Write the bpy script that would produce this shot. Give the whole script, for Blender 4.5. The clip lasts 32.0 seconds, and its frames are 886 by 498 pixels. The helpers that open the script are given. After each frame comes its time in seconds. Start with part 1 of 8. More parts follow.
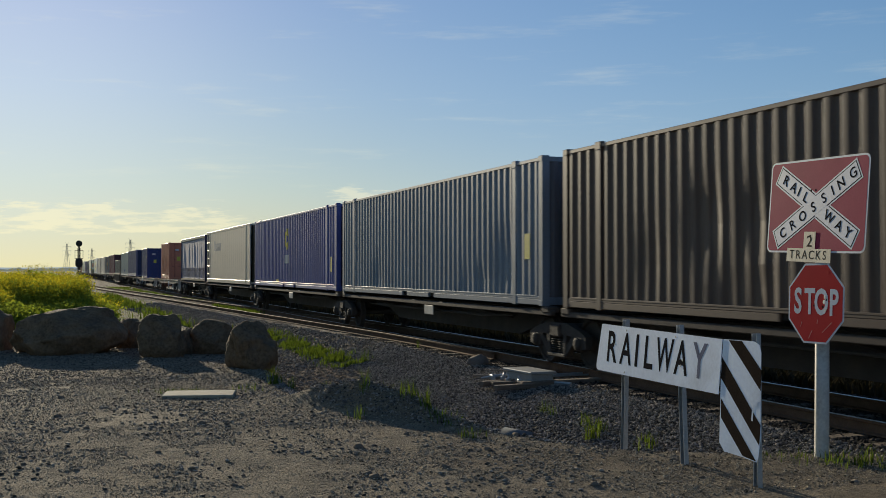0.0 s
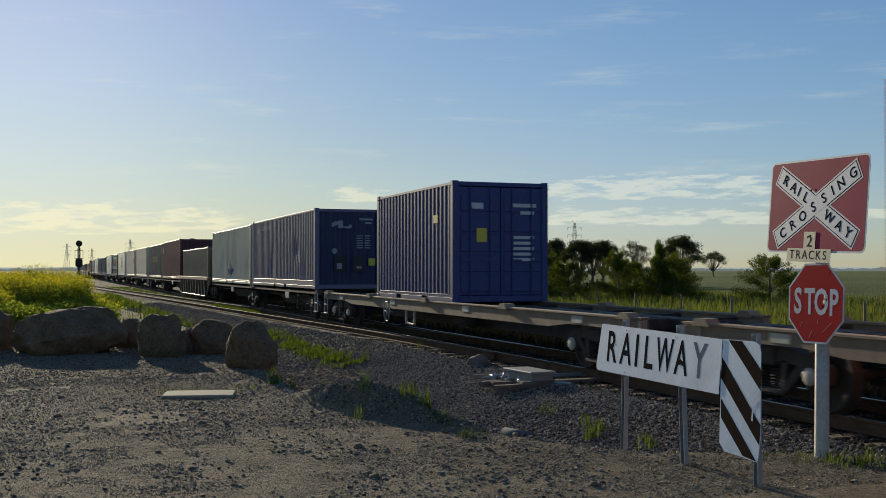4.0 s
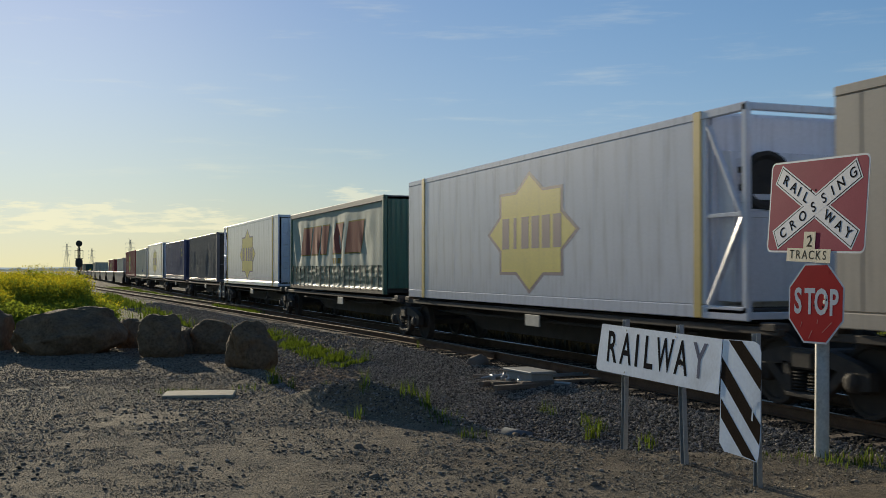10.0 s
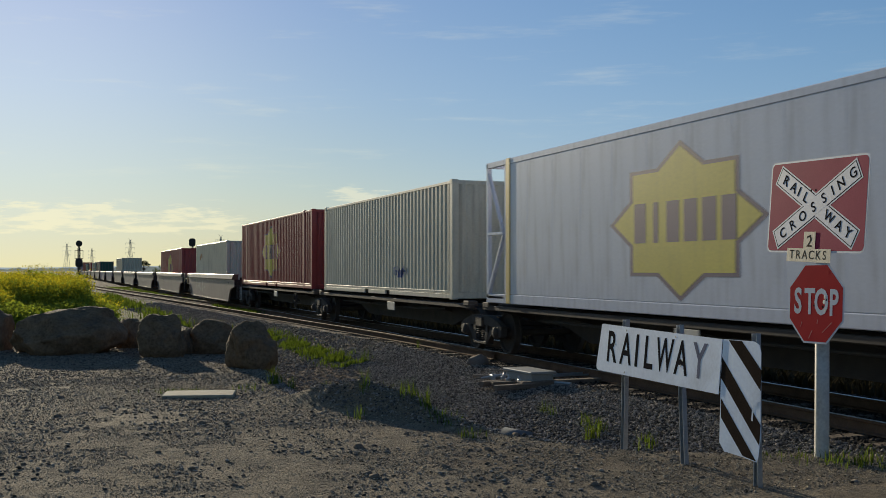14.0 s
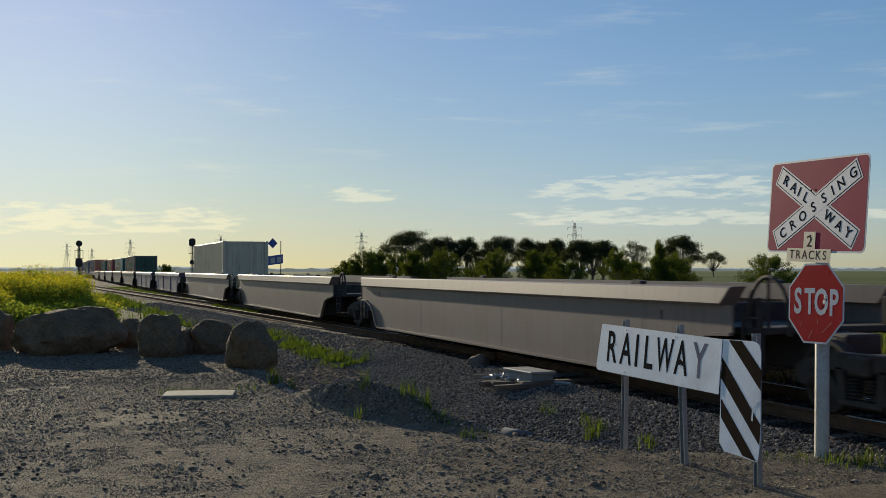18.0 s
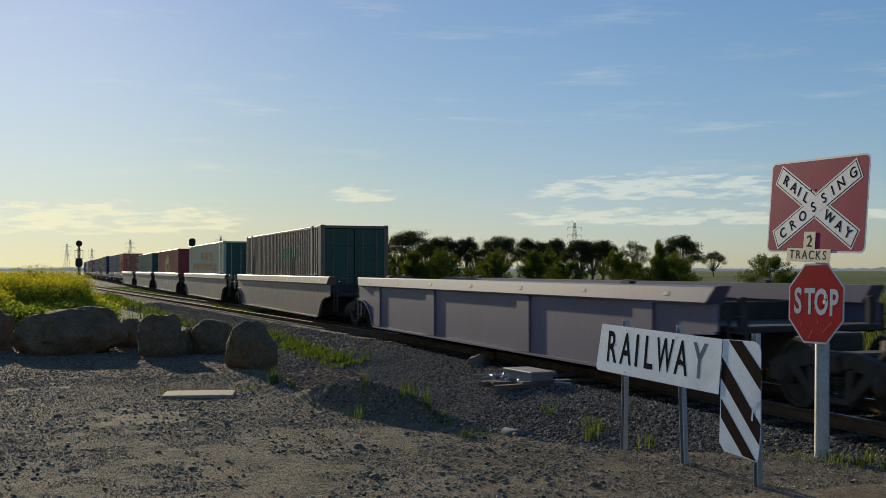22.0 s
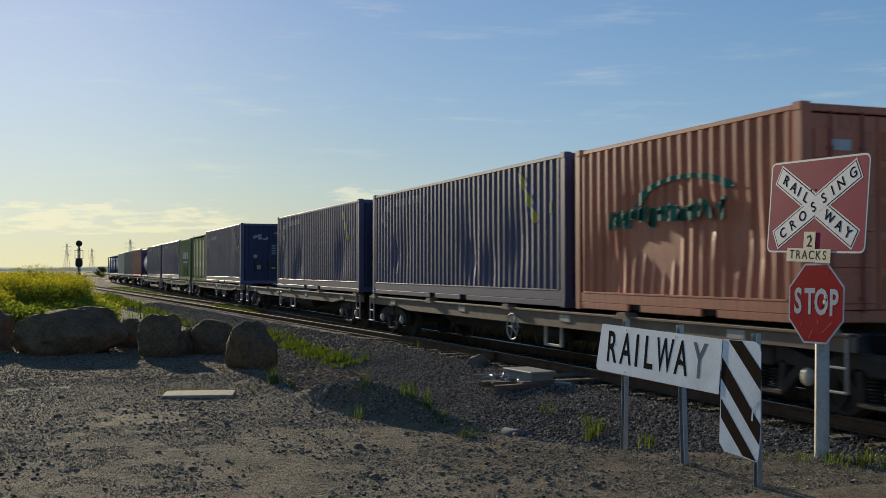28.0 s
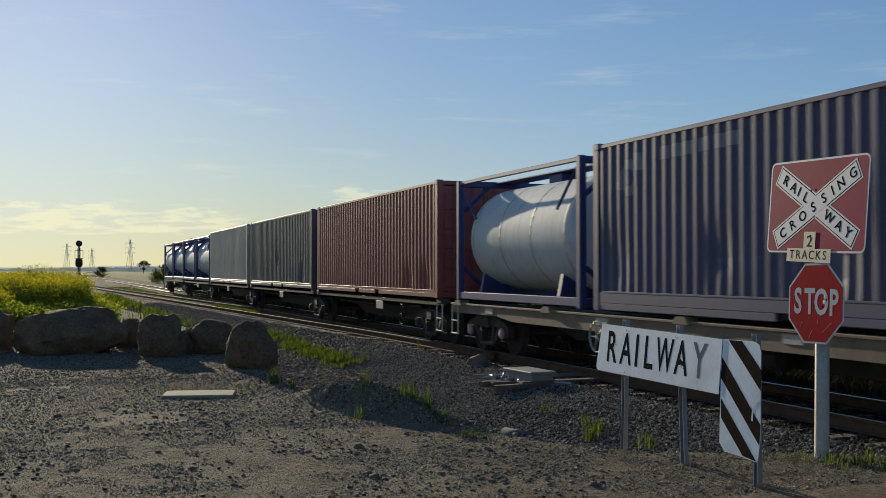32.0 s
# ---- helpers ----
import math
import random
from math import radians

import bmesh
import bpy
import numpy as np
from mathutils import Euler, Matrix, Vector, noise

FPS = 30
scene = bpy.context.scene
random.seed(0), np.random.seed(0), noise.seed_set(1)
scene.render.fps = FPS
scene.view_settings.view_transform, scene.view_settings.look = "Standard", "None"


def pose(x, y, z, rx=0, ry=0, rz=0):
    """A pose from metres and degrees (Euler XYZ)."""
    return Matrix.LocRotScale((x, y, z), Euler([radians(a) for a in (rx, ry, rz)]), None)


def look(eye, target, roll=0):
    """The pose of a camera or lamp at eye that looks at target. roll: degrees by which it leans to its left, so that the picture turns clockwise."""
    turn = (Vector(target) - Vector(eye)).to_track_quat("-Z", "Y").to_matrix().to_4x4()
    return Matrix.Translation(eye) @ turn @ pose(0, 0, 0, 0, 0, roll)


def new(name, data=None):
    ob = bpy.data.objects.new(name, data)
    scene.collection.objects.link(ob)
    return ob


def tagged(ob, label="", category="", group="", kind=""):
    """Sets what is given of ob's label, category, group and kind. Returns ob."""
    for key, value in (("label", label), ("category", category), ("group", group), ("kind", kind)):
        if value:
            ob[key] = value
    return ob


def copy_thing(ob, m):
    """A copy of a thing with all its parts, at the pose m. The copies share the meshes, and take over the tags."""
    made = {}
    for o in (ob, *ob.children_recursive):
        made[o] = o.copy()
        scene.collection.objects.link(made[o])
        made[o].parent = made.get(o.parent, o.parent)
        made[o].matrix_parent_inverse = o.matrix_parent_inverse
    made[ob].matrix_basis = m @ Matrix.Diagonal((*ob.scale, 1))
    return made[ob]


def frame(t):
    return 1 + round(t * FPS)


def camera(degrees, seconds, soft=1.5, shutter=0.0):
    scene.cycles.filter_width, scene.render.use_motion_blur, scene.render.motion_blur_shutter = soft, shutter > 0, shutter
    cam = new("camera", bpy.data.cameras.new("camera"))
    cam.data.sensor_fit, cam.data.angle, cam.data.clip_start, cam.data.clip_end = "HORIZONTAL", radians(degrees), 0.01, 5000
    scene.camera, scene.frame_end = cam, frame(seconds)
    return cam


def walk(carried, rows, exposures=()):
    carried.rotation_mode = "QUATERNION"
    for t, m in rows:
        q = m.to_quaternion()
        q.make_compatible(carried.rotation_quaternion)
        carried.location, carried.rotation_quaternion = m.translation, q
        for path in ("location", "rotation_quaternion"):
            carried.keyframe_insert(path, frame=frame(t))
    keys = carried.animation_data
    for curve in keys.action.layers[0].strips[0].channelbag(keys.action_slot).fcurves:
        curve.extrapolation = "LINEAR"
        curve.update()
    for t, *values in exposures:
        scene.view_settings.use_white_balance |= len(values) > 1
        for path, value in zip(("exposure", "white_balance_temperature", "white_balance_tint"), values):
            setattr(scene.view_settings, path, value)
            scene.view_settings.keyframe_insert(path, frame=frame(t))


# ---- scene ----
from collections import defaultdict

# ---------------------------------------------------------------- camera
EYE = Vector((0.0, 0.0, 1.79))
YAW, PITCH = radians(20.267), radians(1.124)
AIM = EYE + Vector((math.sin(YAW) * math.cos(PITCH), math.cos(YAW) * math.cos(PITCH), math.sin(PITCH))) * 10
cam = camera(45.09, 32.0, soft=0.7, shutter=0.12)
walk(cam, [(0.0, look(EYE, AIM)), (32.0, look(EYE, AIM))], exposures=[(0.0, 0.0, 6250, 5), (32.0, 0.0, 6250, 5)])

# ---------------------------------------------------------------- sky and sun
SUN_AZ, SUN_EL = radians(-3.5), radians(12.0)      # azimuth from +y towards +x
world = bpy.data.worlds.new("sky")
scene.world = world
world.use_nodes = True
wn, wl = world.node_tree.nodes, world.node_tree.links
wn.clear()
sky = wn.new("ShaderNodeTexSky")
sky.sky_type, sky.sun_disc = "NISHITA", False
sky.sun_elevation, sky.sun_rotation = SUN_EL, SUN_AZ
sky.air_density, sky.dust_density, sky.ozone_density = 1.0, 0.25, 2.2
bg = wn.new("ShaderNodeBackground")
bg.inputs["Strength"].default_value = 0.124
wout = wn.new("ShaderNodeOutputWorld")
tc = wn.new("ShaderNodeTexCoord")
sep = wn.new("ShaderNodeSeparateXYZ")
wl.new(tc.outputs["Generated"], sep.inputs[0])


def w_math(op, a, b=None, c=None):
    k = wn.new("ShaderNodeMath"); k.operation = op
    for i, v in enumerate((a, b, c)):
        if v is None:
            continue
        if isinstance(v, (int, float)):
            k.inputs[i].default_value = v
        else:
            wl.new(v, k.inputs[i])
    return k.outputs[0]


def w_step(v, a, b):
    k = wn.new("ShaderNodeMapRange")
    k.interpolation_type = "SMOOTHSTEP"
    k.inputs["From Min"].default_value, k.inputs["From Max"].default_value = a, b
    wl.new(v, k.inputs["Value"])
    return k.outputs[0]


def w_noise(scale, stretch, detail, shift):
    mp = wn.new("ShaderNodeMapping")
    mp.inputs["Scale"].default_value, mp.inputs["Location"].default_value = (1, 1, stretch), shift
    wl.new(tc.outputs["Generated"], mp.inputs[0])
    t = wn.new("ShaderNodeTexNoise")
    t.inputs["Scale"].default_value, t.inputs["Detail"].default_value, t.inputs["Roughness"].default_value = scale, detail, 0.6
    wl.new(mp.outputs[0], t.inputs["Vector"])
    return t.outputs["Fac"]


# thin haze evens out the brightness round the sun
soften = wn.new("ShaderNodeVectorMath"); soften.operation = "MULTIPLY_ADD"
soften.inputs[1].default_value, soften.inputs[2].default_value = (0.105, 0.105, 0.090), (1.0, 1.0, 1.0)
even = wn.new("ShaderNodeVectorMath"); even.operation = "DIVIDE"
wl.new(sky.outputs[0], soften.inputs[0])
wl.new(sky.outputs[0], even.inputs[0]); wl.new(soften.outputs[0], even.inputs[1])
deep = wn.new("ShaderNodeHueSaturation")
deep.inputs["Saturation"].default_value = 1.12
az = w_math("ARCTAN2", sep.outputs["X"], sep.outputs["Y"])
el = w_math("ARCSINE", sep.outputs["Z"])
# evening haze: warm along the horizon, greenish above it, blue overhead
haze = wn.new("ShaderNodeValToRGB")
haze.color_ramp.elements[0].position, haze.color_ramp.elements[0].color = 0.0, (0.90, 0.90, 0.79, 1)
haze.color_ramp.elements[1].position, haze.color_ramp.elements[1].color = 1.0, (0.90, 0.98, 1.23, 1)
for pos, c in ((0.26, (0.88, 0.97, 0.96, 1)), (0.55, (0.88, 0.99, 1.12, 1))):
    haze.color_ramp.elements.new(pos).color = c
wl.new(w_math("MULTIPLY", el, 3.4), haze.inputs[0])
blue = wn.new("ShaderNodeVectorMath"); blue.operation = "MULTIPLY"
glow = wn.new("ShaderNodeMix"); glow.data_type = "RGBA"
glow.inputs["B"].default_value = (0.96, 0.99, 1.03, 1)
wl.new(w_math("MULTIPLY", w_step(az, radians(2), radians(-40)), w_step(az, radians(-150), radians(-95))), glow.inputs["Factor"])
clear = wn.new("ShaderNodeMix"); clear.data_type = "RGBA"
clear.inputs["B"].default_value = (0.955, 1.03, 1.20, 1)
wl.new(w_math("MULTIPLY", w_step(az, radians(8), radians(32)), 0.75), clear.inputs["Factor"])
wl.new(haze.outputs[0], clear.inputs["A"])
wl.new(clear.outputs["Result"], glow.inputs["A"])
wl.new(glow.outputs["Result"], blue.inputs[1])
wl.new(even.outputs[0], blue.inputs[0])
wl.new(blue.outputs[0], deep.inputs["Color"])
# low broken cloud banks round the horizon, and faint high streaks


def bank(a0, a1, e0, e1, soft_a=0.025, soft_e=0.012):
    f = w_math("MULTIPLY", w_step(az, radians(a0) - soft_a, radians(a0) + soft_a), w_step(az, radians(a1) + soft_a, radians(a1) - soft_a))
    g = w_math("MULTIPLY", w_step(el, radians(e0) - soft_e * 0.4, radians(e0) + soft_e * 0.4), w_step(el, radians(e1) + soft_e, radians(e1) - soft_e))
    return w_math("MULTIPLY", f, g)


banks = bank(-9, 9.5, 1.9, 3.4)
for spec in ((14.2, 17.9, 3.65, 4.3, 0.012, 0.010), (25.5, 38.0, 3.7, 4.9), (24.0, 46.0, 2.4, 3.3), (60, 110, 2.5, 4.5), (-80, -30, 2.5, 5.0), (-170, -110, 2.0, 4.5), (130, 170, 2.5, 4.5)):
    banks = w_math("MAXIMUM", banks, bank(*spec))
puffs = w_noise(26.0, 6.0, 12.0, (0.4, 0.9, 0.2))
cover = w_math("MULTIPLY", w_step(w_math("ADD", puffs, w_math("MULTIPLY", banks, 0.17)), 0.56, 0.72), w_step(banks, 0.02, 0.5))
streaks = w_math("MULTIPLY", w_step(w_noise(7.0, 9.0, 5.0, (0.2, 1.5, 0.7)), 0.54, 0.78), w_step(el, radians(2.0), radians(5.0)))
cover = w_math("MAXIMUM", w_math("MULTIPLY", cover, 0.40), w_math("MULTIPLY", streaks, 0.16))
toward = w_step(az, radians(34), radians(-4))
lit = wn.new("ShaderNodeMix"); lit.data_type = "RGBA"
lit.inputs["A"].default_value, lit.inputs["B"].default_value = (7.6, 7.1, 5.6, 1), (9.4, 8.0, 4.8, 1)
wl.new(toward, lit.inputs["Factor"])
clouded = wn.new("ShaderNodeMix"); clouded.data_type = "RGBA"
wl.new(cover, clouded.inputs["Factor"])
wl.new(deep.outputs[0], clouded.inputs["A"]); wl.new(lit.outputs["Result"], clouded.inputs["B"])
wl.new(clouded.outputs["Result"], bg.inputs["Color"])
wl.new(bg.outputs[0], wout.inputs[0])

sun_data = bpy.data.lights.new("sun", "SUN")
sun_data.energy, sun_data.angle, sun_data.color = 5.0, radians(0.6), (1.0, 0.83, 0.60)
sun = new("sun", sun_data)
sun_dir = Vector((math.sin(SUN_AZ) * math.cos(SUN_EL), math.cos(SUN_AZ) * math.cos(SUN_EL), math.sin(SUN_EL)))
sun.matrix_world = look(sun_dir * 100, (0, 0, 0))


# ---------------------------------------------------------------- materials
def material(name, color, rough=0.6, metal=0.0, vary=0.25, scale=3.0, fine=60.0, bump=0.15, dirt=0.0,
             dirt_color=(0.10, 0.075, 0.05), streak=0.0, spec=0.5, per_object=0.0, stretch=(1, 1, 1)):
    """Painted, stained or rough surface: broad stains, fine grain, relief and optional rain streaks and dirt."""
    m = bpy.data.materials.new(name)
    m.use_nodes = True
    n, l = m.node_tree.nodes, m.node_tree.links
    b = n["Principled BSDF"]
    b.inputs["Roughness"].default_value, b.inputs["Metallic"].default_value = rough, metal
    b.inputs["Specular IOR Level"].default_value = spec
    co = n.new("ShaderNodeTexCoord")
    mpg = n.new("ShaderNodeMapping")
    mpg.inputs["Scale"].default_value = stretch
    l.new(co.outputs["Object"], mpg.inputs[0])
    big = n.new("ShaderNodeTexNoise")
    big.inputs["Scale"].default_value, big.inputs["Detail"].default_value = scale, 5.0
    small = n.new("ShaderNodeTexNoise")
    small.inputs["Scale"].default_value, small.inputs["Detail"].default_value = fine, 4.0
    l.new(mpg.outputs[0], big.inputs["Vector"])
    l.new(mpg.outputs[0], small.inputs["Vector"])
    mix = n.new("ShaderNodeMath"); mix.operation = "ADD"
    l.new(big.outputs["Fac"], mix.inputs[0]); l.new(small.outputs["Fac"], mix.inputs[1])
    rng = n.new("ShaderNodeMapRange")
    rng.inputs["From Min"].default_value, rng.inputs["From Max"].default_value = 0.6, 1.4
    rng.inputs["To Min"].default_value, rng.inputs["To Max"].default_value = 1.0 - vary, 1.0 + vary
    l.new(mix.outputs[0], rng.inputs["Value"])
    last = rng.outputs[0]
    if per_object:
        oi = n.new("ShaderNodeObjectInfo")
        pr = n.new("ShaderNodeMapRange")
        pr.inputs["To Min"].default_value, pr.inputs["To Max"].default_value = 1 - per_object, 1 + per_object
        l.new(oi.outputs["Random"], pr.inputs["Value"])
        pm = n.new("ShaderNodeMath"); pm.operation = "MULTIPLY"
        l.new(last, pm.inputs[0]); l.new(pr.outputs[0], pm.inputs[1])
        last = pm.outputs[0]
    hsv = n.new("ShaderNodeHueSaturation")
    hsv.inputs["Color"].default_value = (*color, 1)
    l.new(last, hsv.inputs["Value"])
    col = hsv.outputs[0]
    if dirt or streak:
        sm = n.new("ShaderNodeMapping")
        sm.inputs["Scale"].default_value = (5.0, 5.0, 0.35) if streak else (1.2, 1.2, 1.2)
        l.new(co.outputs["Object"], sm.inputs[0])
        sn = n.new("ShaderNodeTexNoise")
        sn.inputs["Scale"].default_value, sn.inputs["Detail"].default_value, sn.inputs["Roughness"].default_value = 1.6, 6.0, 0.65
        l.new(sm.outputs[0], sn.inputs["Vector"])
        sr = n.new("ShaderNodeMapRange")
        sr.inputs["From Min"].default_value, sr.inputs["From Max"].default_value = 0.5, 0.72
        sr.inputs["To Max"].default_value = max(dirt, streak)
        l.new(sn.outputs["Fac"], sr.inputs["Value"])
        dm = n.new("ShaderNodeMix"); dm.data_type = "RGBA"
        dm.inputs["B"].default_value = (*dirt_color, 1)
        l.new(sr.outputs[0], dm.inputs["Factor"]); l.new(col, dm.inputs["A"])
        col = dm.outputs["Result"]
    l.new(col, b.inputs["Base Color"])
    if bump:
        bp = n.new("ShaderNodeBump")
        bp.inputs["Strength"].default_value, bp.inputs["Distance"].default_value = bump, 0.01
        l.new(small.outputs["Fac"], bp.inputs["Height"])
        l.new(bp.outputs[0], b.inputs["Normal"])
    return m


def paint(name, color, **kw):
    d = dict(rough=0.48, spec=0.4, vary=0.16, scale=0.9, fine=24.0, bump=0.04, streak=0.35, dirt_color=(0.12, 0.085, 0.06))
    d.update(kw)
    return material(name, color, **d)


def leafy(name, color, vary=0.35, translucent=0.45, tint=(1.2, 1.15, 0.5)):
    """Leaves that let the low sun through; shade varies from leaf to leaf."""
    m = bpy.data.materials.new(name)
    m.use_nodes = True
    n, l = m.node_tree.nodes, m.node_tree.links
    n.remove(n["Principled BSDF"])
    g = n.new("ShaderNodeNewGeometry")
    r = n.new("ShaderNodeMapRange")
    r.inputs["To Min"].default_value, r.inputs["To Max"].default_value = 1 - vary, 1 + vary
    l.new(g.outputs["Random Per Island"], r.inputs["Value"])
    h = n.new("ShaderNodeHueSaturation")
    h.inputs["Color"].default_value = (*color, 1)
    l.new(r.outputs[0], h.inputs["Value"])
    d, t = n.new("ShaderNodeBsdfDiffuse"), n.new("ShaderNodeBsdfTranslucent")
    l.new(h.outputs[0], d.inputs["Color"])
    tm = n.new("ShaderNodeMix"); tm.data_type = "RGBA"; tm.blend_type = "MULTIPLY"
    tm.inputs["Factor"].default_value, tm.inputs["B"].default_value = 1.0, (*tint, 1)
    l.new(h.outputs[0], tm.inputs["A"]); l.new(tm.outputs["Result"], t.inputs["Color"])
    s = n.new("ShaderNodeMixShader")
    s.inputs[0].default_value = translucent
    l.new(d.outputs[0], s.inputs[1]); l.new(t.outputs[0], s.inputs[2])
    l.new(s.outputs[0], n["Material Output"].inputs[0])
    return m


LOOP_TOP = material("dull_brown_rail_head", (0.30, 0.21, 0.13), rough=0.75, metal=0.2, vary=0.25, bump=0.1)
RUST = material("rusty_steel", (0.14, 0.082, 0.05), spec=0.1, rough=0.85, metal=0.0, vary=0.4, scale=4, bump=0.4)
RAIL_TOP = material("worn_rail_steel", (0.45, 0.45, 0.46), rough=0.42, metal=1.0, vary=0.12, bump=0.05)
GRIME = material("grimy_black_steel", (0.036, 0.030, 0.026), rough=0.75, vary=0.45, scale=5, bump=0.4, dirt=0.4, dirt_color=(0.09, 0.065, 0.045))
BOGIE = material("brown_dusty_steel", (0.050, 0.038, 0.030), rough=0.8, vary=0.4, scale=6, bump=0.4, dirt=0.4, dirt_color=(0.09, 0.068, 0.05))
FLAT_PAINT = material("dusty_tan_frame_paint", (0.27, 0.195, 0.135), rough=0.75, vary=0.3, scale=2, bump=0.2, dirt=0.55, dirt_color=(0.10, 0.07, 0.05))
SPINE_PAINT = material("grimy_brown_frame_paint", (0.085, 0.064, 0.050), rough=0.8, vary=0.35, scale=2, bump=0.2, dirt=0.5, dirt_color=(0.05, 0.04, 0.032))
PALE_PLATE = material("pale_worn_plate", (0.52, 0.48, 0.42), rough=0.6, vary=0.25, dirt=0.4)
PINK_CAP = material("faded_pink_axle_cap", (0.55, 0.30, 0.34), rough=0.6, vary=0.3)
TIMBER = material("weathered_sleeper_timber", (0.185, 0.138, 0.10), rough=0.9, vary=0.4, scale=5, fine=40, bump=0.6, per_object=0.3, stretch=(1, 8, 8))
GALV = material("galvanised_steel", (0.42, 0.43, 0.44), rough=0.45, metal=0.7, vary=0.2, scale=12, bump=0.1)
BOX_GREY = material("grey_painted_box", (0.33, 0.32, 0.30), rough=0.6, vary=0.2, dirt=0.35)
SIGN_BACK = material("bare_aluminium", (0.5, 0.5, 0.5), rough=0.45, metal=0.8, vary=0.15)


# ---------------------------------------------------------------- mesh building
class Shape:
    """Collects vertices and faces of one part."""

    def __init__(self):
        self.v, self.f = [], []

    def add(self, verts, faces):
        k = len(self.v)
        self.v += [tuple(p) for p in verts]
        self.f += [tuple(i + k for i in f) for f in faces]
        return self

    def box(self, x0, x1, y0, y1, z0, z1, c=0.008, m=None):
        """A box with chamfered edges."""
        c = min(c, (x1 - x0) * 0.3, (y1 - y0) * 0.3, (z1 - z0) * 0.3)
        pts, idx = [], {}
        for i, (x, sx) in enumerate(((x0, 1), (x1, -1))):
            for j, (y, sy) in enumerate(((y0, 1), (y1, -1))):
                for k, (z, sz) in enumerate(((z0, 1), (z1, -1))):
                    for a in range(3):
                        p = [x + sx * c, y + sy * c, z + sz * c]
                        p[a] = (x, y, z)[a]
                        idx[i, j, k, a] = len(pts)
                        pts.append(p)
        g = lambda i, j, k, a: idx[i, j, k, a]
        F = []
        for s in (0, 1):
            q = [(0, 0), (1, 0), (1, 1), (0, 1)]
            fx = [g(s, j, k, 0) for j, k in q]
            fy = [g(i, s, k, 1) for i, k in q]
            fz = [g(i, j, s, 2) for i, j in q]
            F += [fx if s else fx[::-1], fy[::-1] if s else fy, fz if s else fz[::-1]]
        for s in (0, 1):
            for t in (0, 1):
                e = [g(s, t, 0, 0), g(s, t, 0, 1), g(s, t, 1, 1), g(s, t, 1, 0)]
                F.append(e if s != t else e[::-1])
                e = [g(s, 0, t, 0), g(s, 0, t, 2), g(s, 1, t, 2), g(s, 1, t, 0)]
                F.append(e[::-1] if s != t else e)
                e = [g(0, s, t, 1), g(0, s, t, 2), g(1, s, t, 2), g(1, s, t, 1)]
                F.append(e if s != t else e[::-1])
                for u in (0, 1):
                    e = [g(s, t, u, 0), g(s, t, u, 1), g(s, t, u, 2)]
                    F.append(e if (s + t + u) % 2 else e[::-1])
        if m is not None:
            pts = [m @ Vector(p) for p in pts]
        return self.add(pts, F)

    def cyl(self, p0, p1, r0, r1=None, n=10):
        """A rod, tapered if r1 is given."""
        r1 = r0 if r1 is None else r1
        p0, p1 = Vector(p0), Vector(p1)
        d = (p1 - p0).normalized()
        u = d.orthogonal().normalized()
        w = d.cross(u)
        ring = lambda p, r: [p + (u * math.cos(2 * math.pi * i / n) + w * math.sin(2 * math.pi * i / n)) * r for i in range(n)]
        F = [(i, (i + 1) % n, n + (i + 1) % n, n + i) for i in range(n)]
        F += [tuple(range(n))[::-1], tuple(range(n, 2 * n))]
        return self.add(ring(p0, r0) + ring(p1, r1), F)

    def lathe(self, prof, axis, centre, n=20):
        """prof: (distance along axis, radius) pairs, turned round an axis x, y or z through centre."""
        P = []
        for a, r in prof:
            for i in range(n):
                c, s = math.cos(2 * math.pi * i / n) * r, math.sin(2 * math.pi * i / n) * r
                q = {"x": (a, c, s), "y": (s, a, c), "z": (c, s, a)}[axis]
                P.append((q[0] + centre[0], q[1] + centre[1], q[2] + centre[2]))
        F = []
        for k in range(len(prof) - 1):
            F += [(k * n + i, k * n + (i + 1) % n, (k + 1) * n + (i + 1) % n, (k + 1) * n + i) for i in range(n)]
        F += [tuple(range(n))[::-1], tuple(range((len(prof) - 1) * n, len(prof) * n))]
        return self.add(P, F)

    def prism(self, poly, a0, a1, plane="yz"):
        """A polygon extruded from a0 to a1 across its plane."""
        put = {"yz": lambda p, a: (a, p[0], p[1]), "xz": lambda p, a: (p[0], a, p[1]), "xy": lambda p, a: (p[0], p[1], a)}[plane]
        n = len(poly)
        F = [(i, (i + 1) % n, n + (i + 1) % n, n + i) for i in range(n)]
        F += [tuple(range(n))[::-1], tuple(range(n, 2 * n))]
        return self.add([put(p, a0) for p in poly] + [put(p, a1) for p in poly], F)

    def mesh(self, name, smooth=False):
        me = bpy.data.meshes.new(name)
        me.from_pydata(self.v, [], self.f)
        bm = bmesh.new()
        bm.from_mesh(me)
        bmesh.ops.recalc_face_normals(bm, faces=bm.faces)
        bm.to_mesh(me)
        bm.free()
        if smooth:
            me.shade_smooth()
        me.materials.append(None)
        return me


def part(name, me, mat, parent=None, label="", m=None):
    """Links a mesh, with its own material, under a thing or part."""
    if isinstance(me, Shape):
        me = me.mesh(name)
    ob = new(name, me)
    if not me.materials:
        me.materials.append(None)
    ob.material_slots[0].link = "OBJECT"
    ob.material_slots[0].material = mat
    if parent is not None:
        ob.parent = parent
    if m is not None:
        ob.matrix_basis = m
    if label:
        tagged(ob, label)
    return ob


CACHE = {}


def once(key, build):
    """The mesh for key, built the first time only."""
    if key not in CACHE:
        sh = build()
        CACHE[key] = sh.mesh(str(key[0])) if isinstance(sh, Shape) else sh
    return CACHE[key]


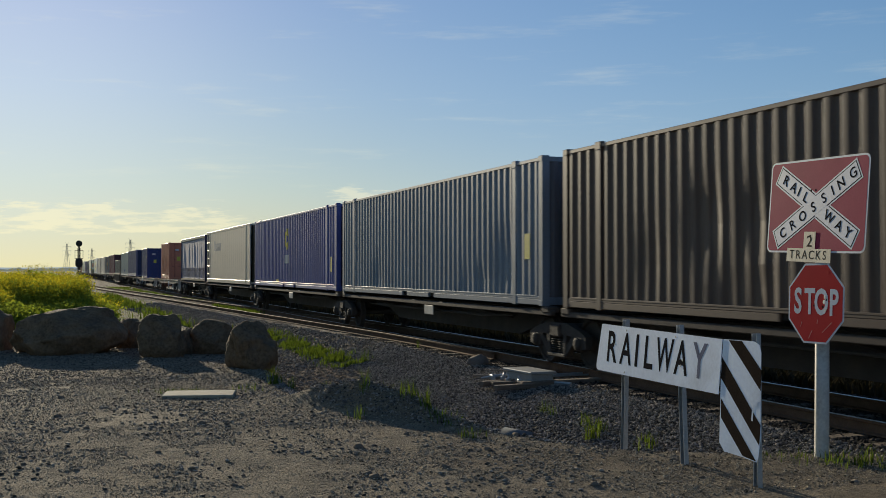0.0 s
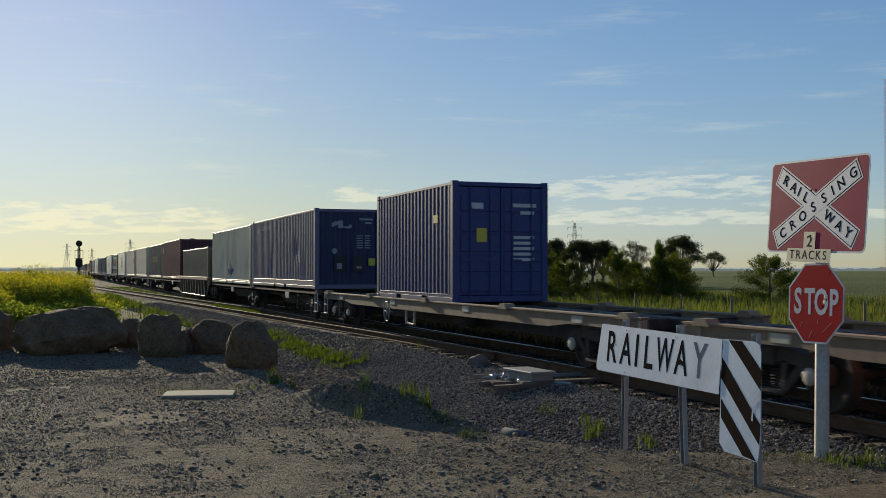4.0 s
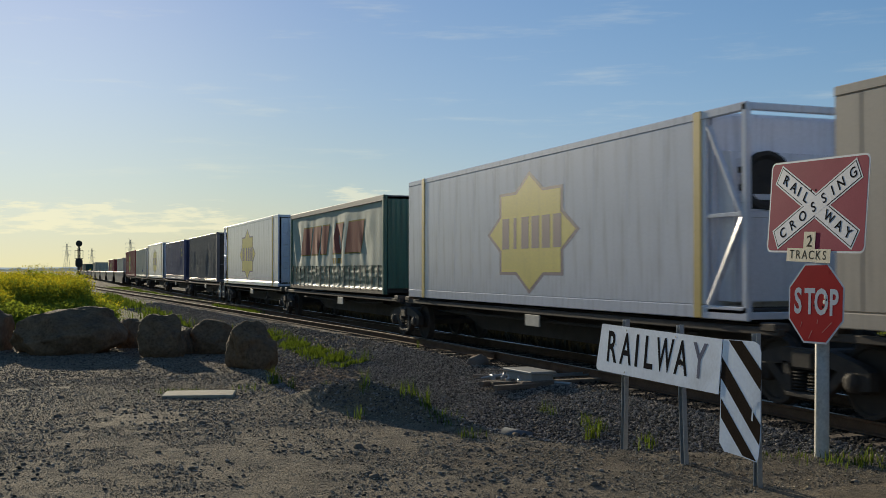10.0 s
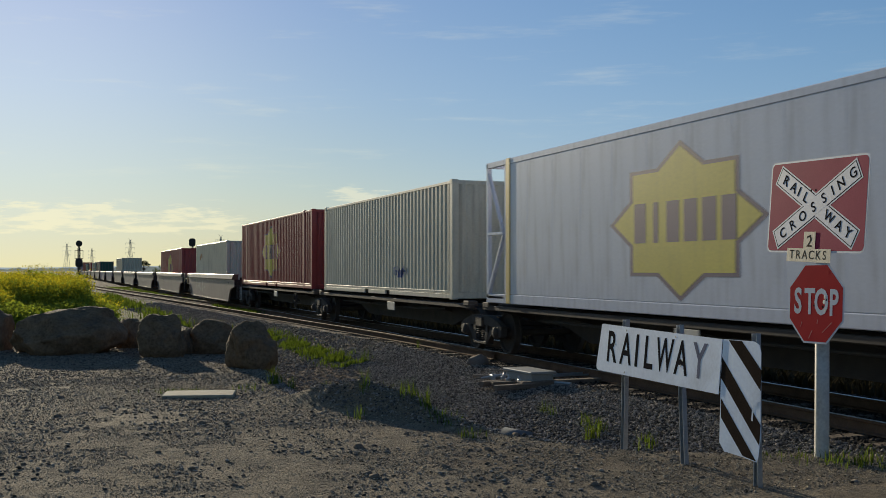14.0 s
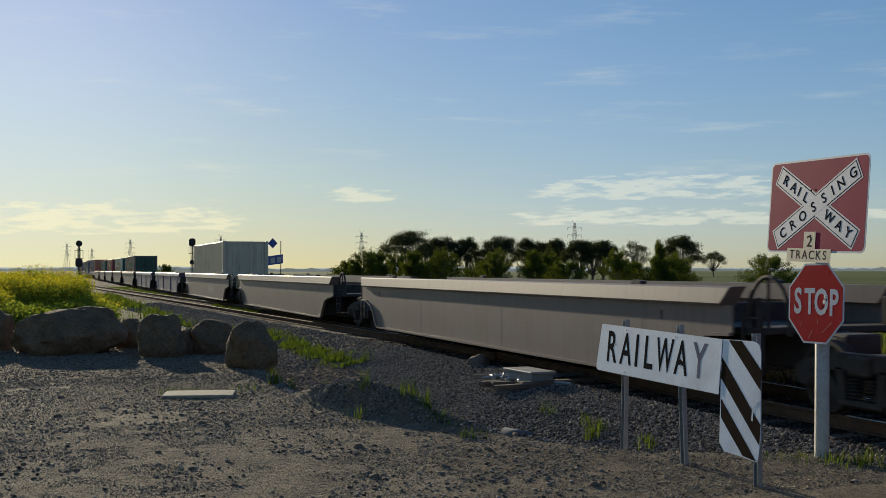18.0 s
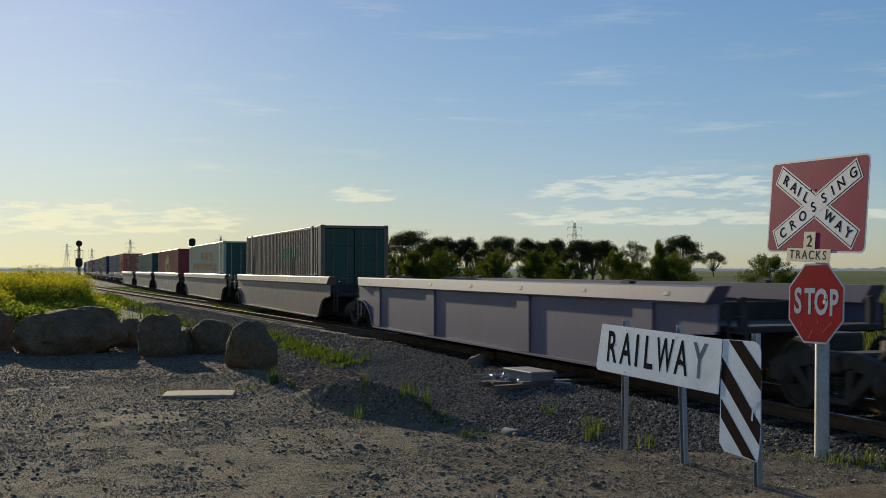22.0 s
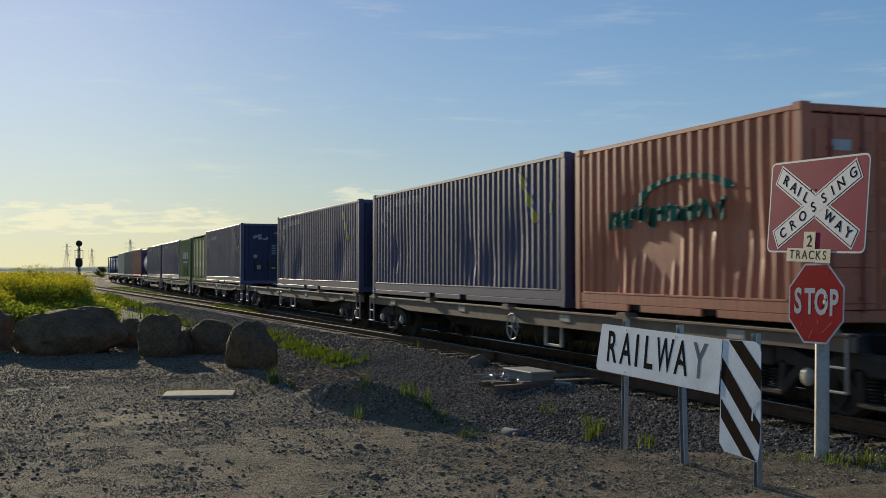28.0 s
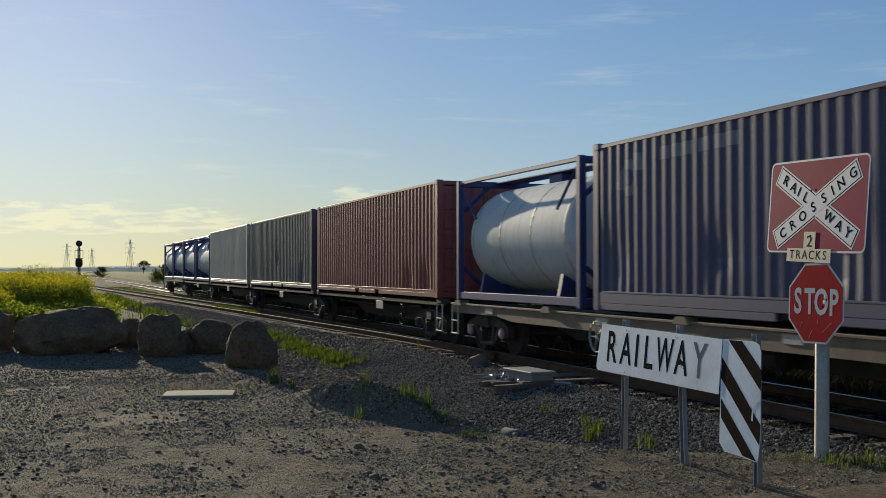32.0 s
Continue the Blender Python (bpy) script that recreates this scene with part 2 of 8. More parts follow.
def chips(n, pts, size, seed=1):
    """Small eight-sided stone chips at the given points, as one mesh's arrays."""
    rs = np.random.RandomState(seed)
    o = np.array([(1, 0, 0), (-1, 0, 0), (0, 1, 0), (0, -1, 0), (0, 0, 1), (0, 0, -1)], dtype=float)
    tri = np.array([(0, 2, 4), (2, 1, 4), (1, 3, 4), (3, 0, 4), (2, 0, 5), (1, 2, 5), (3, 1, 5), (0, 3, 5)])
    a = rs.uniform(0, 2 * math.pi, n)
    c, s = np.cos(a), np.sin(a)
    sh = o[None] * (1 + 0.35 * rs.uniform(-1, 1, (n, 6, 1))) + 0.22 * rs.uniform(-1, 1, (n, 6, 3))
    sh = sh * rs.uniform(0.6, 1.2, (n, 1, 3)) * np.asarray(size).reshape(-1, 1, 1) * 0.5
    V = np.stack([sh[..., 0] * c[:, None] - sh[..., 1] * s[:, None], sh[..., 0] * s[:, None] + sh[..., 1] * c[:, None], sh[..., 2] * 0.7], -1)
    V += np.asarray(pts)[:, None, :]
    F = tri[None] + (np.arange(n) * 6)[:, None, None]
    return V.reshape(-1, 3), F.reshape(-1, 3)


def rubble(n, pts, size, jitter=0.35, flat=0.75, seed=1):
    """Angular stones at the given points, as one mesh's arrays."""
    rs = np.random.RandomState(seed)
    g = (1 + 5 ** 0.5) / 2
    ico = np.array([(-1, g, 0), (1, g, 0), (-1, -g, 0), (1, -g, 0), (0, -1, g), (0, 1, g), (0, -1, -g), (0, 1, -g), (g, 0, -1), (g, 0, 1), (-g, 0, -1), (-g, 0, 1)]) / 1.9
    tri = np.array([(0, 11, 5), (0, 5, 1), (0, 1, 7), (0, 7, 10), (0, 10, 11), (1, 5, 9), (5, 11, 4), (11, 10, 2), (10, 7, 6), (7, 1, 8), (3, 9, 4), (3, 4, 2), (3, 2, 6), (3, 6, 8), (3, 8, 9), (4, 9, 5), (2, 4, 11), (6, 2, 10), (8, 6, 7), (9, 8, 1)])
    q = rs.normal(size=(n, 4))
    q /= np.linalg.norm(q, axis=1)[:, None]
    w, x, y, z = q.T
    R = np.stack([np.stack([1 - 2 * (y * y + z * z), 2 * (x * y - z * w), 2 * (x * z + y * w)], -1),
                  np.stack([2 * (x * y + z * w), 1 - 2 * (x * x + z * z), 2 * (y * z - x * w)], -1),
                  np.stack([2 * (x * z - y * w), 2 * (y * z + x * w), 1 - 2 * (x * x + y * y)], -1)], 1)
    sh = ico[None] * (1 + jitter * rs.uniform(-1, 1, (n, 12, 1))) * rs.uniform(0.6, 1.25, (n, 1, 3))
    V = np.einsum("nij,nkj->nki", R, sh) * np.asarray(size).reshape(-1, 1, 1) * 0.5
    V[..., 2] *= flat
    V += np.asarray(pts)[:, None, :]
    F = tri[None] + (np.arange(n) * 12)[:, None, None]
    return V.reshape(-1, 3), F.reshape(-1, 3)


def raw_mesh(name, V, F):
    V, F = np.asarray(V, dtype=np.float32), np.asarray(F, dtype=np.int32)
    me = bpy.data.meshes.new(name)
    k = F.shape[1]
    me.vertices.add(len(V)); me.vertices.foreach_set("co", V.ravel())
    me.loops.add(F.size); me.loops.foreach_set("vertex_index", F.ravel())
    me.polygons.add(len(F)); me.polygons.foreach_set("loop_start", np.arange(0, F.size, k, dtype=np.int32))
    me.update(calc_edges=True)
    me.materials.append(None)
    return me


# ---------------------------------------------------------------- plan: track line and ground
TRACK_X, GAUGE = 9.973, 1.505
TRAIN_V, TRAIN_A, TRAIN_B = 21.0595, 0.027424, 0.0002780      # gathers speed a little


def line_x(y):
    """The main line: straight past the crossing, with a slight bend to the right far off."""
    return TRACK_X + (5.6e-5 * (y - 260) ** 2 if y > 260 else 0.0)


def loop_x(y):
    """The loop line, which leaves the main line at the points."""
    if y < 19:
        return TRACK_X
    if y < 31:
        return TRACK_X - 0.0024 * (y - 19) ** 2
    return TRACK_X - 0.3456 - 0.058 * (y - 31)


def smooth(a, b, t):
    t = min(1.0, max(0.0, (t - a) / (b - a)))
    return t * t * (3 - 2 * t)


def toe_x(y):
    """Where the yard ends and the ballast slope begins."""
    return 5.75 - 2.1 * smooth(7.5, 14.5, y) + 0.6 * smooth(15, 26, y) + 1.9 * (1 - smooth(7.9, 9.3, y))


def heap_z(x, y):
    """A low bank of spilled ballast along the yard's edge, steep on the yard's side."""
    along = ((x - 3.40) * 1.1 - (y - 13.5) * 2.3) / 6.5
    across = ((x - 3.40) * 2.3 + (y - 13.5) * 1.1) / 2.55
    if not -0.7 < along < 1.3 or abs(across) > 3:
        return 0.0
    top = (1 - 0.62 * smooth(0.45, 1.0, along)) * smooth(-0.55, 0.30, along) * (1 - smooth(0.9, 1.25, along))
    lumps = 0.06 * noise.noise((x * 1.9, y * 1.9, 4.0)) + 0.04 * noise.noise((x * 4.5, y * 4.5, 9.0))
    return (0.37 + lumps) * top * math.exp(-(across / (0.27 if across < 0 else 1.0)) ** 2)


def ground_z(x, y):
    """Height of the ground: gravel yard, ditch, ballast shoulder, fields."""
    toe = toe_x(y)
    lot = 0.05 + 0.025 * noise.noise((x * 0.35, y * 0.35, 3.1)) + 0.012 * noise.noise((x * 1.7, y * 1.7, 8.0)) + 0.007 * noise.noise((x * 4.3, y * 4.3, 2.0)) + 0.006 * noise.noise((x * 9.1, y * 9.1, 6.0))
    near_rail = min(line_x(y), loop_x(y)) - 0.75
    shoulder = near_rail - 0.75
    if x < shoulder:
        bal = -0.20 - 0.42 * smooth(0, 3.4, shoulder - x) + 0.03 * noise.noise((x * 0.8, y * 0.8, 1.0))
        k = smooth(toe - 0.35, toe + 0.55, x)
        ditch = -0.20 * math.exp(-((x - toe - 0.6) / 0.45) ** 2) * smooth(6.5, 9.0, y) * (1 - smooth(17, 22, y))
        heap = heap_z(x, y)
        z = lot * (1 - k) + bal * k + ditch + heap
        if y < 7.5:
            z = z * smooth(5.5, 7.5, y) + lot * (1 - smooth(5.5, 7.5, y))
        return z
    far = line_x(y) + 1.55
    if x > far:
        return -0.20 - 0.35 * smooth(0, 3.0, x - far) + 0.05 * noise.noise((x * 0.2, y * 0.2, 5.0))
    return -0.20 + 0.015 * noise.noise((x * 3, y * 3, 2.0))


# ---------------------------------------------------------------- ground
def ground_material():
    m = bpy.data.materials.new("gravel_soil_and_grass")
    m.use_nodes = True
    n, l = m.node_tree.nodes, m.node_tree.links
    b = n["Principled BSDF"]
    b.inputs["Roughness"].default_value, b.inputs["Specular IOR Level"].default_value = 0.95, 0.12
    co = n.new("ShaderNodeTexCoord")
    sp = n.new("ShaderNodeSeparateXYZ")
    l.new(co.outputs["Object"], sp.inputs[0])

    def noise_at(scale, detail=5.0):
        t = n.new("ShaderNodeTexNoise")
        t.inputs["Scale"].default_value, t.inputs["Detail"].default_value = scale, detail
        l.new(co.outputs["Object"], t.inputs["Vector"])
        return t.outputs["Fac"]

    def remap(v, a, b_, c=0.0, d=1.0):
        r = n.new("ShaderNodeMapRange")
        for key, x in zip(("From Min", "From Max", "To Min", "To Max"), (a, b_, c, d)):
            r.inputs[key].default_value = x
        l.new(v, r.inputs["Value"])
        return r.outputs[0]

    def maths(op, a, b_):
        k = n.new("ShaderNodeMath"); k.operation = op
        for i, v in enumerate((a, b_)):
            if isinstance(v, (int, float)):
                k.inputs[i].default_value = v
            else:
                l.new(v, k.inputs[i])
        return k.outputs[0]

    def blend(f, a, b_):
        k = n.new("ShaderNodeMix"); k.data_type = "RGBA"
        l.new(f, k.inputs["Factor"])
        for s, v in (("A", a), ("B", b_)):
            if isinstance(v, tuple):
                k.inputs[s].default_value = (*v, 1)
            else:
                l.new(v, k.inputs[s])
        return k.outputs["Result"]

    broad, mid, fine = noise_at(0.35), noise_at(2.6), noise_at(38.0, 6.0)
    yard = blend(remap(mid, 0.38, 0.62), (0.255, 0.208, 0.145), (0.365, 0.300, 0.210))
    yard = blend(remap(fine, 0.48, 0.72, 0.0, 0.8), yard, (0.100, 0.088, 0.070))
    yard = blend(remap(broad, 0.50, 0.66, 0.0, 0.8), yard, (0.190, 0.146, 0.102))
    yard = blend(remap(noise_at(9.0, 4.0), 0.55, 0.72, 0.0, 0.6), yard, (0.115, 0.096, 0.076))
    stone = blend(remap(fine, 0.4, 0.65), (0.042, 0.038, 0.034), (0.085, 0.077, 0.068))
    edge = maths("ADD", sp.outputs["X"], maths("MULTIPLY", maths("SUBTRACT", sp.outputs["Y"], 9.0), 0.08))
    edge = maths("ADD", edge, maths("MULTIPLY", mid, 1.2))
    edge = maths("SUBTRACT", edge, remap(sp.outputs["Y"], 9.3, 7.9, 0.0, 1.9))
    col = blend(remap(edge, 5.6, 6.6), yard, stone)
    soil = maths("MULTIPLY", remap(maths("ADD", sp.outputs["X"], maths("MULTIPLY", mid, 0.8)), 3.9, 4.2), remap(maths("ADD", sp.outputs["X"], maths("MULTIPLY", mid, 0.8)), 6.9, 6.4))
    soil = maths("MULTIPLY", maths("MULTIPLY", soil, remap(sp.outputs["Y"], 17.5, 20.0)), remap(sp.outputs["Y"], 140.0, 90.0))
    col = blend(soil, col, (0.125, 0.082, 0.058))
    field = blend(remap(noise_at(0.012, 2.0), 0.42, 0.58), (0.095, 0.130, 0.028), (0.150, 0.175, 0.045))
    field = blend(remap(noise_at(0.9), 0.4, 0.75), field, (0.13, 0.14, 0.045))
    right = remap(maths("ADD", sp.outputs["X"], mid), 18.5, 20.5)
    left = maths("MULTIPLY", remap(maths("ADD", sp.outputs["Y"], maths("MULTIPLY", mid, 8.0)), 33.0, 37.0), remap(sp.outputs["X"], 4.2, 2.4))
    grass = maths("MAXIMUM", right, left)
    bed = maths("MULTIPLY", remap(maths("ADD", sp.outputs["Y"], maths("MULTIPLY", mid, 5.0)), 27.0, 31.0), remap(maths("ADD", sp.outputs["X"], mid), 1.6, 2.6))
    col = blend(bed, col, (0.072, 0.058, 0.046))
    # dark strip beyond the line: shade behind the train put into the colour
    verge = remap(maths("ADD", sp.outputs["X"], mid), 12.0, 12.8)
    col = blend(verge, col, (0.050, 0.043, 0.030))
    col = blend(grass, col, field)
    l.new(col, b.inputs["Base Color"])
    bp = n.new("ShaderNodeBump")
    bp.inputs["Strength"].default_value, bp.inputs["Distance"].default_value = 1.0, 0.040
    grit = n.new("ShaderNodeTexVoronoi")
    grit.inputs["Scale"].default_value = 60.0
    l.new(co.outputs["Object"], grit.inputs["Vector"])
    lumps = maths("ADD", maths("MULTIPLY", noise_at(15.0, 4.0), 1.6), fine)
    l.new(maths("SUBTRACT", maths("ADD", lumps, noise_at(110.0)), maths("MULTIPLY", grit.outputs["Distance"], 0.6)), bp.inputs["Height"])
    l.new(bp.outputs[0], b.inputs["Normal"])
    return m


def spread(a, b, step, far_lo, far_hi, grow=1.35):
    """Even steps from a to b, then ever wider ones out to the far limits."""
    mid = list(np.arange(a, b + step / 2, step))
    lo, hi, s = [a], [b], step
    while lo[-1] > far_lo:
        s *= grow
        lo.append(max(far_lo, lo[-1] - s))
    s = step
    while hi[-1] < far_hi:
        s *= grow
        hi.append(min(far_hi, hi[-1] + s))
    return lo[:0:-1] + mid + hi[1:]


def build_ground():
    xs = spread(-2.0, 7.6, 0.045, -4200.0, 4200.0, 1.12)
    ys = spread(6.5, 17.0, 0.05, -4200.0, 4600.0, 1.05)
    V = [(x, y, ground_z(x, y)) for y in ys for x in xs]
    k = len(xs)
    F = [(j * k + i, j * k + i + 1, (j + 1) * k + i + 1, (j + 1) * k + i) for j in range(len(ys) - 1) for i in range(k - 1)]
    me = raw_mesh("ground", V, F)
    me.shade_smooth()
    ob = part("ground", me, ground_material())
    tagged(ob, "stony grey-brown gravel yard, ballast and green fields", "ground", kind="structure")


build_ground()

# ---------------------------------------------------------------- railway track
RAIL_FOOT = [(-0.07, -0.17), (0.07, -0.17), (0.07, -0.155), (0.012, -0.14), (0.010, -0.045), (0.035, -0.035), (0.035, -0.004),
             (-0.035, -0.004), (-0.035, -0.035), (-0.010, -0.045), (-0.012, -0.14), (-0.07, -0.155)]
RAIL_HEAD = [(-0.028, -0.0038), (0.028, -0.0038), (0.024, 0.0), (-0.024, 0.0)]


def swept(prof, path):
    """A profile across x and z carried along (x, y) points."""
    sh, n = Shape(), len(prof)
    V = [(x + p[0], y, p[1]) for x, y in path for p in prof]
    F = [(k * n + i, k * n + (i + 1) % n, (k + 1) * n + (i + 1) % n, (k + 1) * n + i) for k in range(len(path) - 1) for i in range(n)]
    F += [tuple(range(n)), tuple(range((len(path) - 1) * n, len(path) * n))]
    return sh.add(V, F)


def build_track():
    ys = list(np.arange(-60, 60, 3.0)) + list(np.arange(60, 300, 10.0)) + list(np.arange(300, 1300, 25.0))
    main = tagged(new("railway_track"), "main line of worn steel rails on timber sleepers and ballast", "railway track", kind="structure")
    for side in (-1, 1):
        path = [(line_x(y) + side * GAUGE / 2, y) for y in ys]
        r = part("rail", swept(RAIL_FOOT, path), RUST, main, "rust-brown rail with a bright running edge")
        part("running_surface", swept(RAIL_HEAD, path), RAIL_TOP, r)
    loop = tagged(new("loop_track"), "loop line of rusty rails curving away from the points", "railway track", kind="structure")
    yl = list(np.arange(18.5, 60, 1.5)) + list(np.arange(60, 200, 7.0))
    for side in (-1, 1):
        path = [(loop_x(y) + side * GAUGE / 2, y) for y in yl if not (side < 0 and y < 21) and not (side > 0 and y < 20)]
        if side < 0:
            path = [(x - 0.075 * (1 - smooth(21, 31, y)), y) for x, y in path]
        r = part("rail", swept(RAIL_FOOT, path), RUST, loop, "rust-brown rail with a bright running edge")
        part("running_surface", swept(RAIL_HEAD, path), LOOP_TOP, r)
    rs = random.Random(5)
    short = once(("sleeper", 2.6), lambda: Shape().box(-1.3, 1.3, -0.115, 0.115, -0.32, -0.182, 0.012))
    y = -24.0
    while y < 120:
        long = 19 < y < 47
        if long:
            half = (TRACK_X - loop_x(y)) / 2
            w = 2.6 + 2 * half
            me = once(("sleeper", round(w, 1)), lambda: Shape().box(-w / 2, w / 2, -0.115, 0.115, -0.32, -0.182, 0.012))
            part("sleeper", me, TIMBER, main, m=pose(TRACK_X - half + rs.uniform(-0.06, 0.06), y, rs.uniform(-0.01, 0.004), 0, 0, rs.uniform(-1.2, 1.2)))
        else:
            part("sleeper", short, TIMBER, main, m=pose(TRACK_X + rs.uniform(-0.06, 0.06), y, rs.uniform(-0.012, 0.003), 0, 0, rs.uniform(-1.5, 1.5)))
            if y >= 47:
                part("sleeper", short, TIMBER, loop, m=pose(loop_x(y) + rs.uniform(-0.05, 0.05), y + 0.2, rs.uniform(-0.012, 0.003), 0, 0, 3.3 + rs.uniform(-1, 1)))
        y += 0.66


build_track()


# ---------------------------------------------------------------- freight containers


def corrugated(length, z0, z1, axis="y", pitch=0.278, depth=0.046, thick=0.03, flat=0.27, dents=0, seed=0):
    """A trapezoid-corrugated steel panel, its outer face towards -x (axis y) or -y (axis x), outermost at 0."""
    n = max(2, round(length / pitch))
    p = length / n
    prof = []
    for i in range(n):
        a = -length / 2 + i * p
        s = (1 - 2 * flat) / 2
        prof += [(a, depth), (a + p * flat * 0.5, depth), (a + p * (flat * 0.5 + s), 0.0), (a + p * (flat * 1.5 + s), 0.0), (a + p * (1 - flat * 0.5), depth)]
    prof.append((length / 2, depth))
    rows = [z0 + (z1 - z0) * k / 9 for k in range(10)] if dents else [z0, z1]
    rs = random.Random(seed)
    bumps = [(rs.uniform(-0.45, 0.45) * length, rs.uniform(z0, z0 + 0.5 * (z1 - z0)), rs.uniform(0.22, 0.55), rs.uniform(0.02, 0.065)) for _ in range(dents * 2)]
    V, F = [], []
    k = len(prof)
    for z in rows:
        for a, d in prof:
            d2 = d + sum(h * math.exp(-((a - ba) / r) ** 2 - ((z - bz) / (r * 1.3)) ** 2) for ba, bz, r, h in bumps)
            V.append((d2, a, z))
    for z in rows[:1] + rows[-1:]:
        V += [(depth + thick, -length / 2, z), (depth + thick, length / 2, z)]
    for r in range(len(rows) - 1):
        F += [(r * k + i, r * k + i + 1, (r + 1) * k + i + 1, (r + 1) * k + i) for i in range(k - 1)]
    e = len(rows) * k
    t = (len(rows) - 1) * k
    F += [tuple(list(range(k)) + [e + 1, e]), tuple(list(range(t, t + k)) + [e + 3, e + 2]), (e, e + 1, e + 3, e + 2)]
    F += [tuple([r * k for r in range(len(rows))] + [e + 2, e]), tuple([r * k + k - 1 for r in range(len(rows))] + [e + 3, e + 1])]
    if axis == "x":
        V = [(b, a, c) for a, b, c in V]
    return Shape().add(V, F)


def end_doors(box, H, mat, bar_mat, sign, L, marks=()):
    """Two doors with locking bars on the end that faces sign * y."""
    y = sign * (L / 2)
    for sx in (-1, 1):
        def build():
            s = Shape()
            x0, x1 = (0.012, 1.08)
            return s.box(x0, x1, 0.03, 0.075, 0.18, H - 0.14, 0.006)
        door = part("door", once(("door", H), build), mat, box, m=pose(0, y, 0, 0, 0, 0 if sign < 0 else 180) if sx > 0 else (pose(0, y, 0, 0, 0, 0 if sign < 0 else 180) @ Matrix.Diagonal((-1, 1, 1, 1))))
        for i in range(5):
            part("door_panel", once(("door_panel", H), lambda: Shape().box(0.082, 1.01, 0.005, 0.0315, 0.0, (H - 0.5) / 5 - 0.09, 0.012)), mat, door, m=pose(0, 0, 0.26 + (H - 0.5) * i / 5))
        for xb in (0.28, 0.78):
            def bar():
                s = Shape().cyl((0, -0.022, 0.14), (0, -0.022, H - 0.10), 0.017, n=8)
                for z in (0.3, 0.9, 1.5, 2.2):
                    s.box(-0.04, 0.04, -0.035, 0.004, z, z + 0.05, 0.004)
                s.box(-0.02, 0.24, -0.055, -0.03, 0.98, 1.02, 0.004)
                return s
            part("locking_bar", once(("locking_bar", H), bar), bar_mat, door, m=pose(xb, 0, 0))


def container_frame(box, L, H, mat, post48=False, sill=0.17):
    half = L / 2
    def post():
        return Shape().prism([(0, 0), (0.16, 0), (0.16, 0.03), (0.045, 0.05), (0.045, 0.16), (0, 0.16)], 0.10, H - 0.10, "xy")
    def casting():
        return Shape().box(0, 0.162, 0, 0.178, 0, 0.118, 0.012)
    for sx in (-1, 1):
        for sy in (-1, 1):
            m = Matrix.Translation((-1.219 if sx < 0 else 1.219, -half if sy < 0 else half, 0)) @ Matrix.Diagonal((1 if sx < 0 else -1, 1 if sy < 0 else -1, 1, 1))
            part("corner_post", once(("corner_post", H), post), mat, box, m=m)
            for z in (0.0, H - 0.118):
                part("corner_casting", once(("corner_casting",), casting), mat, box, m=Matrix.Translation((0, 0, z)) @ m @ Matrix.Translation((-0.004, -0.004, 0)))
        x0 = -1.215 if sx < 0 else 1.215 - 0.06
        def rail():
            s = Shape()
            for a, b in ((-half + 0.17, -1.22), (-0.84, 0.84), (1.22, half - 0.17)):
                s.box(0, 0.06, a, b, 0.02, 0.135, 0.01)
            return s.box(0, 0.06, -half + 0.17, half - 0.17, 0.13, sill, 0.01).box(-0.004, 0.02, -half + 0.3, half - 0.3, sill - 0.015, sill + 0.015, 0.004)
        part("bottom_rail", once(("bottom_rail", L, sill), rail), mat, box, "bottom rail with two fork pockets", m=pose(x0, 0, 0))
        part("top_rail", once(("top_rail", L), lambda: Shape().box(0, 0.06, -half + 0.17, half - 0.17, -0.10, -0.03, 0.01)), mat, box, m=pose(x0, 0, H))
        if post48:
            for sy in (-1, 1):
                part("lifting_post", once(("lifting_post", H), lambda: Shape().box(0, 0.09, -0.09, 0.09, 0.0, H - 0.0, 0.012).box(-0.006, 0.1, -0.1, 0.1, H - 0.14, H + 0.006, 0.012)), mat, box, m=pose(-1.221 if sx < 0 else 1.221 - 0.09, sy * 6.0, 0))
    for sy in (-1, 1):
        part("end_sill", once(("end_sill",), lambda: Shape().box(-1.06, 1.06, 0, 0.06, 0.02, 0.17, 0.01)), mat, box, m=pose(0, -half + 0.01 if sy < 0 else half - 0.07, 0))
        part("end_header", once(("end_header",), lambda: Shape().box(-1.06, 1.06, 0, 0.06, -0.12, -0.02, 0.01)), mat, box, m=pose(0, -half + 0.01 if sy < 0 else half - 0.07, H))


def roof_of(box, L, H, mat):
    def build():
        s = Shape()
        n = round(L / 0.45)
        for i in range(n):
            a = -L / 2 + 0.06 + (L - 0.12) * i / n
            s.box(-1.15, 1.15, a, a + (L - 0.12) / n - 0.03, H - 0.045, H - 0.018, 0.006)
        s.box(-1.16, 1.16, -L / 2 + 0.06, L / 2 - 0.06, H - 0.07, H - 0.04, 0.004)
        return s
    part("roof", once(("roof", L, H), build), mat, box)


def floor_of(box, L, mat):
    part("floor", once(("cont_floor", L), lambda: Shape().box(-1.14, 1.14, -L / 2 + 0.08, L / 2 - 0.08, 0.04, 0.16, 0.01)), mat, box)


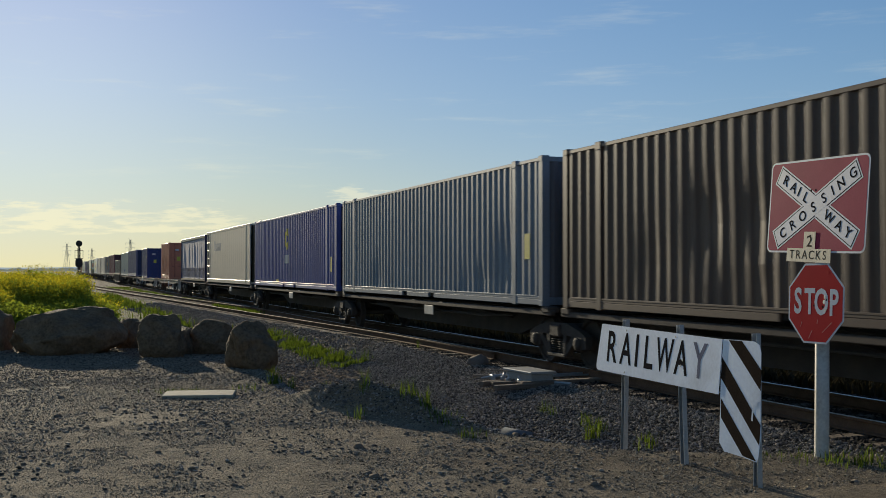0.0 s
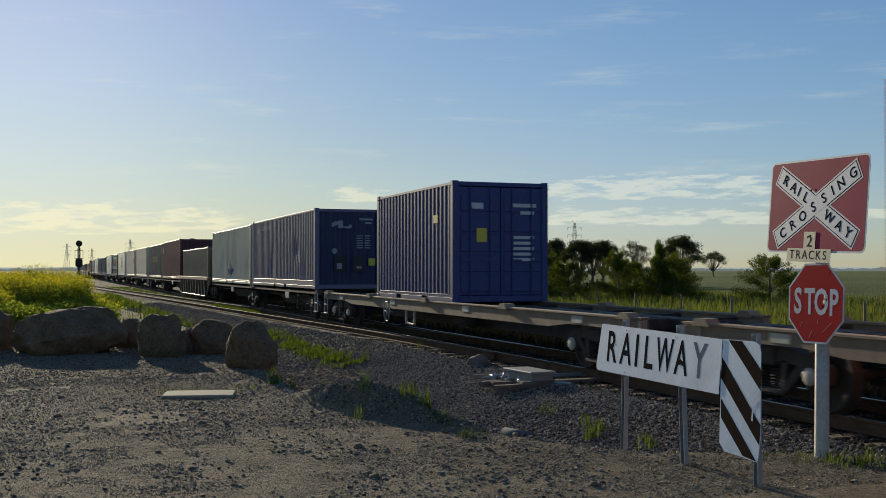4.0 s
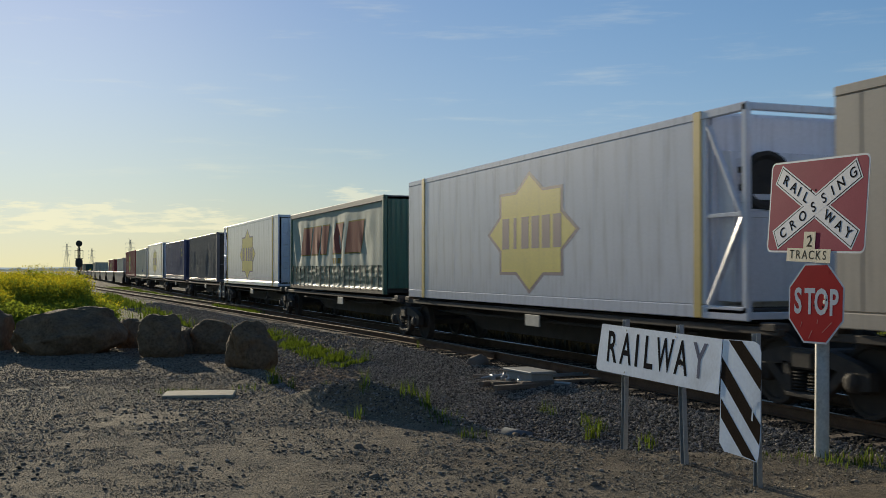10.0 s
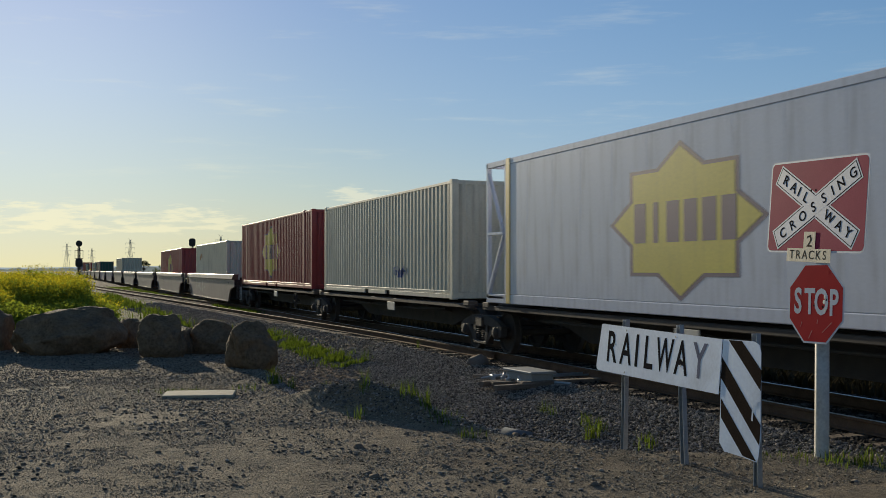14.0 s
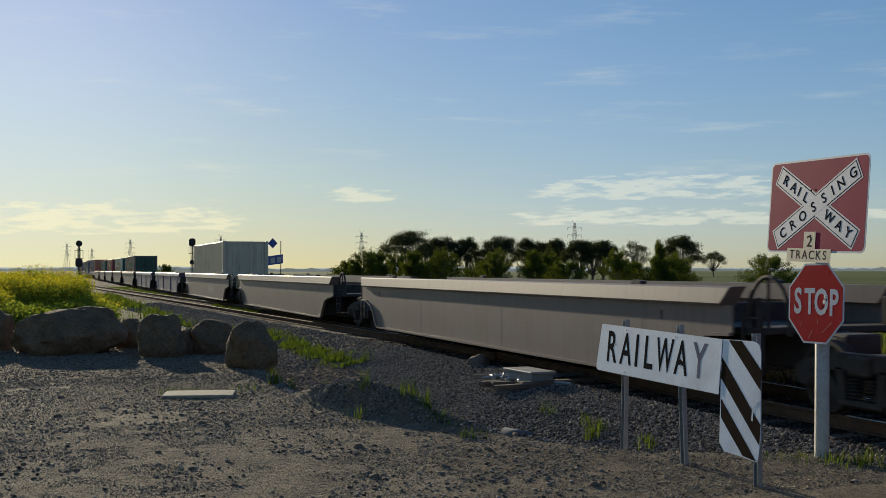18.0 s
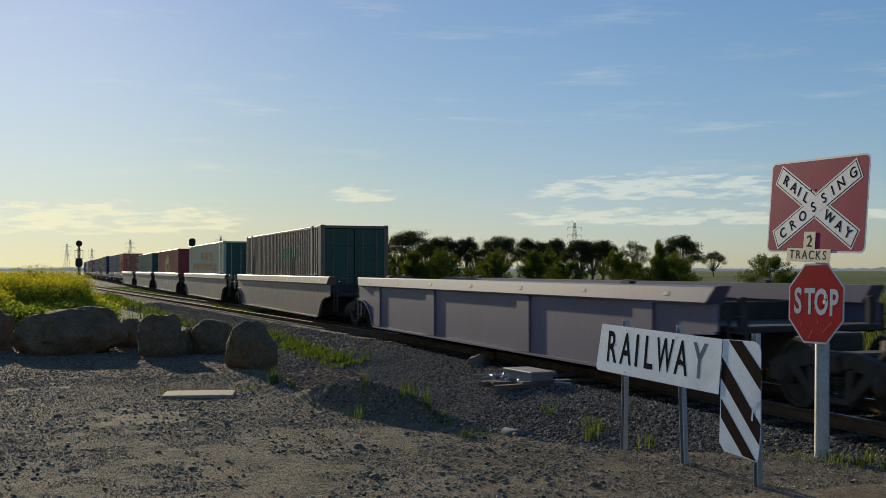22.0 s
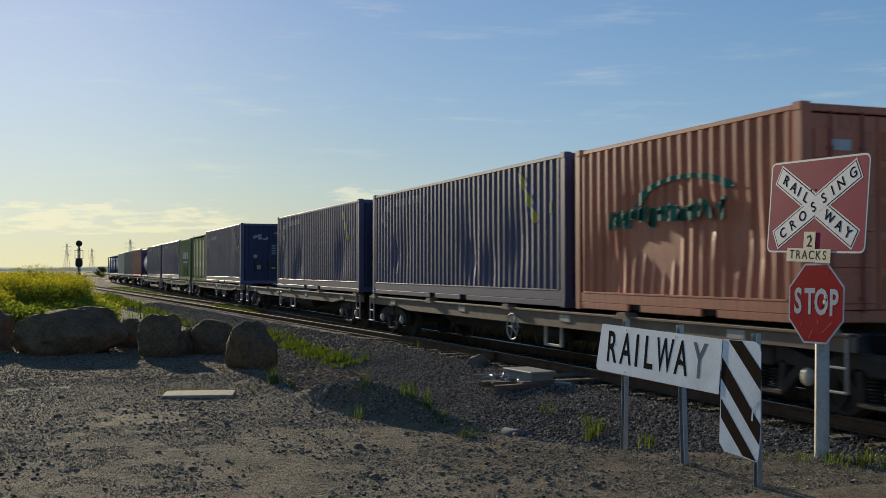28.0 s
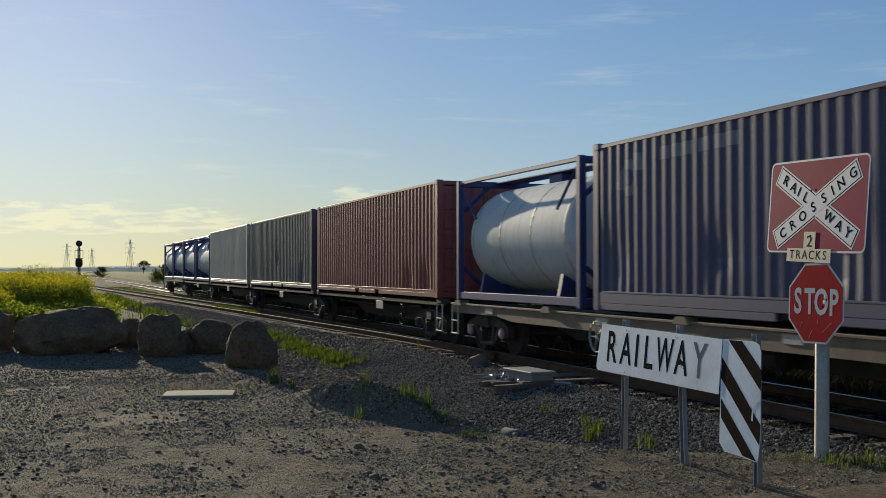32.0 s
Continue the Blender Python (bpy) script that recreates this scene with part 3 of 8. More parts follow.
def steel_container(L, H, mat, label, end_mat=None, doors="far", pitch=0.278, post48=False, dents=2, bar_mat=None, seed=0, marks=None, name="shipping_container", sill=0.19):
    """A corrugated steel container; its floor at z = 0, its length along y, doors on the near (-y) or far end."""
    box = tagged(new(name), label, "container", "containers on the train")
    em = end_mat or mat
    bar_mat = bar_mat or mat
    for sx in (-1, 1):
        me = once(("side_panel", L, H, pitch, dents, seed, sill), lambda: corrugated(L - 0.30, sill, H - 0.10, "y", pitch, dents=dents, seed=seed))
        part("side_panel", me, mat, box, m=pose(-1.213, 0, 0) if sx < 0 else pose(1.213, 0, 0, 0, 0, 180))
    for sy in (-1, 1):
        if (doors == "near") == (sy < 0):
            end_doors(box, H, em, bar_mat, sy, L)
        else:
            me = once(("end_wall", H), lambda: corrugated(2.14, 0.17, H - 0.11, "x", 0.30, 0.045))
            part("end_wall", me, em, box, m=pose(0, -L / 2 + 0.01, 0) if sy < 0 else pose(0, L / 2 - 0.01, 0, 0, 0, 180))
    container_frame(box, L, H, mat, post48, sill)
    roof_of(box, L, H, mat)
    floor_of(box, L, GRIME)
    if marks:
        marks(box)
    return box


def reefer(L, H, mat, trim, label, bay="near", ribs=0.46, end_mat=None, machine=None, marks=None):
    """An insulated container with an open framed bay for its cooling set at one end."""
    box = tagged(new("refrigerated_container"), label, "container", "containers on the train")
    bl = 0.95
    b0, b1 = (-L / 2 + bl, L / 2) if bay == "near" else (-L / 2, L / 2 - bl)
    mid, ln = (b0 + b1) / 2, b1 - b0
    for sx in (-1, 1):
        turn = pose(-1.212, mid, 0) if sx < 0 else pose(1.212, mid, 0, 0, 0, 180)
        seam = 0.0012 if ribs > 1 else (0.002 if ribs > 0.6 else 0.005)
        wall = part("side_wall", once(("reefer_wall", L, H), lambda: Shape().box(0.02, 0.055, -ln / 2, ln / 2, 0.18, H - 0.10, 0.004)), mat, box, m=turn)
        n = round(ln / ribs)
        pw = ln / n
        for i in range(n):
            part("panel", once(("reefer_panel", round(pw, 3), H), lambda: Shape().box(0, 0.05, -pw / 2 + seam, pw / 2 - seam, 0.2, H - 0.12, seam * 2.6)), mat, wall, m=pose(0, -ln / 2 + (i + 0.5) * pw, 0))
        x = -1.219 if sx < 0 else 1.219 - 0.07
        part("bottom_rail", once(("reefer_rail", L), lambda: Shape().box(0, 0.07, -L / 2, L / 2, 0.0, 0.19, 0.012)), mat, box, m=pose(x, 0, 0))
        part("top_rail", once(("reefer_top", L), lambda: Shape().box(0, 0.07, -L / 2, L / 2, -0.12, 0.0, 0.012)), mat, box, m=pose(x, 0, H))
        for yy in (-6.0, 6.0):
            part("lifting_post", once(("reefer_post", H), lambda: Shape().box(-0.012, 0.10, -0.10, 0.10, 0.0, H + 0.008, 0.014)), trim, box, m=pose(x if sx < 0 else x - 0.018, yy, 0))
        ye = -L / 2 if bay == "near" else L / 2
        d = 1 if bay == "near" else -1
        part("bay_post", once(("bay_post", H), lambda: Shape().box(0, 0.09, -0.05, 0.05, 0.1, H - 0.02, 0.01)), mat, box, m=pose(x, ye + d * 0.055, 0))
        braced = trim is GOLD
        for z in ((0.12, 1.45) if braced else (0.45, 0.90, 1.35, 1.80, 2.25)):
            part("bay_rung", once(("bay_rung",), lambda: Shape().box(0, 0.06, -0.42, 0.42, -0.03, 0.03, 0.008)), mat, box, m=pose(x, ye + d * 0.5, z))
        if braced:
            part("bay_brace", once(("bay_brace",), lambda: Shape().cyl((0.03, -0.4, 1.40), (0.03, 0.4, 2.72), 0.045, n=8).cyl((0.03, -0.4, 1.40), (0.03, 0.4, 0.2), 0.045, n=8)), mat, box, m=pose(x, ye + d * 0.5, 0))
    yb = b0 if bay == "near" else b1
    part("bulkhead", once(("bulkhead", H), lambda: Shape().box(-1.14, 1.14, -0.05, 0.05, 0.1, H - 0.06, 0.01)), end_mat or mat, box, m=pose(0, yb, 0))
    d = -1 if bay == "near" else 1
    if machine:
        tm = pose(0, yb, 0, 0, 0, 0 if d > 0 else 180)
        cu = part("cooling_unit", once(("cooling_unit",), lambda: Shape().prism([(0.0, 0.25), (0.45, 0.25), (0.45, 1.40), (0.36, 2.35), (0.0, 2.40)], -1.05, 1.05)), machine, box, "white cooling unit with a dark fan opening", m=tm)
        for i in range(7):
            part("grille_slat", once(("grille_slat",), lambda: Shape().box(-0.45, 0.45, 0.0, 0.05, 0.0, 0.09, 0.01)), GRIME if i % 2 else machine, cu, m=pose(0.5, 0.41 - 0.012 * i, 1.42 + i * 0.125))
        part("service_hatch", once(("service_hatch",), lambda: Shape().box(-0.3, 0.3, 0.0, 0.02, 0.0, 0.5, 0.01)), machine, cu, m=pose(-0.5, 0.445, 0.55))
        part("fan_opening", once(("fan_opening",), lambda: Shape().lathe([(0, 0.42), (0.06, 0.42), (0.06, 0.36), (0.02, 0.3)], "y", (0, 0, 0), 18)), GRIME, box, m=pose(-0.5 * d * -1, yb + d * 0.41, 1.95, 0, 0, 0 if d > 0 else 180))
    other = -1 if bay == "far" else 1
    if other < 0:
        end_doors(box, H, end_mat or mat, mat, -1, L)
    else:
        part("end_wall", once(("bulkhead", H), lambda: Shape()), end_mat or mat, box, m=pose(0, L / 2 - 0.06, 0))
    for sy in (-1, 1):
        for z in (0.02, H - 0.11):
            part("end_beam", once(("end_beam",), lambda: Shape().box(-1.14, 1.14, -0.05, 0.05, 0, 0.10, 0.01)), mat, box, m=pose(0, sy * (L / 2 - 0.055), z))
    part("roof", once(("reefer_roof", L), lambda: Shape().box(-1.15, 1.15, -ln / 2, ln / 2, -0.06, -0.01, 0.01)), mat, box, m=pose(0, mid, H))
    floor_of(box, L, GRIME)
    if marks:
        marks(box)
    return box


def curtain_depth(L, H, seed):
    """How far a curtain stands out at (y, z): hanging folds, dents, and gathers between the straps."""
    rs = random.Random(seed)
    ph = [(rs.uniform(0.5, 1.2), rs.uniform(0, 6.28), rs.uniform(0.004, 0.010)) for _ in range(4)] + [(rs.uniform(2, 5), rs.uniform(0, 6.28), rs.uniform(0.001, 0.004)) for _ in range(5)]
    buckles = [(L * (-0.36 + 0.24 * k) + rs.uniform(-0.5, 0.5), rs.uniform(1.25, 1.65), rs.uniform(0.22, 0.34), rs.uniform(0.05, 0.11) if k % 2 else 0.025) for k in range(4)]
    blobs = [(rs.uniform(-L * 0.42, L * 0.42), rs.uniform(0.9, 2.0), rs.uniform(0.25, 0.5), rs.uniform(-0.015, 0.02)) for _ in range(9)]
    gap = (L - 1.0) / 18

    def depth(y, z):
        g = math.sin(math.pi * (z - 0.14) / (H - 0.30)) ** 0.6 if 0.141 < z < H - 0.17 else 0.0
        d = sum(a * math.sin(f * y * 2 + p + 0.2 * z) for f, p, a in ph) * g
        d += sum(h * math.exp(-((y - by) / r) ** 2 - ((z - bz) / (r * 1.4)) ** 2) for by, bz, r, h in blobs)
        for by, bz, r, h in buckles:
            q = (y - by - 0.16 * math.sin(2.4 * (z - bz))) / r
            d -= g * h * math.exp(-q * q - ((z - bz) / 0.62) ** 2)
            d += g * h * 0.35 * math.exp(-((q - 1.7) / 0.8) ** 2 - ((z - bz) / 0.6) ** 2)
        if z < 0.84:
            s = abs(math.sin(math.pi * (y + L / 2 - 0.5) / gap)) ** 0.5
            w = max(0.0, min(1.0, (z - 0.14) / 0.07, (0.84 - z) / 0.05))
            d += w * (0.016 * s + 0.016 * noise.noise((y * 1.6, z * 9.0, seed)) + 0.010 * noise.noise((y * 5.0, z * 17.0, seed)) - 0.022 - 0.03 * (0.84 - z))
        return d
    return depth


def curtain_sider(L, H, curtain, skirt, frame_mat, end_mat, label, seed=1, marks=None):
    """A curtain-sided container with hanging folds and a row of buckled straps."""
    box = tagged(new("curtain_sided_container"), label, "container", "containers on the train")
    depth = curtain_depth(L, H, seed)
    for sx in (-1, 1):
        def cloth(zs):
            ny = 260
            V = []
            for z in zs:
                for i in range(ny + 1):
                    y = -L / 2 + 0.1 + (L - 0.2) * i / ny
                    V.append((-depth(y, z), y, z))
            k = ny + 1
            F = [(j * k + i, j * k + i + 1, (j + 1) * k + i + 1, (j + 1) * k + i) for j in range(len(zs) - 1) for i in range(ny)]
            b = len(V)
            V += [(0.06, y, z) for z in (zs[0], zs[-1]) for y in (-L / 2 + 0.1, L / 2 - 0.1)]
            F += [(b, b + 1, b + 3, b + 2)]
            return Shape().add(V, F)
        low = [0.14 + 0.036 * j for j in range(20)]
        high = [0.824 + (H - 0.984) * j / 16 for j in range(17)]
        turn = pose(-1.17, 0, 0) if sx < 0 else pose(1.17, 0, 0, 0, 0, 180)
        for name, zs, mat in (("curtain", high, curtain), ("curtain_skirt", low, skirt)):
            me = once((name, L, H, seed), lambda: cloth(zs))
            me.shade_smooth()
            part(name, me, mat, box, m=turn)
        x = -1.219 if sx < 0 else 1.219 - 0.08
        part("bottom_rail", once(("cs_rail", L), lambda: Shape().box(0, 0.08, -L / 2, L / 2, 0.0, 0.13, 0.012)), GRIME, box, m=pose(x, 0, 0))
        part("top_rail", once(("cs_top", L), lambda: Shape().box(0, 0.08, -L / 2, L / 2, -0.17, 0.0, 0.012)), frame_mat, box, m=pose(x, 0, H))
        n = 19
        for i in range(n):
            y = -L / 2 + 0.5 + (L - 1.0) * i / (n - 1)
            part("strap", once(("strap",), lambda: Shape().box(-0.010, 0.004, -0.020, 0.020, 0.10, 0.84, 0.003).box(-0.026, -0.006, -0.035, 0.035, 0.62, 0.76, 0.005)), GRIME, box, m=pose(-1.215 if sx < 0 else 1.215, y, 0, 0, 0, 0 if sx < 0 else 180))
    for sy in (-1, 1):
        me = once(("end_wall", H), lambda: corrugated(2.14, 0.17, H - 0.11, "x", 0.30, 0.045))
        part("end_wall", me, end_mat, box, m=pose(0, -L / 2 + 0.01, 0) if sy < 0 else pose(0, L / 2 - 0.01, 0, 0, 0, 180))
        for sx in (-1, 1):
            part("corner_post", once(("cs_post", H), lambda: Shape().box(0, 0.12, 0, 0.12, 0, H, 0.012)), end_mat, box, m=pose(-1.222 if sx < 0 else 1.222 - 0.12, -L / 2 if sy < 0 else L / 2 - 0.12, 0))
    part("roof", once(("cs_roof", L), lambda: Shape().box(-1.15, 1.15, -L / 2 + 0.05, L / 2 - 0.05, -0.05, -0.01, 0.01)), frame_mat, box, m=pose(0, 0, H))
    floor_of(box, L, GRIME)
    if marks:
        marks(box)
    return box


def tank_container(frame_mat, tank_mat, label):
    """A 20 ft frame round a lying tank with dished ends."""
    L, H = 6.058, 2.72
    box = tagged(new("tank_container"), label, "container", "containers on the train")
    r = 1.13
    prof = [(-2.84, 0.03), (-2.82, 0.35), (-2.77, 0.62), (-2.68, 0.85), (-2.58, 0.99), (-2.47, 1.08), (-2.37, 1.12), (-2.28, r), (-2.24, r), (-2.0, r), (-1.4, r)]
    prof = prof + [(-0.8, r), (0.8, r)] + [(-a, b) for a, b in prof[::-1]]
    me = once(("tank",), lambda: Shape().lathe(prof, "y", (0, 0, 1.38), 36))
    me.shade_smooth()
    part("tank", me, tank_mat, box, "white insulated tank shell with dished ends")
    for y in (-2.22, -0.75, 0.75, 2.22):
        part("band", once(("tank_band",), lambda: Shape().lathe([(-0.035, r - 0.01), (-0.03, r + 0.004), (0.03, r + 0.004), (0.035, r - 0.01)], "y", (0, 0, 1.38), 40)), PALE_PLATE, box, m=pose(0, y, 0))
    def end():
        s = Shape()
        for sx in (-1, 1):
            s.box(sx * 1.15 - 0.07, sx * 1.15 + 0.07, 0, 0.15, 0, H, 0.015)
        s.box(-1.1, 1.1, 0.01, 0.13, 0.02, 0.18, 0.012).box(-1.1, 1.1, 0.01, 0.13, H - 0.14, H - 0.01, 0.012)
        for sx in (-1, 1):
            s.cyl((sx * 1.08, 0.07, 0.75), (sx * 0.4, 0.07, 0.15), 0.05, n=8)
            s.cyl((sx * 1.08, 0.07, H - 0.7), (sx * 0.45, 0.07, H - 0.12), 0.05, n=8)
        return s
    part("end_frame", once(("tank_end",), end), frame_mat, box, m=pose(0, -L / 2, 0))
    part("end_frame", once(("tank_end",), end), frame_mat, box, m=pose(0, L / 2, 0, 0, 0, 180))
    for sx in (-1, 1):
        part("bottom_rail", once(("tank_rail",), lambda: Shape().box(-0.05, 0.05, -2.9, 2.9, 0.04, 0.2, 0.012)), frame_mat, box, m=pose(sx * 1.16, 0, 0))
        part("top_rail", once(("tank_top",), lambda: Shape().box(-0.04, 0.04, -2.9, 2.9, -0.1, -0.02, 0.01)), frame_mat, box, m=pose(sx * 1.16, 0, H))
        part("brace", once(("tank_brace",), lambda: Shape().cyl((0, -2.9, H - 0.1), (0, -2.0, H - 0.9), 0.03, n=6).cyl((0, 2.9, H - 0.1), (0, 2.0, H - 0.9), 0.03, n=6)), frame_mat, box, m=pose(sx * 1.15, 0, 0))
    part("walkway", once(("walkway",), lambda: Shape().box(-0.28, 0.28, -2.9, 2.9, H - 0.04, H - 0.01, 0.006).box(-0.2, 0.2, -0.3, 0.3, 2.4, H - 0.05, 0.02)), frame_mat, box)
    for y in (-1.9, 1.9):
        part("saddle", once(("saddle",), lambda: Shape().prism([(-1.1, 0.1), (1.1, 0.1), (1.0, 0.62), (0.6, 0.38), (-0.6, 0.38), (-1.0, 0.62)], -0.06, 0.06, "xz")), frame_mat, box, m=pose(0, y, 0))
    return box


def louvred_container(mat, label):
    """A 20 ft plant container whose long side is doors with louvres."""
    L, H = 6.058, 2.85
    box = tagged(new("louvred_container"), label, "container", "containers on the train")
    for sx in (-1, 1):
        turn = pose(-1.2, 0, 0) if sx < 0 else pose(1.2, 0, 0, 0, 0, 180)
        for k in range(4):
            y0 = -2.85 + k * 1.43
            d = part("side_door", once(("louvre_door",), lambda: Shape().box(0.02, 0.07, 0.01, 1.40, 0.2, H - 0.16, 0.01)), mat, box, m=turn @ pose(0, y0, 0))
            for ya, yb, xa in ((0.02, 0.12, 0.0), (0.22, 0.30, -0.005), (0.40, 0.48, -0.005), (0.60, 0.70, -0.012), (1.28, 1.38, 0.0)):
                part("door_rib", once(("door_rib", ya), lambda: Shape().box(xa, 0.021, ya, yb, 0.24, H - 0.2, 0.008)), mat, d)
            part("door_handle", once(("louvre_handle",), lambda: Shape().box(-0.03, 0.021, 0.53, 0.57, 0.9, 1.25, 0.008)), GALV, d)
            for i in range(19):
                z = 0.45 + i * 0.112
                part("louvre_slat", once(("slat",), lambda: Shape().prism([(-0.002, -0.045), (0.024, 0.030), (0.024, 0.042), (-0.008, -0.040)], 0.76, 1.22, "xz")), mat, d, m=pose(0, 0, z))
    container_frame(box, L, H, mat)
    for sy in (-1, 1):
        me = once(("end_wall", H), lambda: corrugated(2.14, 0.17, H - 0.11, "x", 0.30, 0.045))
        part("end_wall", me, mat, box, m=pose(0, -L / 2 + 0.01, 0) if sy < 0 else pose(0, L / 2 - 0.01, 0, 0, 0, 180))
    roof_of(box, L, H, mat)
    floor_of(box, L, GRIME)
    return box


# ---------------------------------------------------------------- marks painted on containers: plain shapes only
YELLOW = paint("faded_yellow_mark", (0.60, 0.50, 0.06), streak=0.15)
PURPLE = paint("dark_purple_mark", (0.10, 0.07, 0.14), streak=0.2)
WHITE_MARK = paint("chalky_white_mark", (0.55, 0.55, 0.56), streak=0.3)
BLUE_MARK = paint("faded_blue_mark", (0.10, 0.13, 0.35), streak=0.3)
GREEN_MARK = paint("teal_green_mark", (0.03, 0.22, 0.15), streak=0.2)
ORANGE_MARK = paint("faded_orange_mark", (0.46, 0.24, 0.10), streak=0.3)
BLACK_MARK = paint("flat_black_mark", (0.02, 0.02, 0.022), streak=0.1)


def clip_half(poly, a, keep_above):
    """The part of a polygon of (y, z) points above or below y = a."""
    out = []
    for i in range(len(poly)):
        p, q = poly[i], poly[(i + 1) % len(poly)]
        ip, iq = (p[0] >= a) == keep_above or p[0] == a, (q[0] >= a) == keep_above or q[0] == a
        if ip:
            out.append(p)
        if ip != iq:
            t = (a - p[0]) / (q[0] - p[0])
            out.append((a, p[1] + t * (q[1] - p[1])))
    return out


def islands(s):
    """The separate pieces of a shape, each as a shape of its own with its points welded."""
    where, remap, pts = {}, [], []
    for v in s.v:
        key = tuple(round(c, 4) for c in v)
        if key not in where:
            where[key] = len(pts)
            pts.append(v)
        remap.append(where[key])
    root = list(range(len(pts)))

    def find(i):
        while root[i] != i:
            root[i] = root[root[i]]
            i = root[i]
        return i

    faces = [list(dict.fromkeys(remap[i] for i in f)) for f in s.f]
    faces = [f for f in faces if len(f) > 2]
    for f in faces:
        for i in f[1:]:
            root[find(i)] = find(f[0])
    groups = defaultdict(list)
    for f in faces:
        groups[find(f[0])].append(f)
    out = []
    for fs in groups.values():
        idx = {}
        for f in fs:
            for i in f:
                idx.setdefault(i, len(idx))
        out.append(Shape().add([pts[i] for i in idx], [tuple(idx[i] for i in f) for f in fs]))
    return out


def decal(box, polys, mat, length=None, pitch=0.278, name="painted_mark", lift=0.003, x=-1.213, depth=0.046, flat=0.27):
    """A painted shape laid on the -x side; it follows the corrugation when the panel's length is given. polys: convex, (y, z)."""
    s = Shape()
    if length is None:
        for p in polys:
            s.prism(p, x - lift, x + 0.002)
    else:
        n = max(2, round(length / pitch))
        w = length / n
        sl = (1 - 2 * flat) / 2
        cuts = []
        for i in range(n):
            a = -length / 2 + i * w
            cuts += [(a, depth), (a + w * flat * 0.5, depth), (a + w * (flat * 0.5 + sl), 0.0), (a + w * (flat * 1.5 + sl), 0.0), (a + w * (1 - flat * 0.5), depth)]
        cuts.append((length / 2, depth))
        for p in polys:
            for (a, da), (b, db) in zip(cuts, cuts[1:]):
                c = clip_half(p, a, True)
                c = clip_half(c, b, False) if len(c) > 2 else []
                if len(c) > 2 and max(q[0] for q in c) - min(q[0] for q in c) > 1e-4:
                    dep = lambda q: da + (db - da) * (q[0] - a) / (b - a)
                    k = len(s.v)
                    s.v += [(x + dep(q) - lift, q[0], q[1]) for q in c] + [(x + dep(q) + 0.002, q[0], q[1]) for q in c]
                    m = len(c)
                    s.f += [tuple(k + i for i in range(m)), tuple(k + m + i for i in range(m))[::-1]] + [(k + i, k + (i + 1) % m, k + m + (i + 1) % m, k + m + i) for i in range(m)]
    for piece in islands(s):
        part(name, piece, mat, box)


def cloth_decal(box, poly, mat, depth, lift, x=-1.17):
    """A painted shape that follows the folds of a curtain."""
    s = Shape()
    y = min(p[0] for p in poly)
    while y < max(p[0] for p in poly):
        strip = clip_half(poly, y, True)
        strip = clip_half(strip, y + 0.14, False) if len(strip) > 2 else []
        z = min(p[1] for p in poly)
        while strip and z < max(p[1] for p in poly):
            c = clip_half([(b, a) for a, b in strip], z, True)
            c = clip_half(c, z + 0.16, False) if len(c) > 2 else []
            if len(c) > 2:
                m = len(c)
                P = [(x - depth(a, b) - lift, a, b) for b, a in c]
                s.add(P + [(q[0] + lift + 0.004, q[1], q[2]) for q in P], [tuple(range(m)), tuple(range(m, 2 * m))[::-1]])
            z += 0.16
        y += 0.14
    part("painted_mark", s, mat, box)


def rect(y0, y1, z0, z1, lean=0.0):
    return [(y0, z0), (y1, z0), (y1 + lean, z1), (y0 + lean, z1)]


def ring(cy, cz, r0, r1, n=20, ky=1.0):
    P = [(math.cos(2 * math.pi * i / n), math.sin(2 * math.pi * i / n)) for i in range(n)]
    return [[(cy + ky * a[0] * r0, cz + a[1] * r0), (cy + ky * a[0] * r1, cz + a[1] * r1), (cy + ky * b[0] * r1, cz + b[1] * r1), (cy + ky * b[0] * r0, cz + b[1] * r0)] for a, b in zip(P, P[1:] + P[:1])]


def star_mark(box, cy, cz, r, length, bars=True, ky=1.75):
    """Two crossed squares in yellow with a dark rim and a row of dark bars: a plain emblem."""
    def sq(k, turn):
        return [(cy + ky * k * math.cos(turn + i * math.pi / 2), cz + k * math.sin(turn + i * math.pi / 2)) for i in range(4)]
    for k, mat, lift in ((1.0, PURPLE, 0.0006), (0.93, YELLOW, 0.0016)):
        decal(box, [sq(r * k, 0)], mat, length, lift=lift)
        decal(box, [sq(r * k * 0.98, math.pi / 4)], mat, length, lift=lift + 0.0005)
    if bars:
        for i in range(6):
            y = cy - ky * r * 0.66 + i * ky * r * 0.224
            decal(box, [rect(y + (0.05 * ky * r if i == 4 else 0.0), y + ky * r * (0.12 if i == 4 else 0.165), cz - r * 0.26, cz + r * 0.26)], PURPLE, length, lift=0.0028)


def squiggle_mark(box, y0, z0, size, mat, length, n=7, seed=0):
    """Loose letter-like strokes that cannot be read, as plain bars."""
    rs = random.Random(seed)
    P = []
    for i in range(n):
        y = y0 - i * size * 0.75
        for _ in range(3):
            a = rs.uniform(-0.3, 0.3)
            P.append(rect(y + rs.uniform(-0.3, 0.2) * size, y + rs.uniform(0.25, 0.4) * size, z0 + rs.uniform(-0.1, 0.5) * size, z0 + rs.uniform(0.6, 1.0) * size, a * size))
    decal(box, [p for p in P if p[1][0] > p[0][0] and p[2][1] > p[0][1]], mat, length)


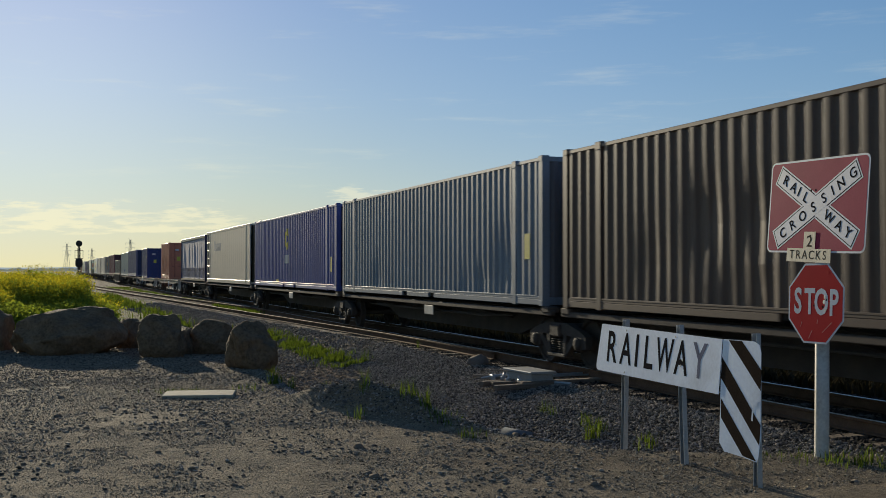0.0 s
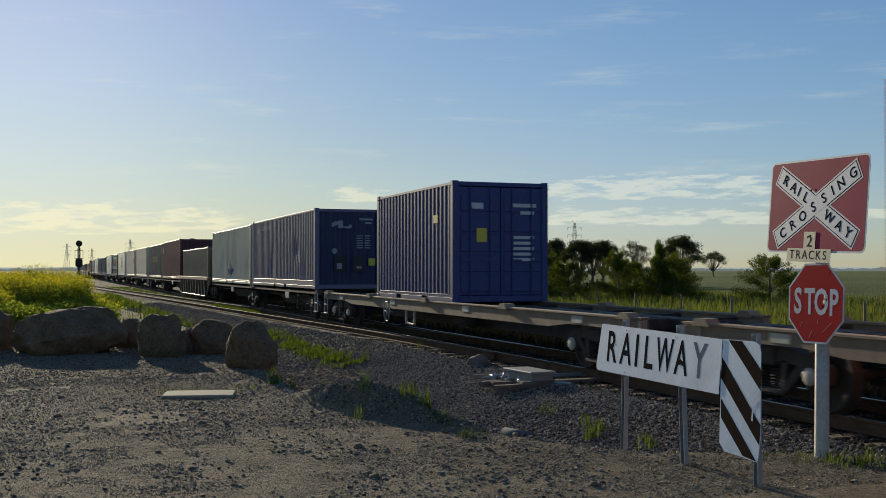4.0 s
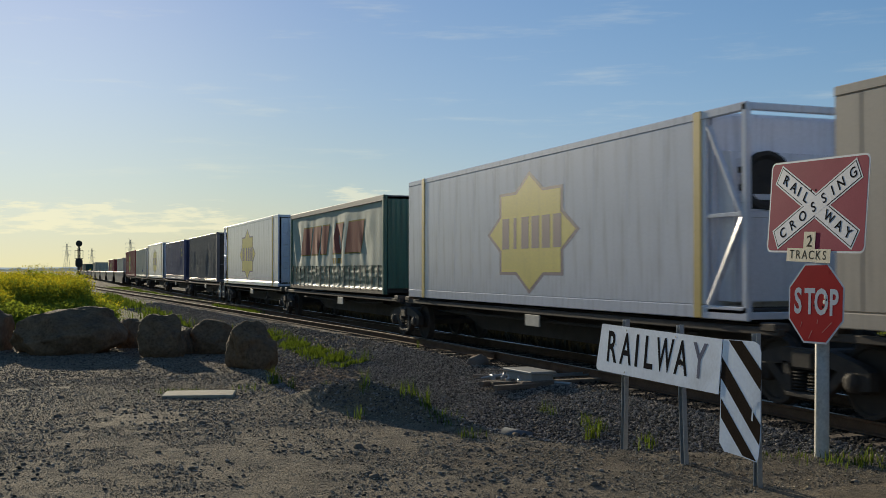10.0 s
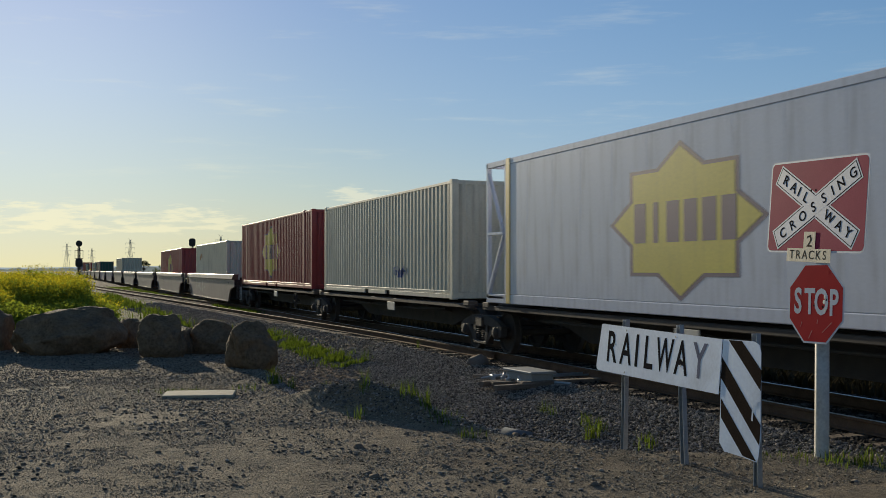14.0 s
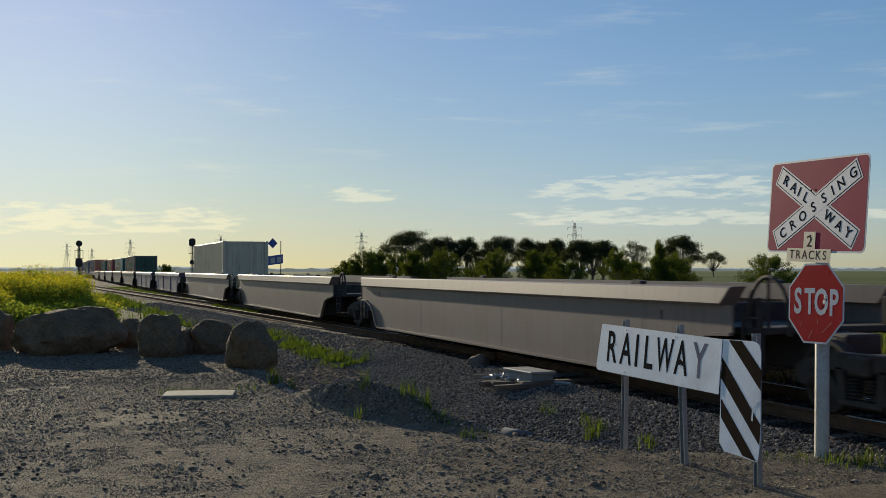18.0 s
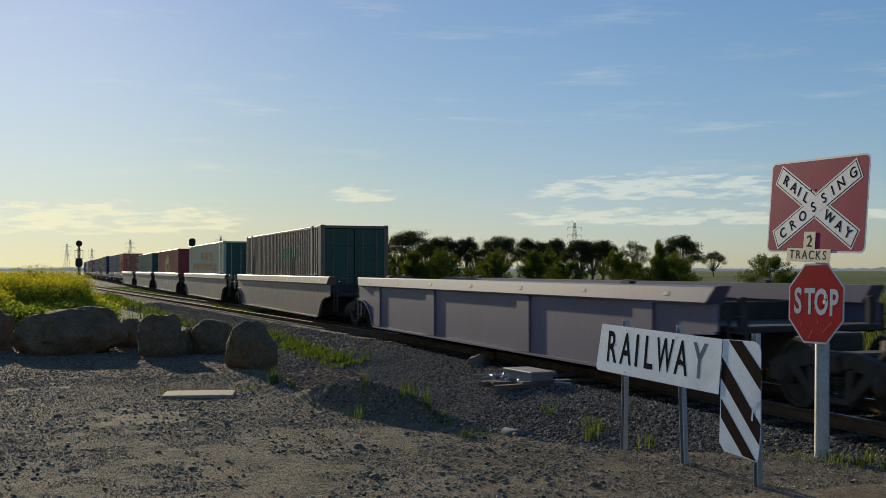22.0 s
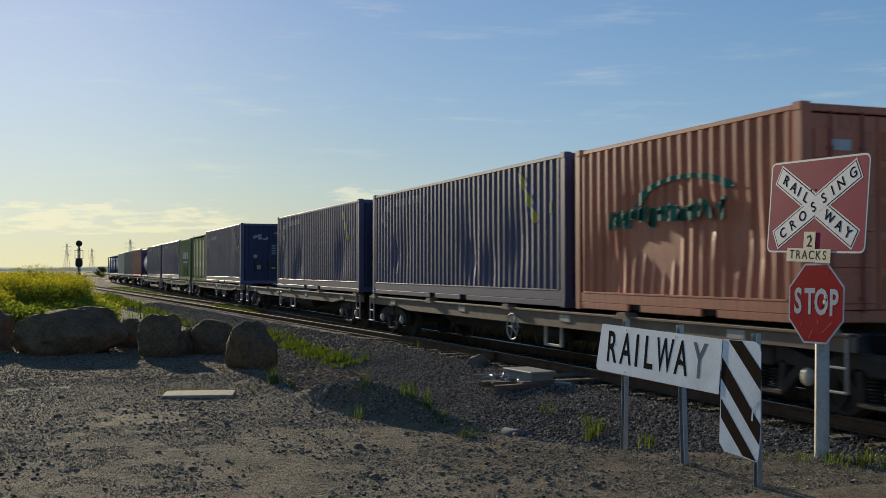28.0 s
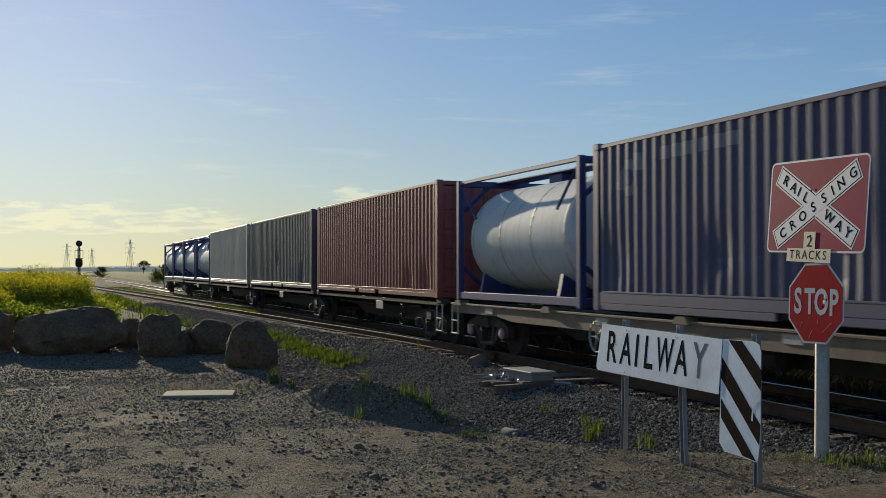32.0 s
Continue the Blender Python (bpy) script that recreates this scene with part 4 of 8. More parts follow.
# ---------------------------------------------------------------- wagons
def bogie_mesh():
    s = Shape()
    outline = [(-1.15, 0.38), (-1.15, 0.60), (-0.95, 0.68), (-0.45, 0.80), (0.45, 0.80), (0.95, 0.68), (1.15, 0.60), (1.15, 0.38), (1.0, 0.36), (0.98, 0.52),
               (0.70, 0.54), (0.45, 0.34), (0.32, 0.20), (-0.32, 0.20), (-0.45, 0.34), (-0.70, 0.54), (-0.98, 0.52), (-1.0, 0.36)]
    for sx in (-1, 1):
        x = sx * 1.0
        s.prism(outline[:8] + [(1.0, 0.36), (0.98, 0.52), (0.70, 0.56), (0.36, 0.60), (-0.36, 0.60), (-0.70, 0.56), (-0.98, 0.52), (-1.0, 0.36)], x - 0.07, x + 0.07)
        s.prism([(-0.42, 0.62), (-0.30, 0.62), (-0.24, 0.28), (-0.34, 0.20)], x - 0.07, x + 0.07)
        s.prism([(0.42, 0.62), (0.30, 0.62), (0.24, 0.28), (0.34, 0.20)], x - 0.07, x + 0.07)
        s.prism([(-0.80, 0.58), (-0.62, 0.60), (-0.26, 0.26), (-0.34, 0.18)], x - 0.06, x + 0.06)
        s.prism([(0.80, 0.58), (0.62, 0.60), (0.26, 0.26), (0.34, 0.18)], x - 0.06, x + 0.06)
        s.box(x - 0.09, x + 0.09, -0.36, 0.36, 0.17, 0.25, 0.02)
        for ys in (-0.14, 0.14):
            for k in range(6):
                s.lathe([(0, 0.075), (0.012, 0.095), (0.024, 0.075)], "z", (x, ys, 0.27 + k * 0.042), 10)
        for ya in (-0.875, 0.875):
            s.box(x - 0.08, x + 0.08, ya - 0.14, ya + 0.14, 0.33, 0.60, 0.03)
    s.box(-1.12, 1.12, -0.2, 0.2, 0.54, 0.78, 0.03)
    s.lathe([(0.74, 0.22), (0.9, 0.2)], "z", (0, 0, 0), 14)
    return s


def wheelset_mesh():
    s = Shape()
    s.cyl((-1.1, 0, 0.46), (1.1, 0, 0.46), 0.075, n=12)
    for sx in (-1, 1):
        x = sx * 0.7525
        pr = [(-0.068, 0.40), (-0.066, 0.487), (-0.045, 0.489), (-0.034, 0.462), (0.065, 0.452), (0.066, 0.40), (0.03, 0.38), (0.02, 0.16), (0.08, 0.13), (0.08, 0.07)]
        pr = [(-0.068, 0.07), (-0.05, 0.13), (-0.01, 0.38)] + pr
        s.lathe([(x + sx * a, r) for a, r in pr], "x", (0, 0, 0.46), 26)
    return s


def add_bogie(wagon, y, caps=None):
    b = part("bogie", once(("bogie",), bogie_mesh), BOGIE, wagon, m=pose(0, y, 0))
    for ya in (-0.875, 0.875):
        part("wheelset", once(("wheelset",), wheelset_mesh), BOGIE, b, m=pose(0, ya, 0))
        for sx in (-1, 1):
            part("axle_cap", once(("axle_cap",), lambda: Shape().lathe([(0, 0.115), (0.03, 0.115), (0.06, 0.07), (0.065, 0.02)], "x", (0, 0, 0), 12)), caps or BOGIE, b, m=pose(sx * 1.08, ya, 0.46, 0, 0, 0 if sx > 0 else 180))
    return b


def hand_wheel(wagon, y, z, mat, x=-1.28, r=0.26):
    def build():
        s = Shape()
        n = 20
        for i in range(n):
            a, b = 2 * math.pi * i / n, 2 * math.pi * (i + 1) / n
            s.cyl((0, math.cos(a) * r, math.sin(a) * r), (0, math.cos(b) * r, math.sin(b) * r), 0.016, n=6)
        for i in range(5):
            a = 2 * math.pi * i / 5
            s.cyl((0, 0, 0), (0, math.cos(a) * r, math.sin(a) * r), 0.013, n=6)
        s.cyl((-0.02, 0, 0), (0.16, 0, 0), 0.035, n=8)
        return s
    part("handbrake_wheel", once(("hand_wheel", r), build), mat, wagon, "spoked handbrake wheel", m=pose(x, y, z))


def buffers(wagon, half, near=True, far=True):
    for sy, on in ((-1, near), (1, far)):
        if on:
            part("coupler", once(("coupler",), lambda: Shape().box(-0.09, 0.09, -0.1, 0.42, 0.76, 0.94, 0.03).box(-0.17, 0.17, 0.36, 0.56, 0.70, 1.0, 0.06)), GRIME, wagon, m=pose(0, sy * half, 0, 0, 0, 0 if sy > 0 else 180))
            for sx in (-1, 1):
                part("end_step", once(("end_step",), lambda: Shape().cyl((0, 0.0, 0.98), (0, 0.0, 0.35), 0.02, n=6).cyl((0, 0.38, 0.98), (0, 0.38, 0.35), 0.02, n=6).box(-0.03, 0.03, -0.01, 0.39, 0.33, 0.36, 0.006).box(-0.02, 0.02, 0, 0.38, 0.62, 0.65, 0.006)), PALE_PLATE if sx < 0 else GRIME, wagon, m=pose(sx * 1.22, sy * half - (0.42 if sy > 0 else -0.04), 0))


def spine_wagon(L, label, far_bogie=True, near_bogie=False, paint_mat=None, caps=None, wheel=False, seed=0):
    """An articulated container wagon: centre sill, side rails on outriggers, bogies under its joints."""
    w = tagged(new("container_wagon"), label, "railway wagon", "wagons of the train")
    h = L / 2
    pm = paint_mat or SPINE_PAINT
    part("centre_sill", once(("spine", L), lambda: Shape().prism([(-h + 0.3, 0.72), (-h + 2.4, 0.66), (-h + 3.4, 0.40), (h - 3.4, 0.40), (h - 2.4, 0.66), (h - 0.3, 0.72), (h - 0.3, 1.0), (-h + 0.3, 1.0)], -0.32, 0.32)), GRIME, w)
    for sx in (-1, 1):
        part("side_rail", once(("spine_rail", L), lambda: Shape().box(-0.06, 0.06, -h + 0.15, h - 0.15, 0.93, 1.03, 0.015)), pm, w, m=pose(sx * 1.12, 0, 0))
        part("brake_pipe", once(("spine_pipe", L), lambda: Shape().cyl((0, -h + 2.3, 0.86), (0, -h + 4.0, 0.80), 0.03, n=6).cyl((0, -h + 4.0, 0.80), (0, h - 2.6, 0.80), 0.03, n=6)), GRIME, w, m=pose(sx * 0.95, 0, 0))
        part("wagon_plate", once(("wagon_plate",), lambda: Shape().box(-0.012, 0.012, -0.32, 0.32, 0.70, 0.92, 0.006)), PALE_PLATE, w, "pale data plate", m=pose(sx * 1.17, -1.2 + 0.5 * (seed % 3), 0))
    for i, y in enumerate((-h + 0.9, -h * 0.5, 0.0, h * 0.5, h - 0.9)):
        part("cross_beam", once(("cross_beam",), lambda: Shape().prism([(-1.14, 0.93), (-0.3, 0.72), (0.3, 0.72), (1.14, 0.93), (1.14, 1.02), (-1.14, 1.02)], -0.09, 0.09, "xz")), GRIME, w, m=pose(0, y, 0))
    for y in (-h + 0.35, h - 0.35):
        for sx in (-1, 1):
            part("container_pedestal", once(("pedestal",), lambda: Shape().box(-0.12, 0.12, -0.16, 0.16, 0.98, 1.10, 0.02)), pm, w, m=pose(sx * 1.08, y, 0))
    if far_bogie:
        add_bogie(w, h + 0.25 if far_bogie == "shared" else h - 1.3, caps)
    if near_bogie:
        add_bogie(w, -h + 1.3, caps)
    buffers(w, h, near=near_bogie, far=far_bogie is True)
    if wheel:
        hand_wheel(w, -h + 3.2, 0.62, GRIME, x=-1.2)
    return w


def flat_wagon(L, label, caps=None, paint_mat=None, wheel_y=3.0):
    """A skeletal bogie flat wagon with a side sill, cross members, twist-lock pedestals and brake gear."""
    w = tagged(new("flat_wagon"), label, "railway wagon", "wagons of the train")
    h = L / 2
    pm = paint_mat or FLAT_PAINT
    part("centre_sill", once(("flat_sill", L), lambda: Shape().prism([(-h, 0.68), (-h + 3.2, 0.66), (-h + 4.4, 0.42), (h - 4.4, 0.42), (h - 3.2, 0.66), (h, 0.68), (h, 0.98), (-h, 0.98)], -0.25, 0.25)), GRIME, w)
    for sx in (-1, 1):
        part("side_sill", once(("side_sill", L), lambda: Shape().prism([(-h, 0.82), (-h + 2.6, 0.82), (-h + 3.4, 0.74), (h - 3.4, 0.74), (h - 2.6, 0.82), (h, 0.82), (h, 1.03), (-h, 1.03)], -0.05, 0.05).box(-0.09, 0.09, -h, h, 1.0, 1.04, 0.006)), pm, w, "dusty tan side sill", m=pose(sx * 1.15, 0, 0))
        for k in range(4):
            part("sill_plate", once(("sill_plate",), lambda: Shape().box(-0.008, 0.008, -0.2, 0.2, 0.85, 0.98, 0.004)), PALE_PLATE, w, m=pose(sx * 1.206, -h + 2.2 + k * (L - 4.4) / 3, 0))
        for k in range(5):
            part("bracket", once(("bracket",), lambda: Shape().prism([(-0.22, 0.99), (0.22, 0.99), (0.12, 1.10), (-0.12, 1.10)], -0.11, 0.11)), pm, w, m=pose(sx * 1.16, -h + 0.5 + k * (L - 1.0) / 4, 0))
        part("brake_hanger", once(("brake_hanger",), lambda: Shape().box(-0.03, 0.03, -0.36, -0.30, 0.38, 0.8, 0.01).box(-0.03, 0.03, 0.30, 0.36, 0.38, 0.8, 0.01).box(-0.03, 0.03, -0.36, 0.36, 0.36, 0.41, 0.01)), PALE_PLATE, w, m=pose(sx * 1.1, wheel_y - 1.5, 0))
    n = int(L / 1.6)
    for i in range(n):
        part("cross_beam", once(("flat_cross",), lambda: Shape().box(-1.12, 1.12, -0.07, 0.07, 0.80, 0.98, 0.012)), GRIME, w, m=pose(0, -h + 0.8 + i * (L - 1.6) / (n - 1), 0))
    part("air_tank", once(("air_tank",), lambda: Shape().lathe([(-0.55, 0.05), (-0.5, 0.18), (0.5, 0.18), (0.55, 0.05)], "y", (-0.55, 0, 0.58), 14)), GRIME, w, m=pose(0, -1.0, 0))
    for y in (-h + 1.75, h - 1.75):
        add_bogie(w, y, caps)
    hand_wheel(w, wheel_y, 0.66, GALV)
    buffers(w, h)
    return w


def well_wagon(L, mat, label, ribs=False, wheels=False, hoop=False, near_bogie=False):
    """A well wagon: deep plate sides with a heavy top chord, end platforms, shared bogies."""
    w = tagged(new("well_wagon"), label, "railway wagon", "wagons of the train")
    h = L / 2
    for sx in (-1, 1):
        def wall():
            s = Shape()
            cut = [(0.0, 0.92), (0.5, 0.90), (0.95, 0.78), (1.25, 0.52), (1.45, 0.28), (1.62, 0.20)]
            poly = [(-h + a, b) for a, b in cut] + [(h - a, b) for a, b in cut[::-1]] + [(h, 1.32), (-h, 1.32)]
            s.prism(poly, 0.055, 0.085)
            edge = [(-h + a, b) for a, b in cut] + [(h - a, b) for a, b in cut[::-1]]
            for (a, b), (c, d) in zip(edge, edge[1:]):
                s.prism([(a, b - 0.012), (c, d - 0.012), (c, d + 0.03), (a, b + 0.03)], 0.0, 0.085)
            return s
        part("side_wall", once(("well_wall", L), wall), mat, w, m=pose(-1.47, 0, 0) if sx < 0 else pose(1.47, 0, 0, 0, 0, 180))
        def chord():
            prof = [(0.0, 1.34), (0.02, 1.31), (0.30, 1.31), (0.30, 1.57), (0.06, 1.57), (0.035, 1.55)]
            V = [(a, sy * (h + 0.02 - 0.85 * (1.57 - b)), b) for sy in (-1, 1) for a, b in prof]
            F = [(i, (i + 1) % 6, 6 + (i + 1) % 6, 6 + i) for i in range(6)] + [tuple(range(6)), tuple(range(6, 12))]
            return Shape().add(V, F)
        part("top_chord", once(("well_chord", L), chord), mat, w, m=pose(-1.50, 0, 0) if sx < 0 else pose(1.50, 0, 0, 0, 0, 180))
        if ribs:
            for y in (-h + 1.9, -h + 6.3, h - 6.3, h - 1.9):
                part("side_rib", once(("well_rib",), lambda: Shape().prism([(-0.28, 0.24), (0.28, 0.24), (0.28, 1.31), (-0.28, 1.31)], 0.012, 0.06)), mat, w, m=pose(-1.47, y, 0) if sx < 0 else pose(1.47, y, 0, 0, 0, 180))
        side = pose(-1.47, 0, 0) if sx < 0 else pose(1.47, 0, 0, 0, 0, 180)
        if not ribs:
            for k, y in enumerate((-h + 2.3, -1.2, h - 5.2)):
                part("weld_seam", once(("weld_seam",), lambda: Shape().box(0.0535, 0.058, -0.010, 0.010, 0.24, 1.31, 0.001)), mat, w, m=side @ pose(0, y, 0))
        for y in (-h + 1.75, h - 1.75):
            part("drain_hole", once(("drain_hole",), lambda: Shape().box(0.051, 0.058, -0.022, 0.022, 1.06, 1.20, 0.002)), GRIME, w, m=side @ pose(0, y, 0))
        for sy in (-1, 1):
            lad = part("end_ladder", once(("end_ladder",), lambda: Shape().box(0, 0.05, -0.22, -0.18, 0.42, 1.30, 0.008)), GRIME, w, m=pose(sx * 1.32, sy * (h + 0.28), 0))
            part("stile", once(("ladder_stile",), lambda: Shape().box(0, 0.05, 0.18, 0.22, 0.42, 1.30, 0.008)), GRIME, lad)
            for k in range(4):
                part("rung", once(("ladder_rung",), lambda: Shape().cyl((0.025, -0.18, 0), (0.025, 0.18, 0), 0.014, n=6)), GRIME, lad, m=pose(0, 0, 0.5 + 0.22 * k))
        for k in range(7 if ribs or "graffiti" in label else 0):
            y = -h + 1.2 + k * (L - 2.4) / 6
            part("reflector", once(("reflector",), lambda: Shape().box(-0.0015, 0.0015, -0.08, 0.08, -0.03, 0.03, 0.0005)), PALE_PLATE, w, "pale reflective strip", m=pose(sx * 1.4840, y, 1.45, 0, -sx * 9.4, 0))
        for k, y in enumerate((-h + 2.6, h - 2.6)):
            part("container_guide", once(("guide",), lambda: Shape().prism([(-0.14, 1.56), (0.14, 1.56), (0.14, 1.60), (0.04, 1.64), (-0.14, 1.62)], -0.06, 0.06)), GRIME, w, m=pose(sx * 1.30, y, 0))
    part("well_floor", once(("well_floor", L), lambda: Shape().box(-1.4, 1.4, -h + 1.7, h - 1.7, 0.24, 0.34, 0.02)), GRIME, w)
    for sy in (-1, 1):
        part("end_platform", once(("platform",), lambda: Shape().box(-1.25, 1.25, -0.2, 1.7, 0.92, 1.02, 0.02).box(-0.3, 0.3, -0.9, 1.6, 0.42, 0.95, 0.03).box(-1.38, 1.38, 1.55, 1.68, 0.35, 1.3, 0.02)), GRIME, w, m=pose(0, sy * h, 0, 0, 0, 0 if sy < 0 else 180))
        for sx in (-1, 1):
            part("end_post", once(("end_post",), lambda: Shape().box(-0.05, 0.05, -0.05, 0.05, 0.9, 1.42, 0.012)), GRIME, w, m=pose(sx * 1.1, sy * (h + 0.1), 0))
    add_bogie(w, h + 1.75)
    if near_bogie:
        add_bogie(w, -h - 0.1)
    if hoop:
        def arch():
            s = Shape()
            P = [(-1.25, 0.42 * math.cos(a) , 1.15 + 0.55 * math.sin(a)) for a in [math.pi * i / 12 for i in range(13)]]
            for a, b in zip(P, P[1:]):
                s.cyl(a, b, 0.03, n=8)
            s.cyl((-1.25, -0.42, 0.95), P[-1], 0.03, n=8).cyl((-1.25, 0.42, 0.95), P[0], 0.03, n=8).cyl((-1.25, 0, 0.95), (-1.25, 0, 1.68), 0.025, n=8)
            return s
        part("grab_hoop", once(("hoop",), arch), GRIME, w, m=pose(0, -h - 0.55, 0))
    if wheels:
        hand_wheel(w, -h - 0.25, 1.20, WHEEL_TAN, x=-1.3, r=0.33)
        hand_wheel(w, -h - 2.0, 1.20, WHEEL_TAN, x=-1.3, r=0.33)
    return w


def graffiti(w, seed, mats, y0=6.0, n=9):
    """Sprayed blobs like fat worn letters on a well wagon's side; nothing that can be read."""
    rs = random.Random(seed)
    layer = 0
    for i in range(n):
        y = y0 - i * 0.72 + rs.uniform(-0.1, 0.1)
        z = rs.uniform(0.70, 0.84)
        for k in range(3):
            ry, rz, tilt = rs.uniform(0.07, 0.13), rs.uniform(0.22, 0.40), rs.uniform(-0.5, 0.5) + (1.2 if k == 2 else 0.0)
            cy, cz = y + rs.uniform(-0.22, 0.22), z + rs.uniform(-0.10, 0.10)
            blotch = []
            for j in range(12):
                a = 2 * math.pi * j / 12
                q = 1 + 0.2 * noise.noise((math.cos(a) * 1.5, math.sin(a) * 1.5, seed + i * 3 + k))
                u, v = math.cos(a) * ry * q, math.sin(a) * rz * q
                blotch.append((cy + u * math.cos(tilt) - v * math.sin(tilt), cz + u * math.sin(tilt) + v * math.cos(tilt)))
            layer += 1
            decal(w, [[(p, max(0.27, min(1.27, q))) for p, q in blotch]], mats[(i + (k == 2)) % len(mats)], x=-1.4152, name="sprayed_stroke", lift=0.0004 + 0.0001 * (layer % 9))


def rib_well_wagon(L, mat, label):
    """A short well wagon with a flat top rail and deep ribbed sides."""
    w = tagged(new("well_wagon"), label, "railway wagon", "wagons of the train")
    h = L / 2
    for sx in (-1, 1):
        turn = pose(-1.38, 0, 0) if sx < 0 else pose(1.38, 0, 0, 0, 0, 180)
        part("top_rail", once(("rib_top", L), lambda: Shape().box(-0.02, 0.22, -h, h, 1.18, 1.38, 0.02)), FLAT_PAINT, w, m=turn)
        part("side_wall", once(("rib_wall", L), lambda: Shape().prism([(-h + 0.25, 1.19), (-h + 1.3, 0.25), (h - 1.3, 0.25), (h - 0.25, 1.19)], 0.155, 0.19)), mat, w, m=turn)
        for k in range(10):
            part("lightening_hole", once(("rib_hole",), lambda: Shape().prism([(0.13 * math.cos(2 * math.pi * i / 14), 0.85 + 0.2 * math.sin(2 * math.pi * i / 14)) for i in range(14)], 0.150, 0.17)), GRIME, w, m=turn @ pose(0, -h + 1.0 + k * (L - 3.0) / 9 + 0.95, 0)) if k < 9 else None
            y = -h + 1.5 + k * (L - 3.0) / 9
            part("side_rib", once(("rib",), lambda: Shape().prism([(0.0, 1.19), (0.0, 1.02), (0.05, 0.25), (0.16, 0.25), (0.16, 1.19)], -0.10, 0.10, "xz")), mat, w, m=turn @ pose(0, y, 0))
        part("bottom_flange", once(("rib_flange", L), lambda: Shape().box(0.02, 0.16, -h + 1.3, h - 1.3, 0.22, 0.27, 0.01)), mat, w, m=turn)
    part("well_floor", once(("rib_floor", L), lambda: Shape().box(-1.25, 1.25, -h + 1.4, h - 1.4, 0.24, 0.34, 0.02)), GRIME, w)
    for sy in (-1, 1):
        part("end_platform", once(("rib_plat",), lambda: Shape().box(-1.2, 1.2, 0.05, 1.2, 0.95, 1.1, 0.02)), GRIME, w, m=pose(0, sy * h, 0, 0, 0, 0 if sy < 0 else 180))
    add_bogie(w, h + 0.35)
    return w


# ---------------------------------------------------------------- the train
BROWN = paint("weathered_brown_paint", (0.108, 0.070, 0.052), streak=0.45)
SLATE = paint("blue_grey_paint", (0.20, 0.235, 0.28))
BLUE = paint("bright_blue_paint", (0.070, 0.095, 0.32))
CREAM = paint("dirty_cream_panels", (0.62, 0.51, 0.39), vary=0.10)
TARP_VIOLET = material("faded_violet_tarpaulin", (0.43, 0.39, 0.45), spec=0.3, rough=0.7, vary=0.12, scale=0.8, bump=0.03, dirt=0.3, dirt_color=(0.22, 0.19, 0.18))
SKIRT_VIOLET = material("dark_violet_tarpaulin", (0.17, 0.155, 0.29), spec=0.5, rough=0.45, vary=0.2, scale=1.5, bump=0.05, dirt=0.35, dirt_color=(0.22, 0.20, 0.20))
TARP_GREEN = material("grey_green_tarpaulin", (0.40, 0.46, 0.40), spec=0.3, rough=0.7, vary=0.12, scale=0.8, bump=0.03, dirt=0.3, dirt_color=(0.24, 0.24, 0.20))
SKIRT_GREEN = material("dark_green_tarpaulin", (0.13, 0.20, 0.165), spec=0.5, rough=0.45, vary=0.2, scale=1.5, bump=0.05, dirt=0.4, dirt_color=(0.26, 0.27, 0.24))
ORANGE = paint("sun_bleached_orange_paint", (0.62, 0.205, 0.115), streak=0.5, dirt_color=(0.16, 0.06, 0.04))
NAVY = paint("navy_blue_paint", (0.028, 0.045, 0.17))
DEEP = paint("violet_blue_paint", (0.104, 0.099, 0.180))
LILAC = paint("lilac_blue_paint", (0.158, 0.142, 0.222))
# navy for the end walls, darkened to carry their shade
SHADED_NAVY_END = paint("shaded_navy_end", (0.016, 0.024, 0.085))
PALE_GREY = paint("pale_grey_paint", (0.54, 0.52, 0.44), streak=0.3)
BEIGE = paint("stained_beige_paint", (0.60, 0.51, 0.37), streak=0.5)
DARK_GREY = paint("dark_grey_paint", (0.115, 0.105, 0.09), streak=0.3)
MAROON = paint("maroon_paint", (0.195, 0.06, 0.075), streak=0.3)
RED = paint("deep_red_paint", (0.30, 0.04, 0.04), streak=0.3)
BLACKISH = paint("slate_grey_paint", (0.118, 0.118, 0.134), streak=0.35)
IVORY = paint("ivory_panels", (0.56, 0.47, 0.38), vary=0.10)
WHITE = paint("white_panels", (0.74, 0.735, 0.80), vary=0.10, streak=0.3, rough=0.24, spec=0.5)
WHITE_BODY = paint("off_white_paint", (0.64, 0.58, 0.45), streak=0.35)
TEAL = paint("dark_green_paint", (0.060, 0.145, 0.110), streak=0.4)
STRIPED = paint("grey_brown_paint", (0.19, 0.132, 0.102), streak=0.45)
PALE_GREEN = paint("pale_green_paint", (0.43, 0.44, 0.335), streak=0.35)
LEAF_GREEN = paint("leaf_green_paint", (0.105, 0.20, 0.075), streak=0.3, spec=0.12, rough=0.75)
RUST_RED = paint("rust_red_paint", (0.32, 0.085, 0.075), streak=0.25)
WELL_TAUPE = paint("taupe_well_paint", (0.222, 0.172, 0.154), vary=0.12, streak=0.35)
WELL_VIOLET = paint("violet_grey_well_paint", (0.155, 0.134, 0.205), vary=0.12, streak=0.3)
TANK_WHITE = material("white_tank_cladding", (0.72, 0.72, 0.72), spec=0.2, rough=0.7, vary=0.14, scale=1.5, bump=0.05, streak=0.35, dirt_color=(0.25, 0.23, 0.2))
TANK_BLUE = paint("blue_tank_frame", (0.05, 0.06, 0.20))
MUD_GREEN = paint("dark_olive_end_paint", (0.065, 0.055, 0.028))
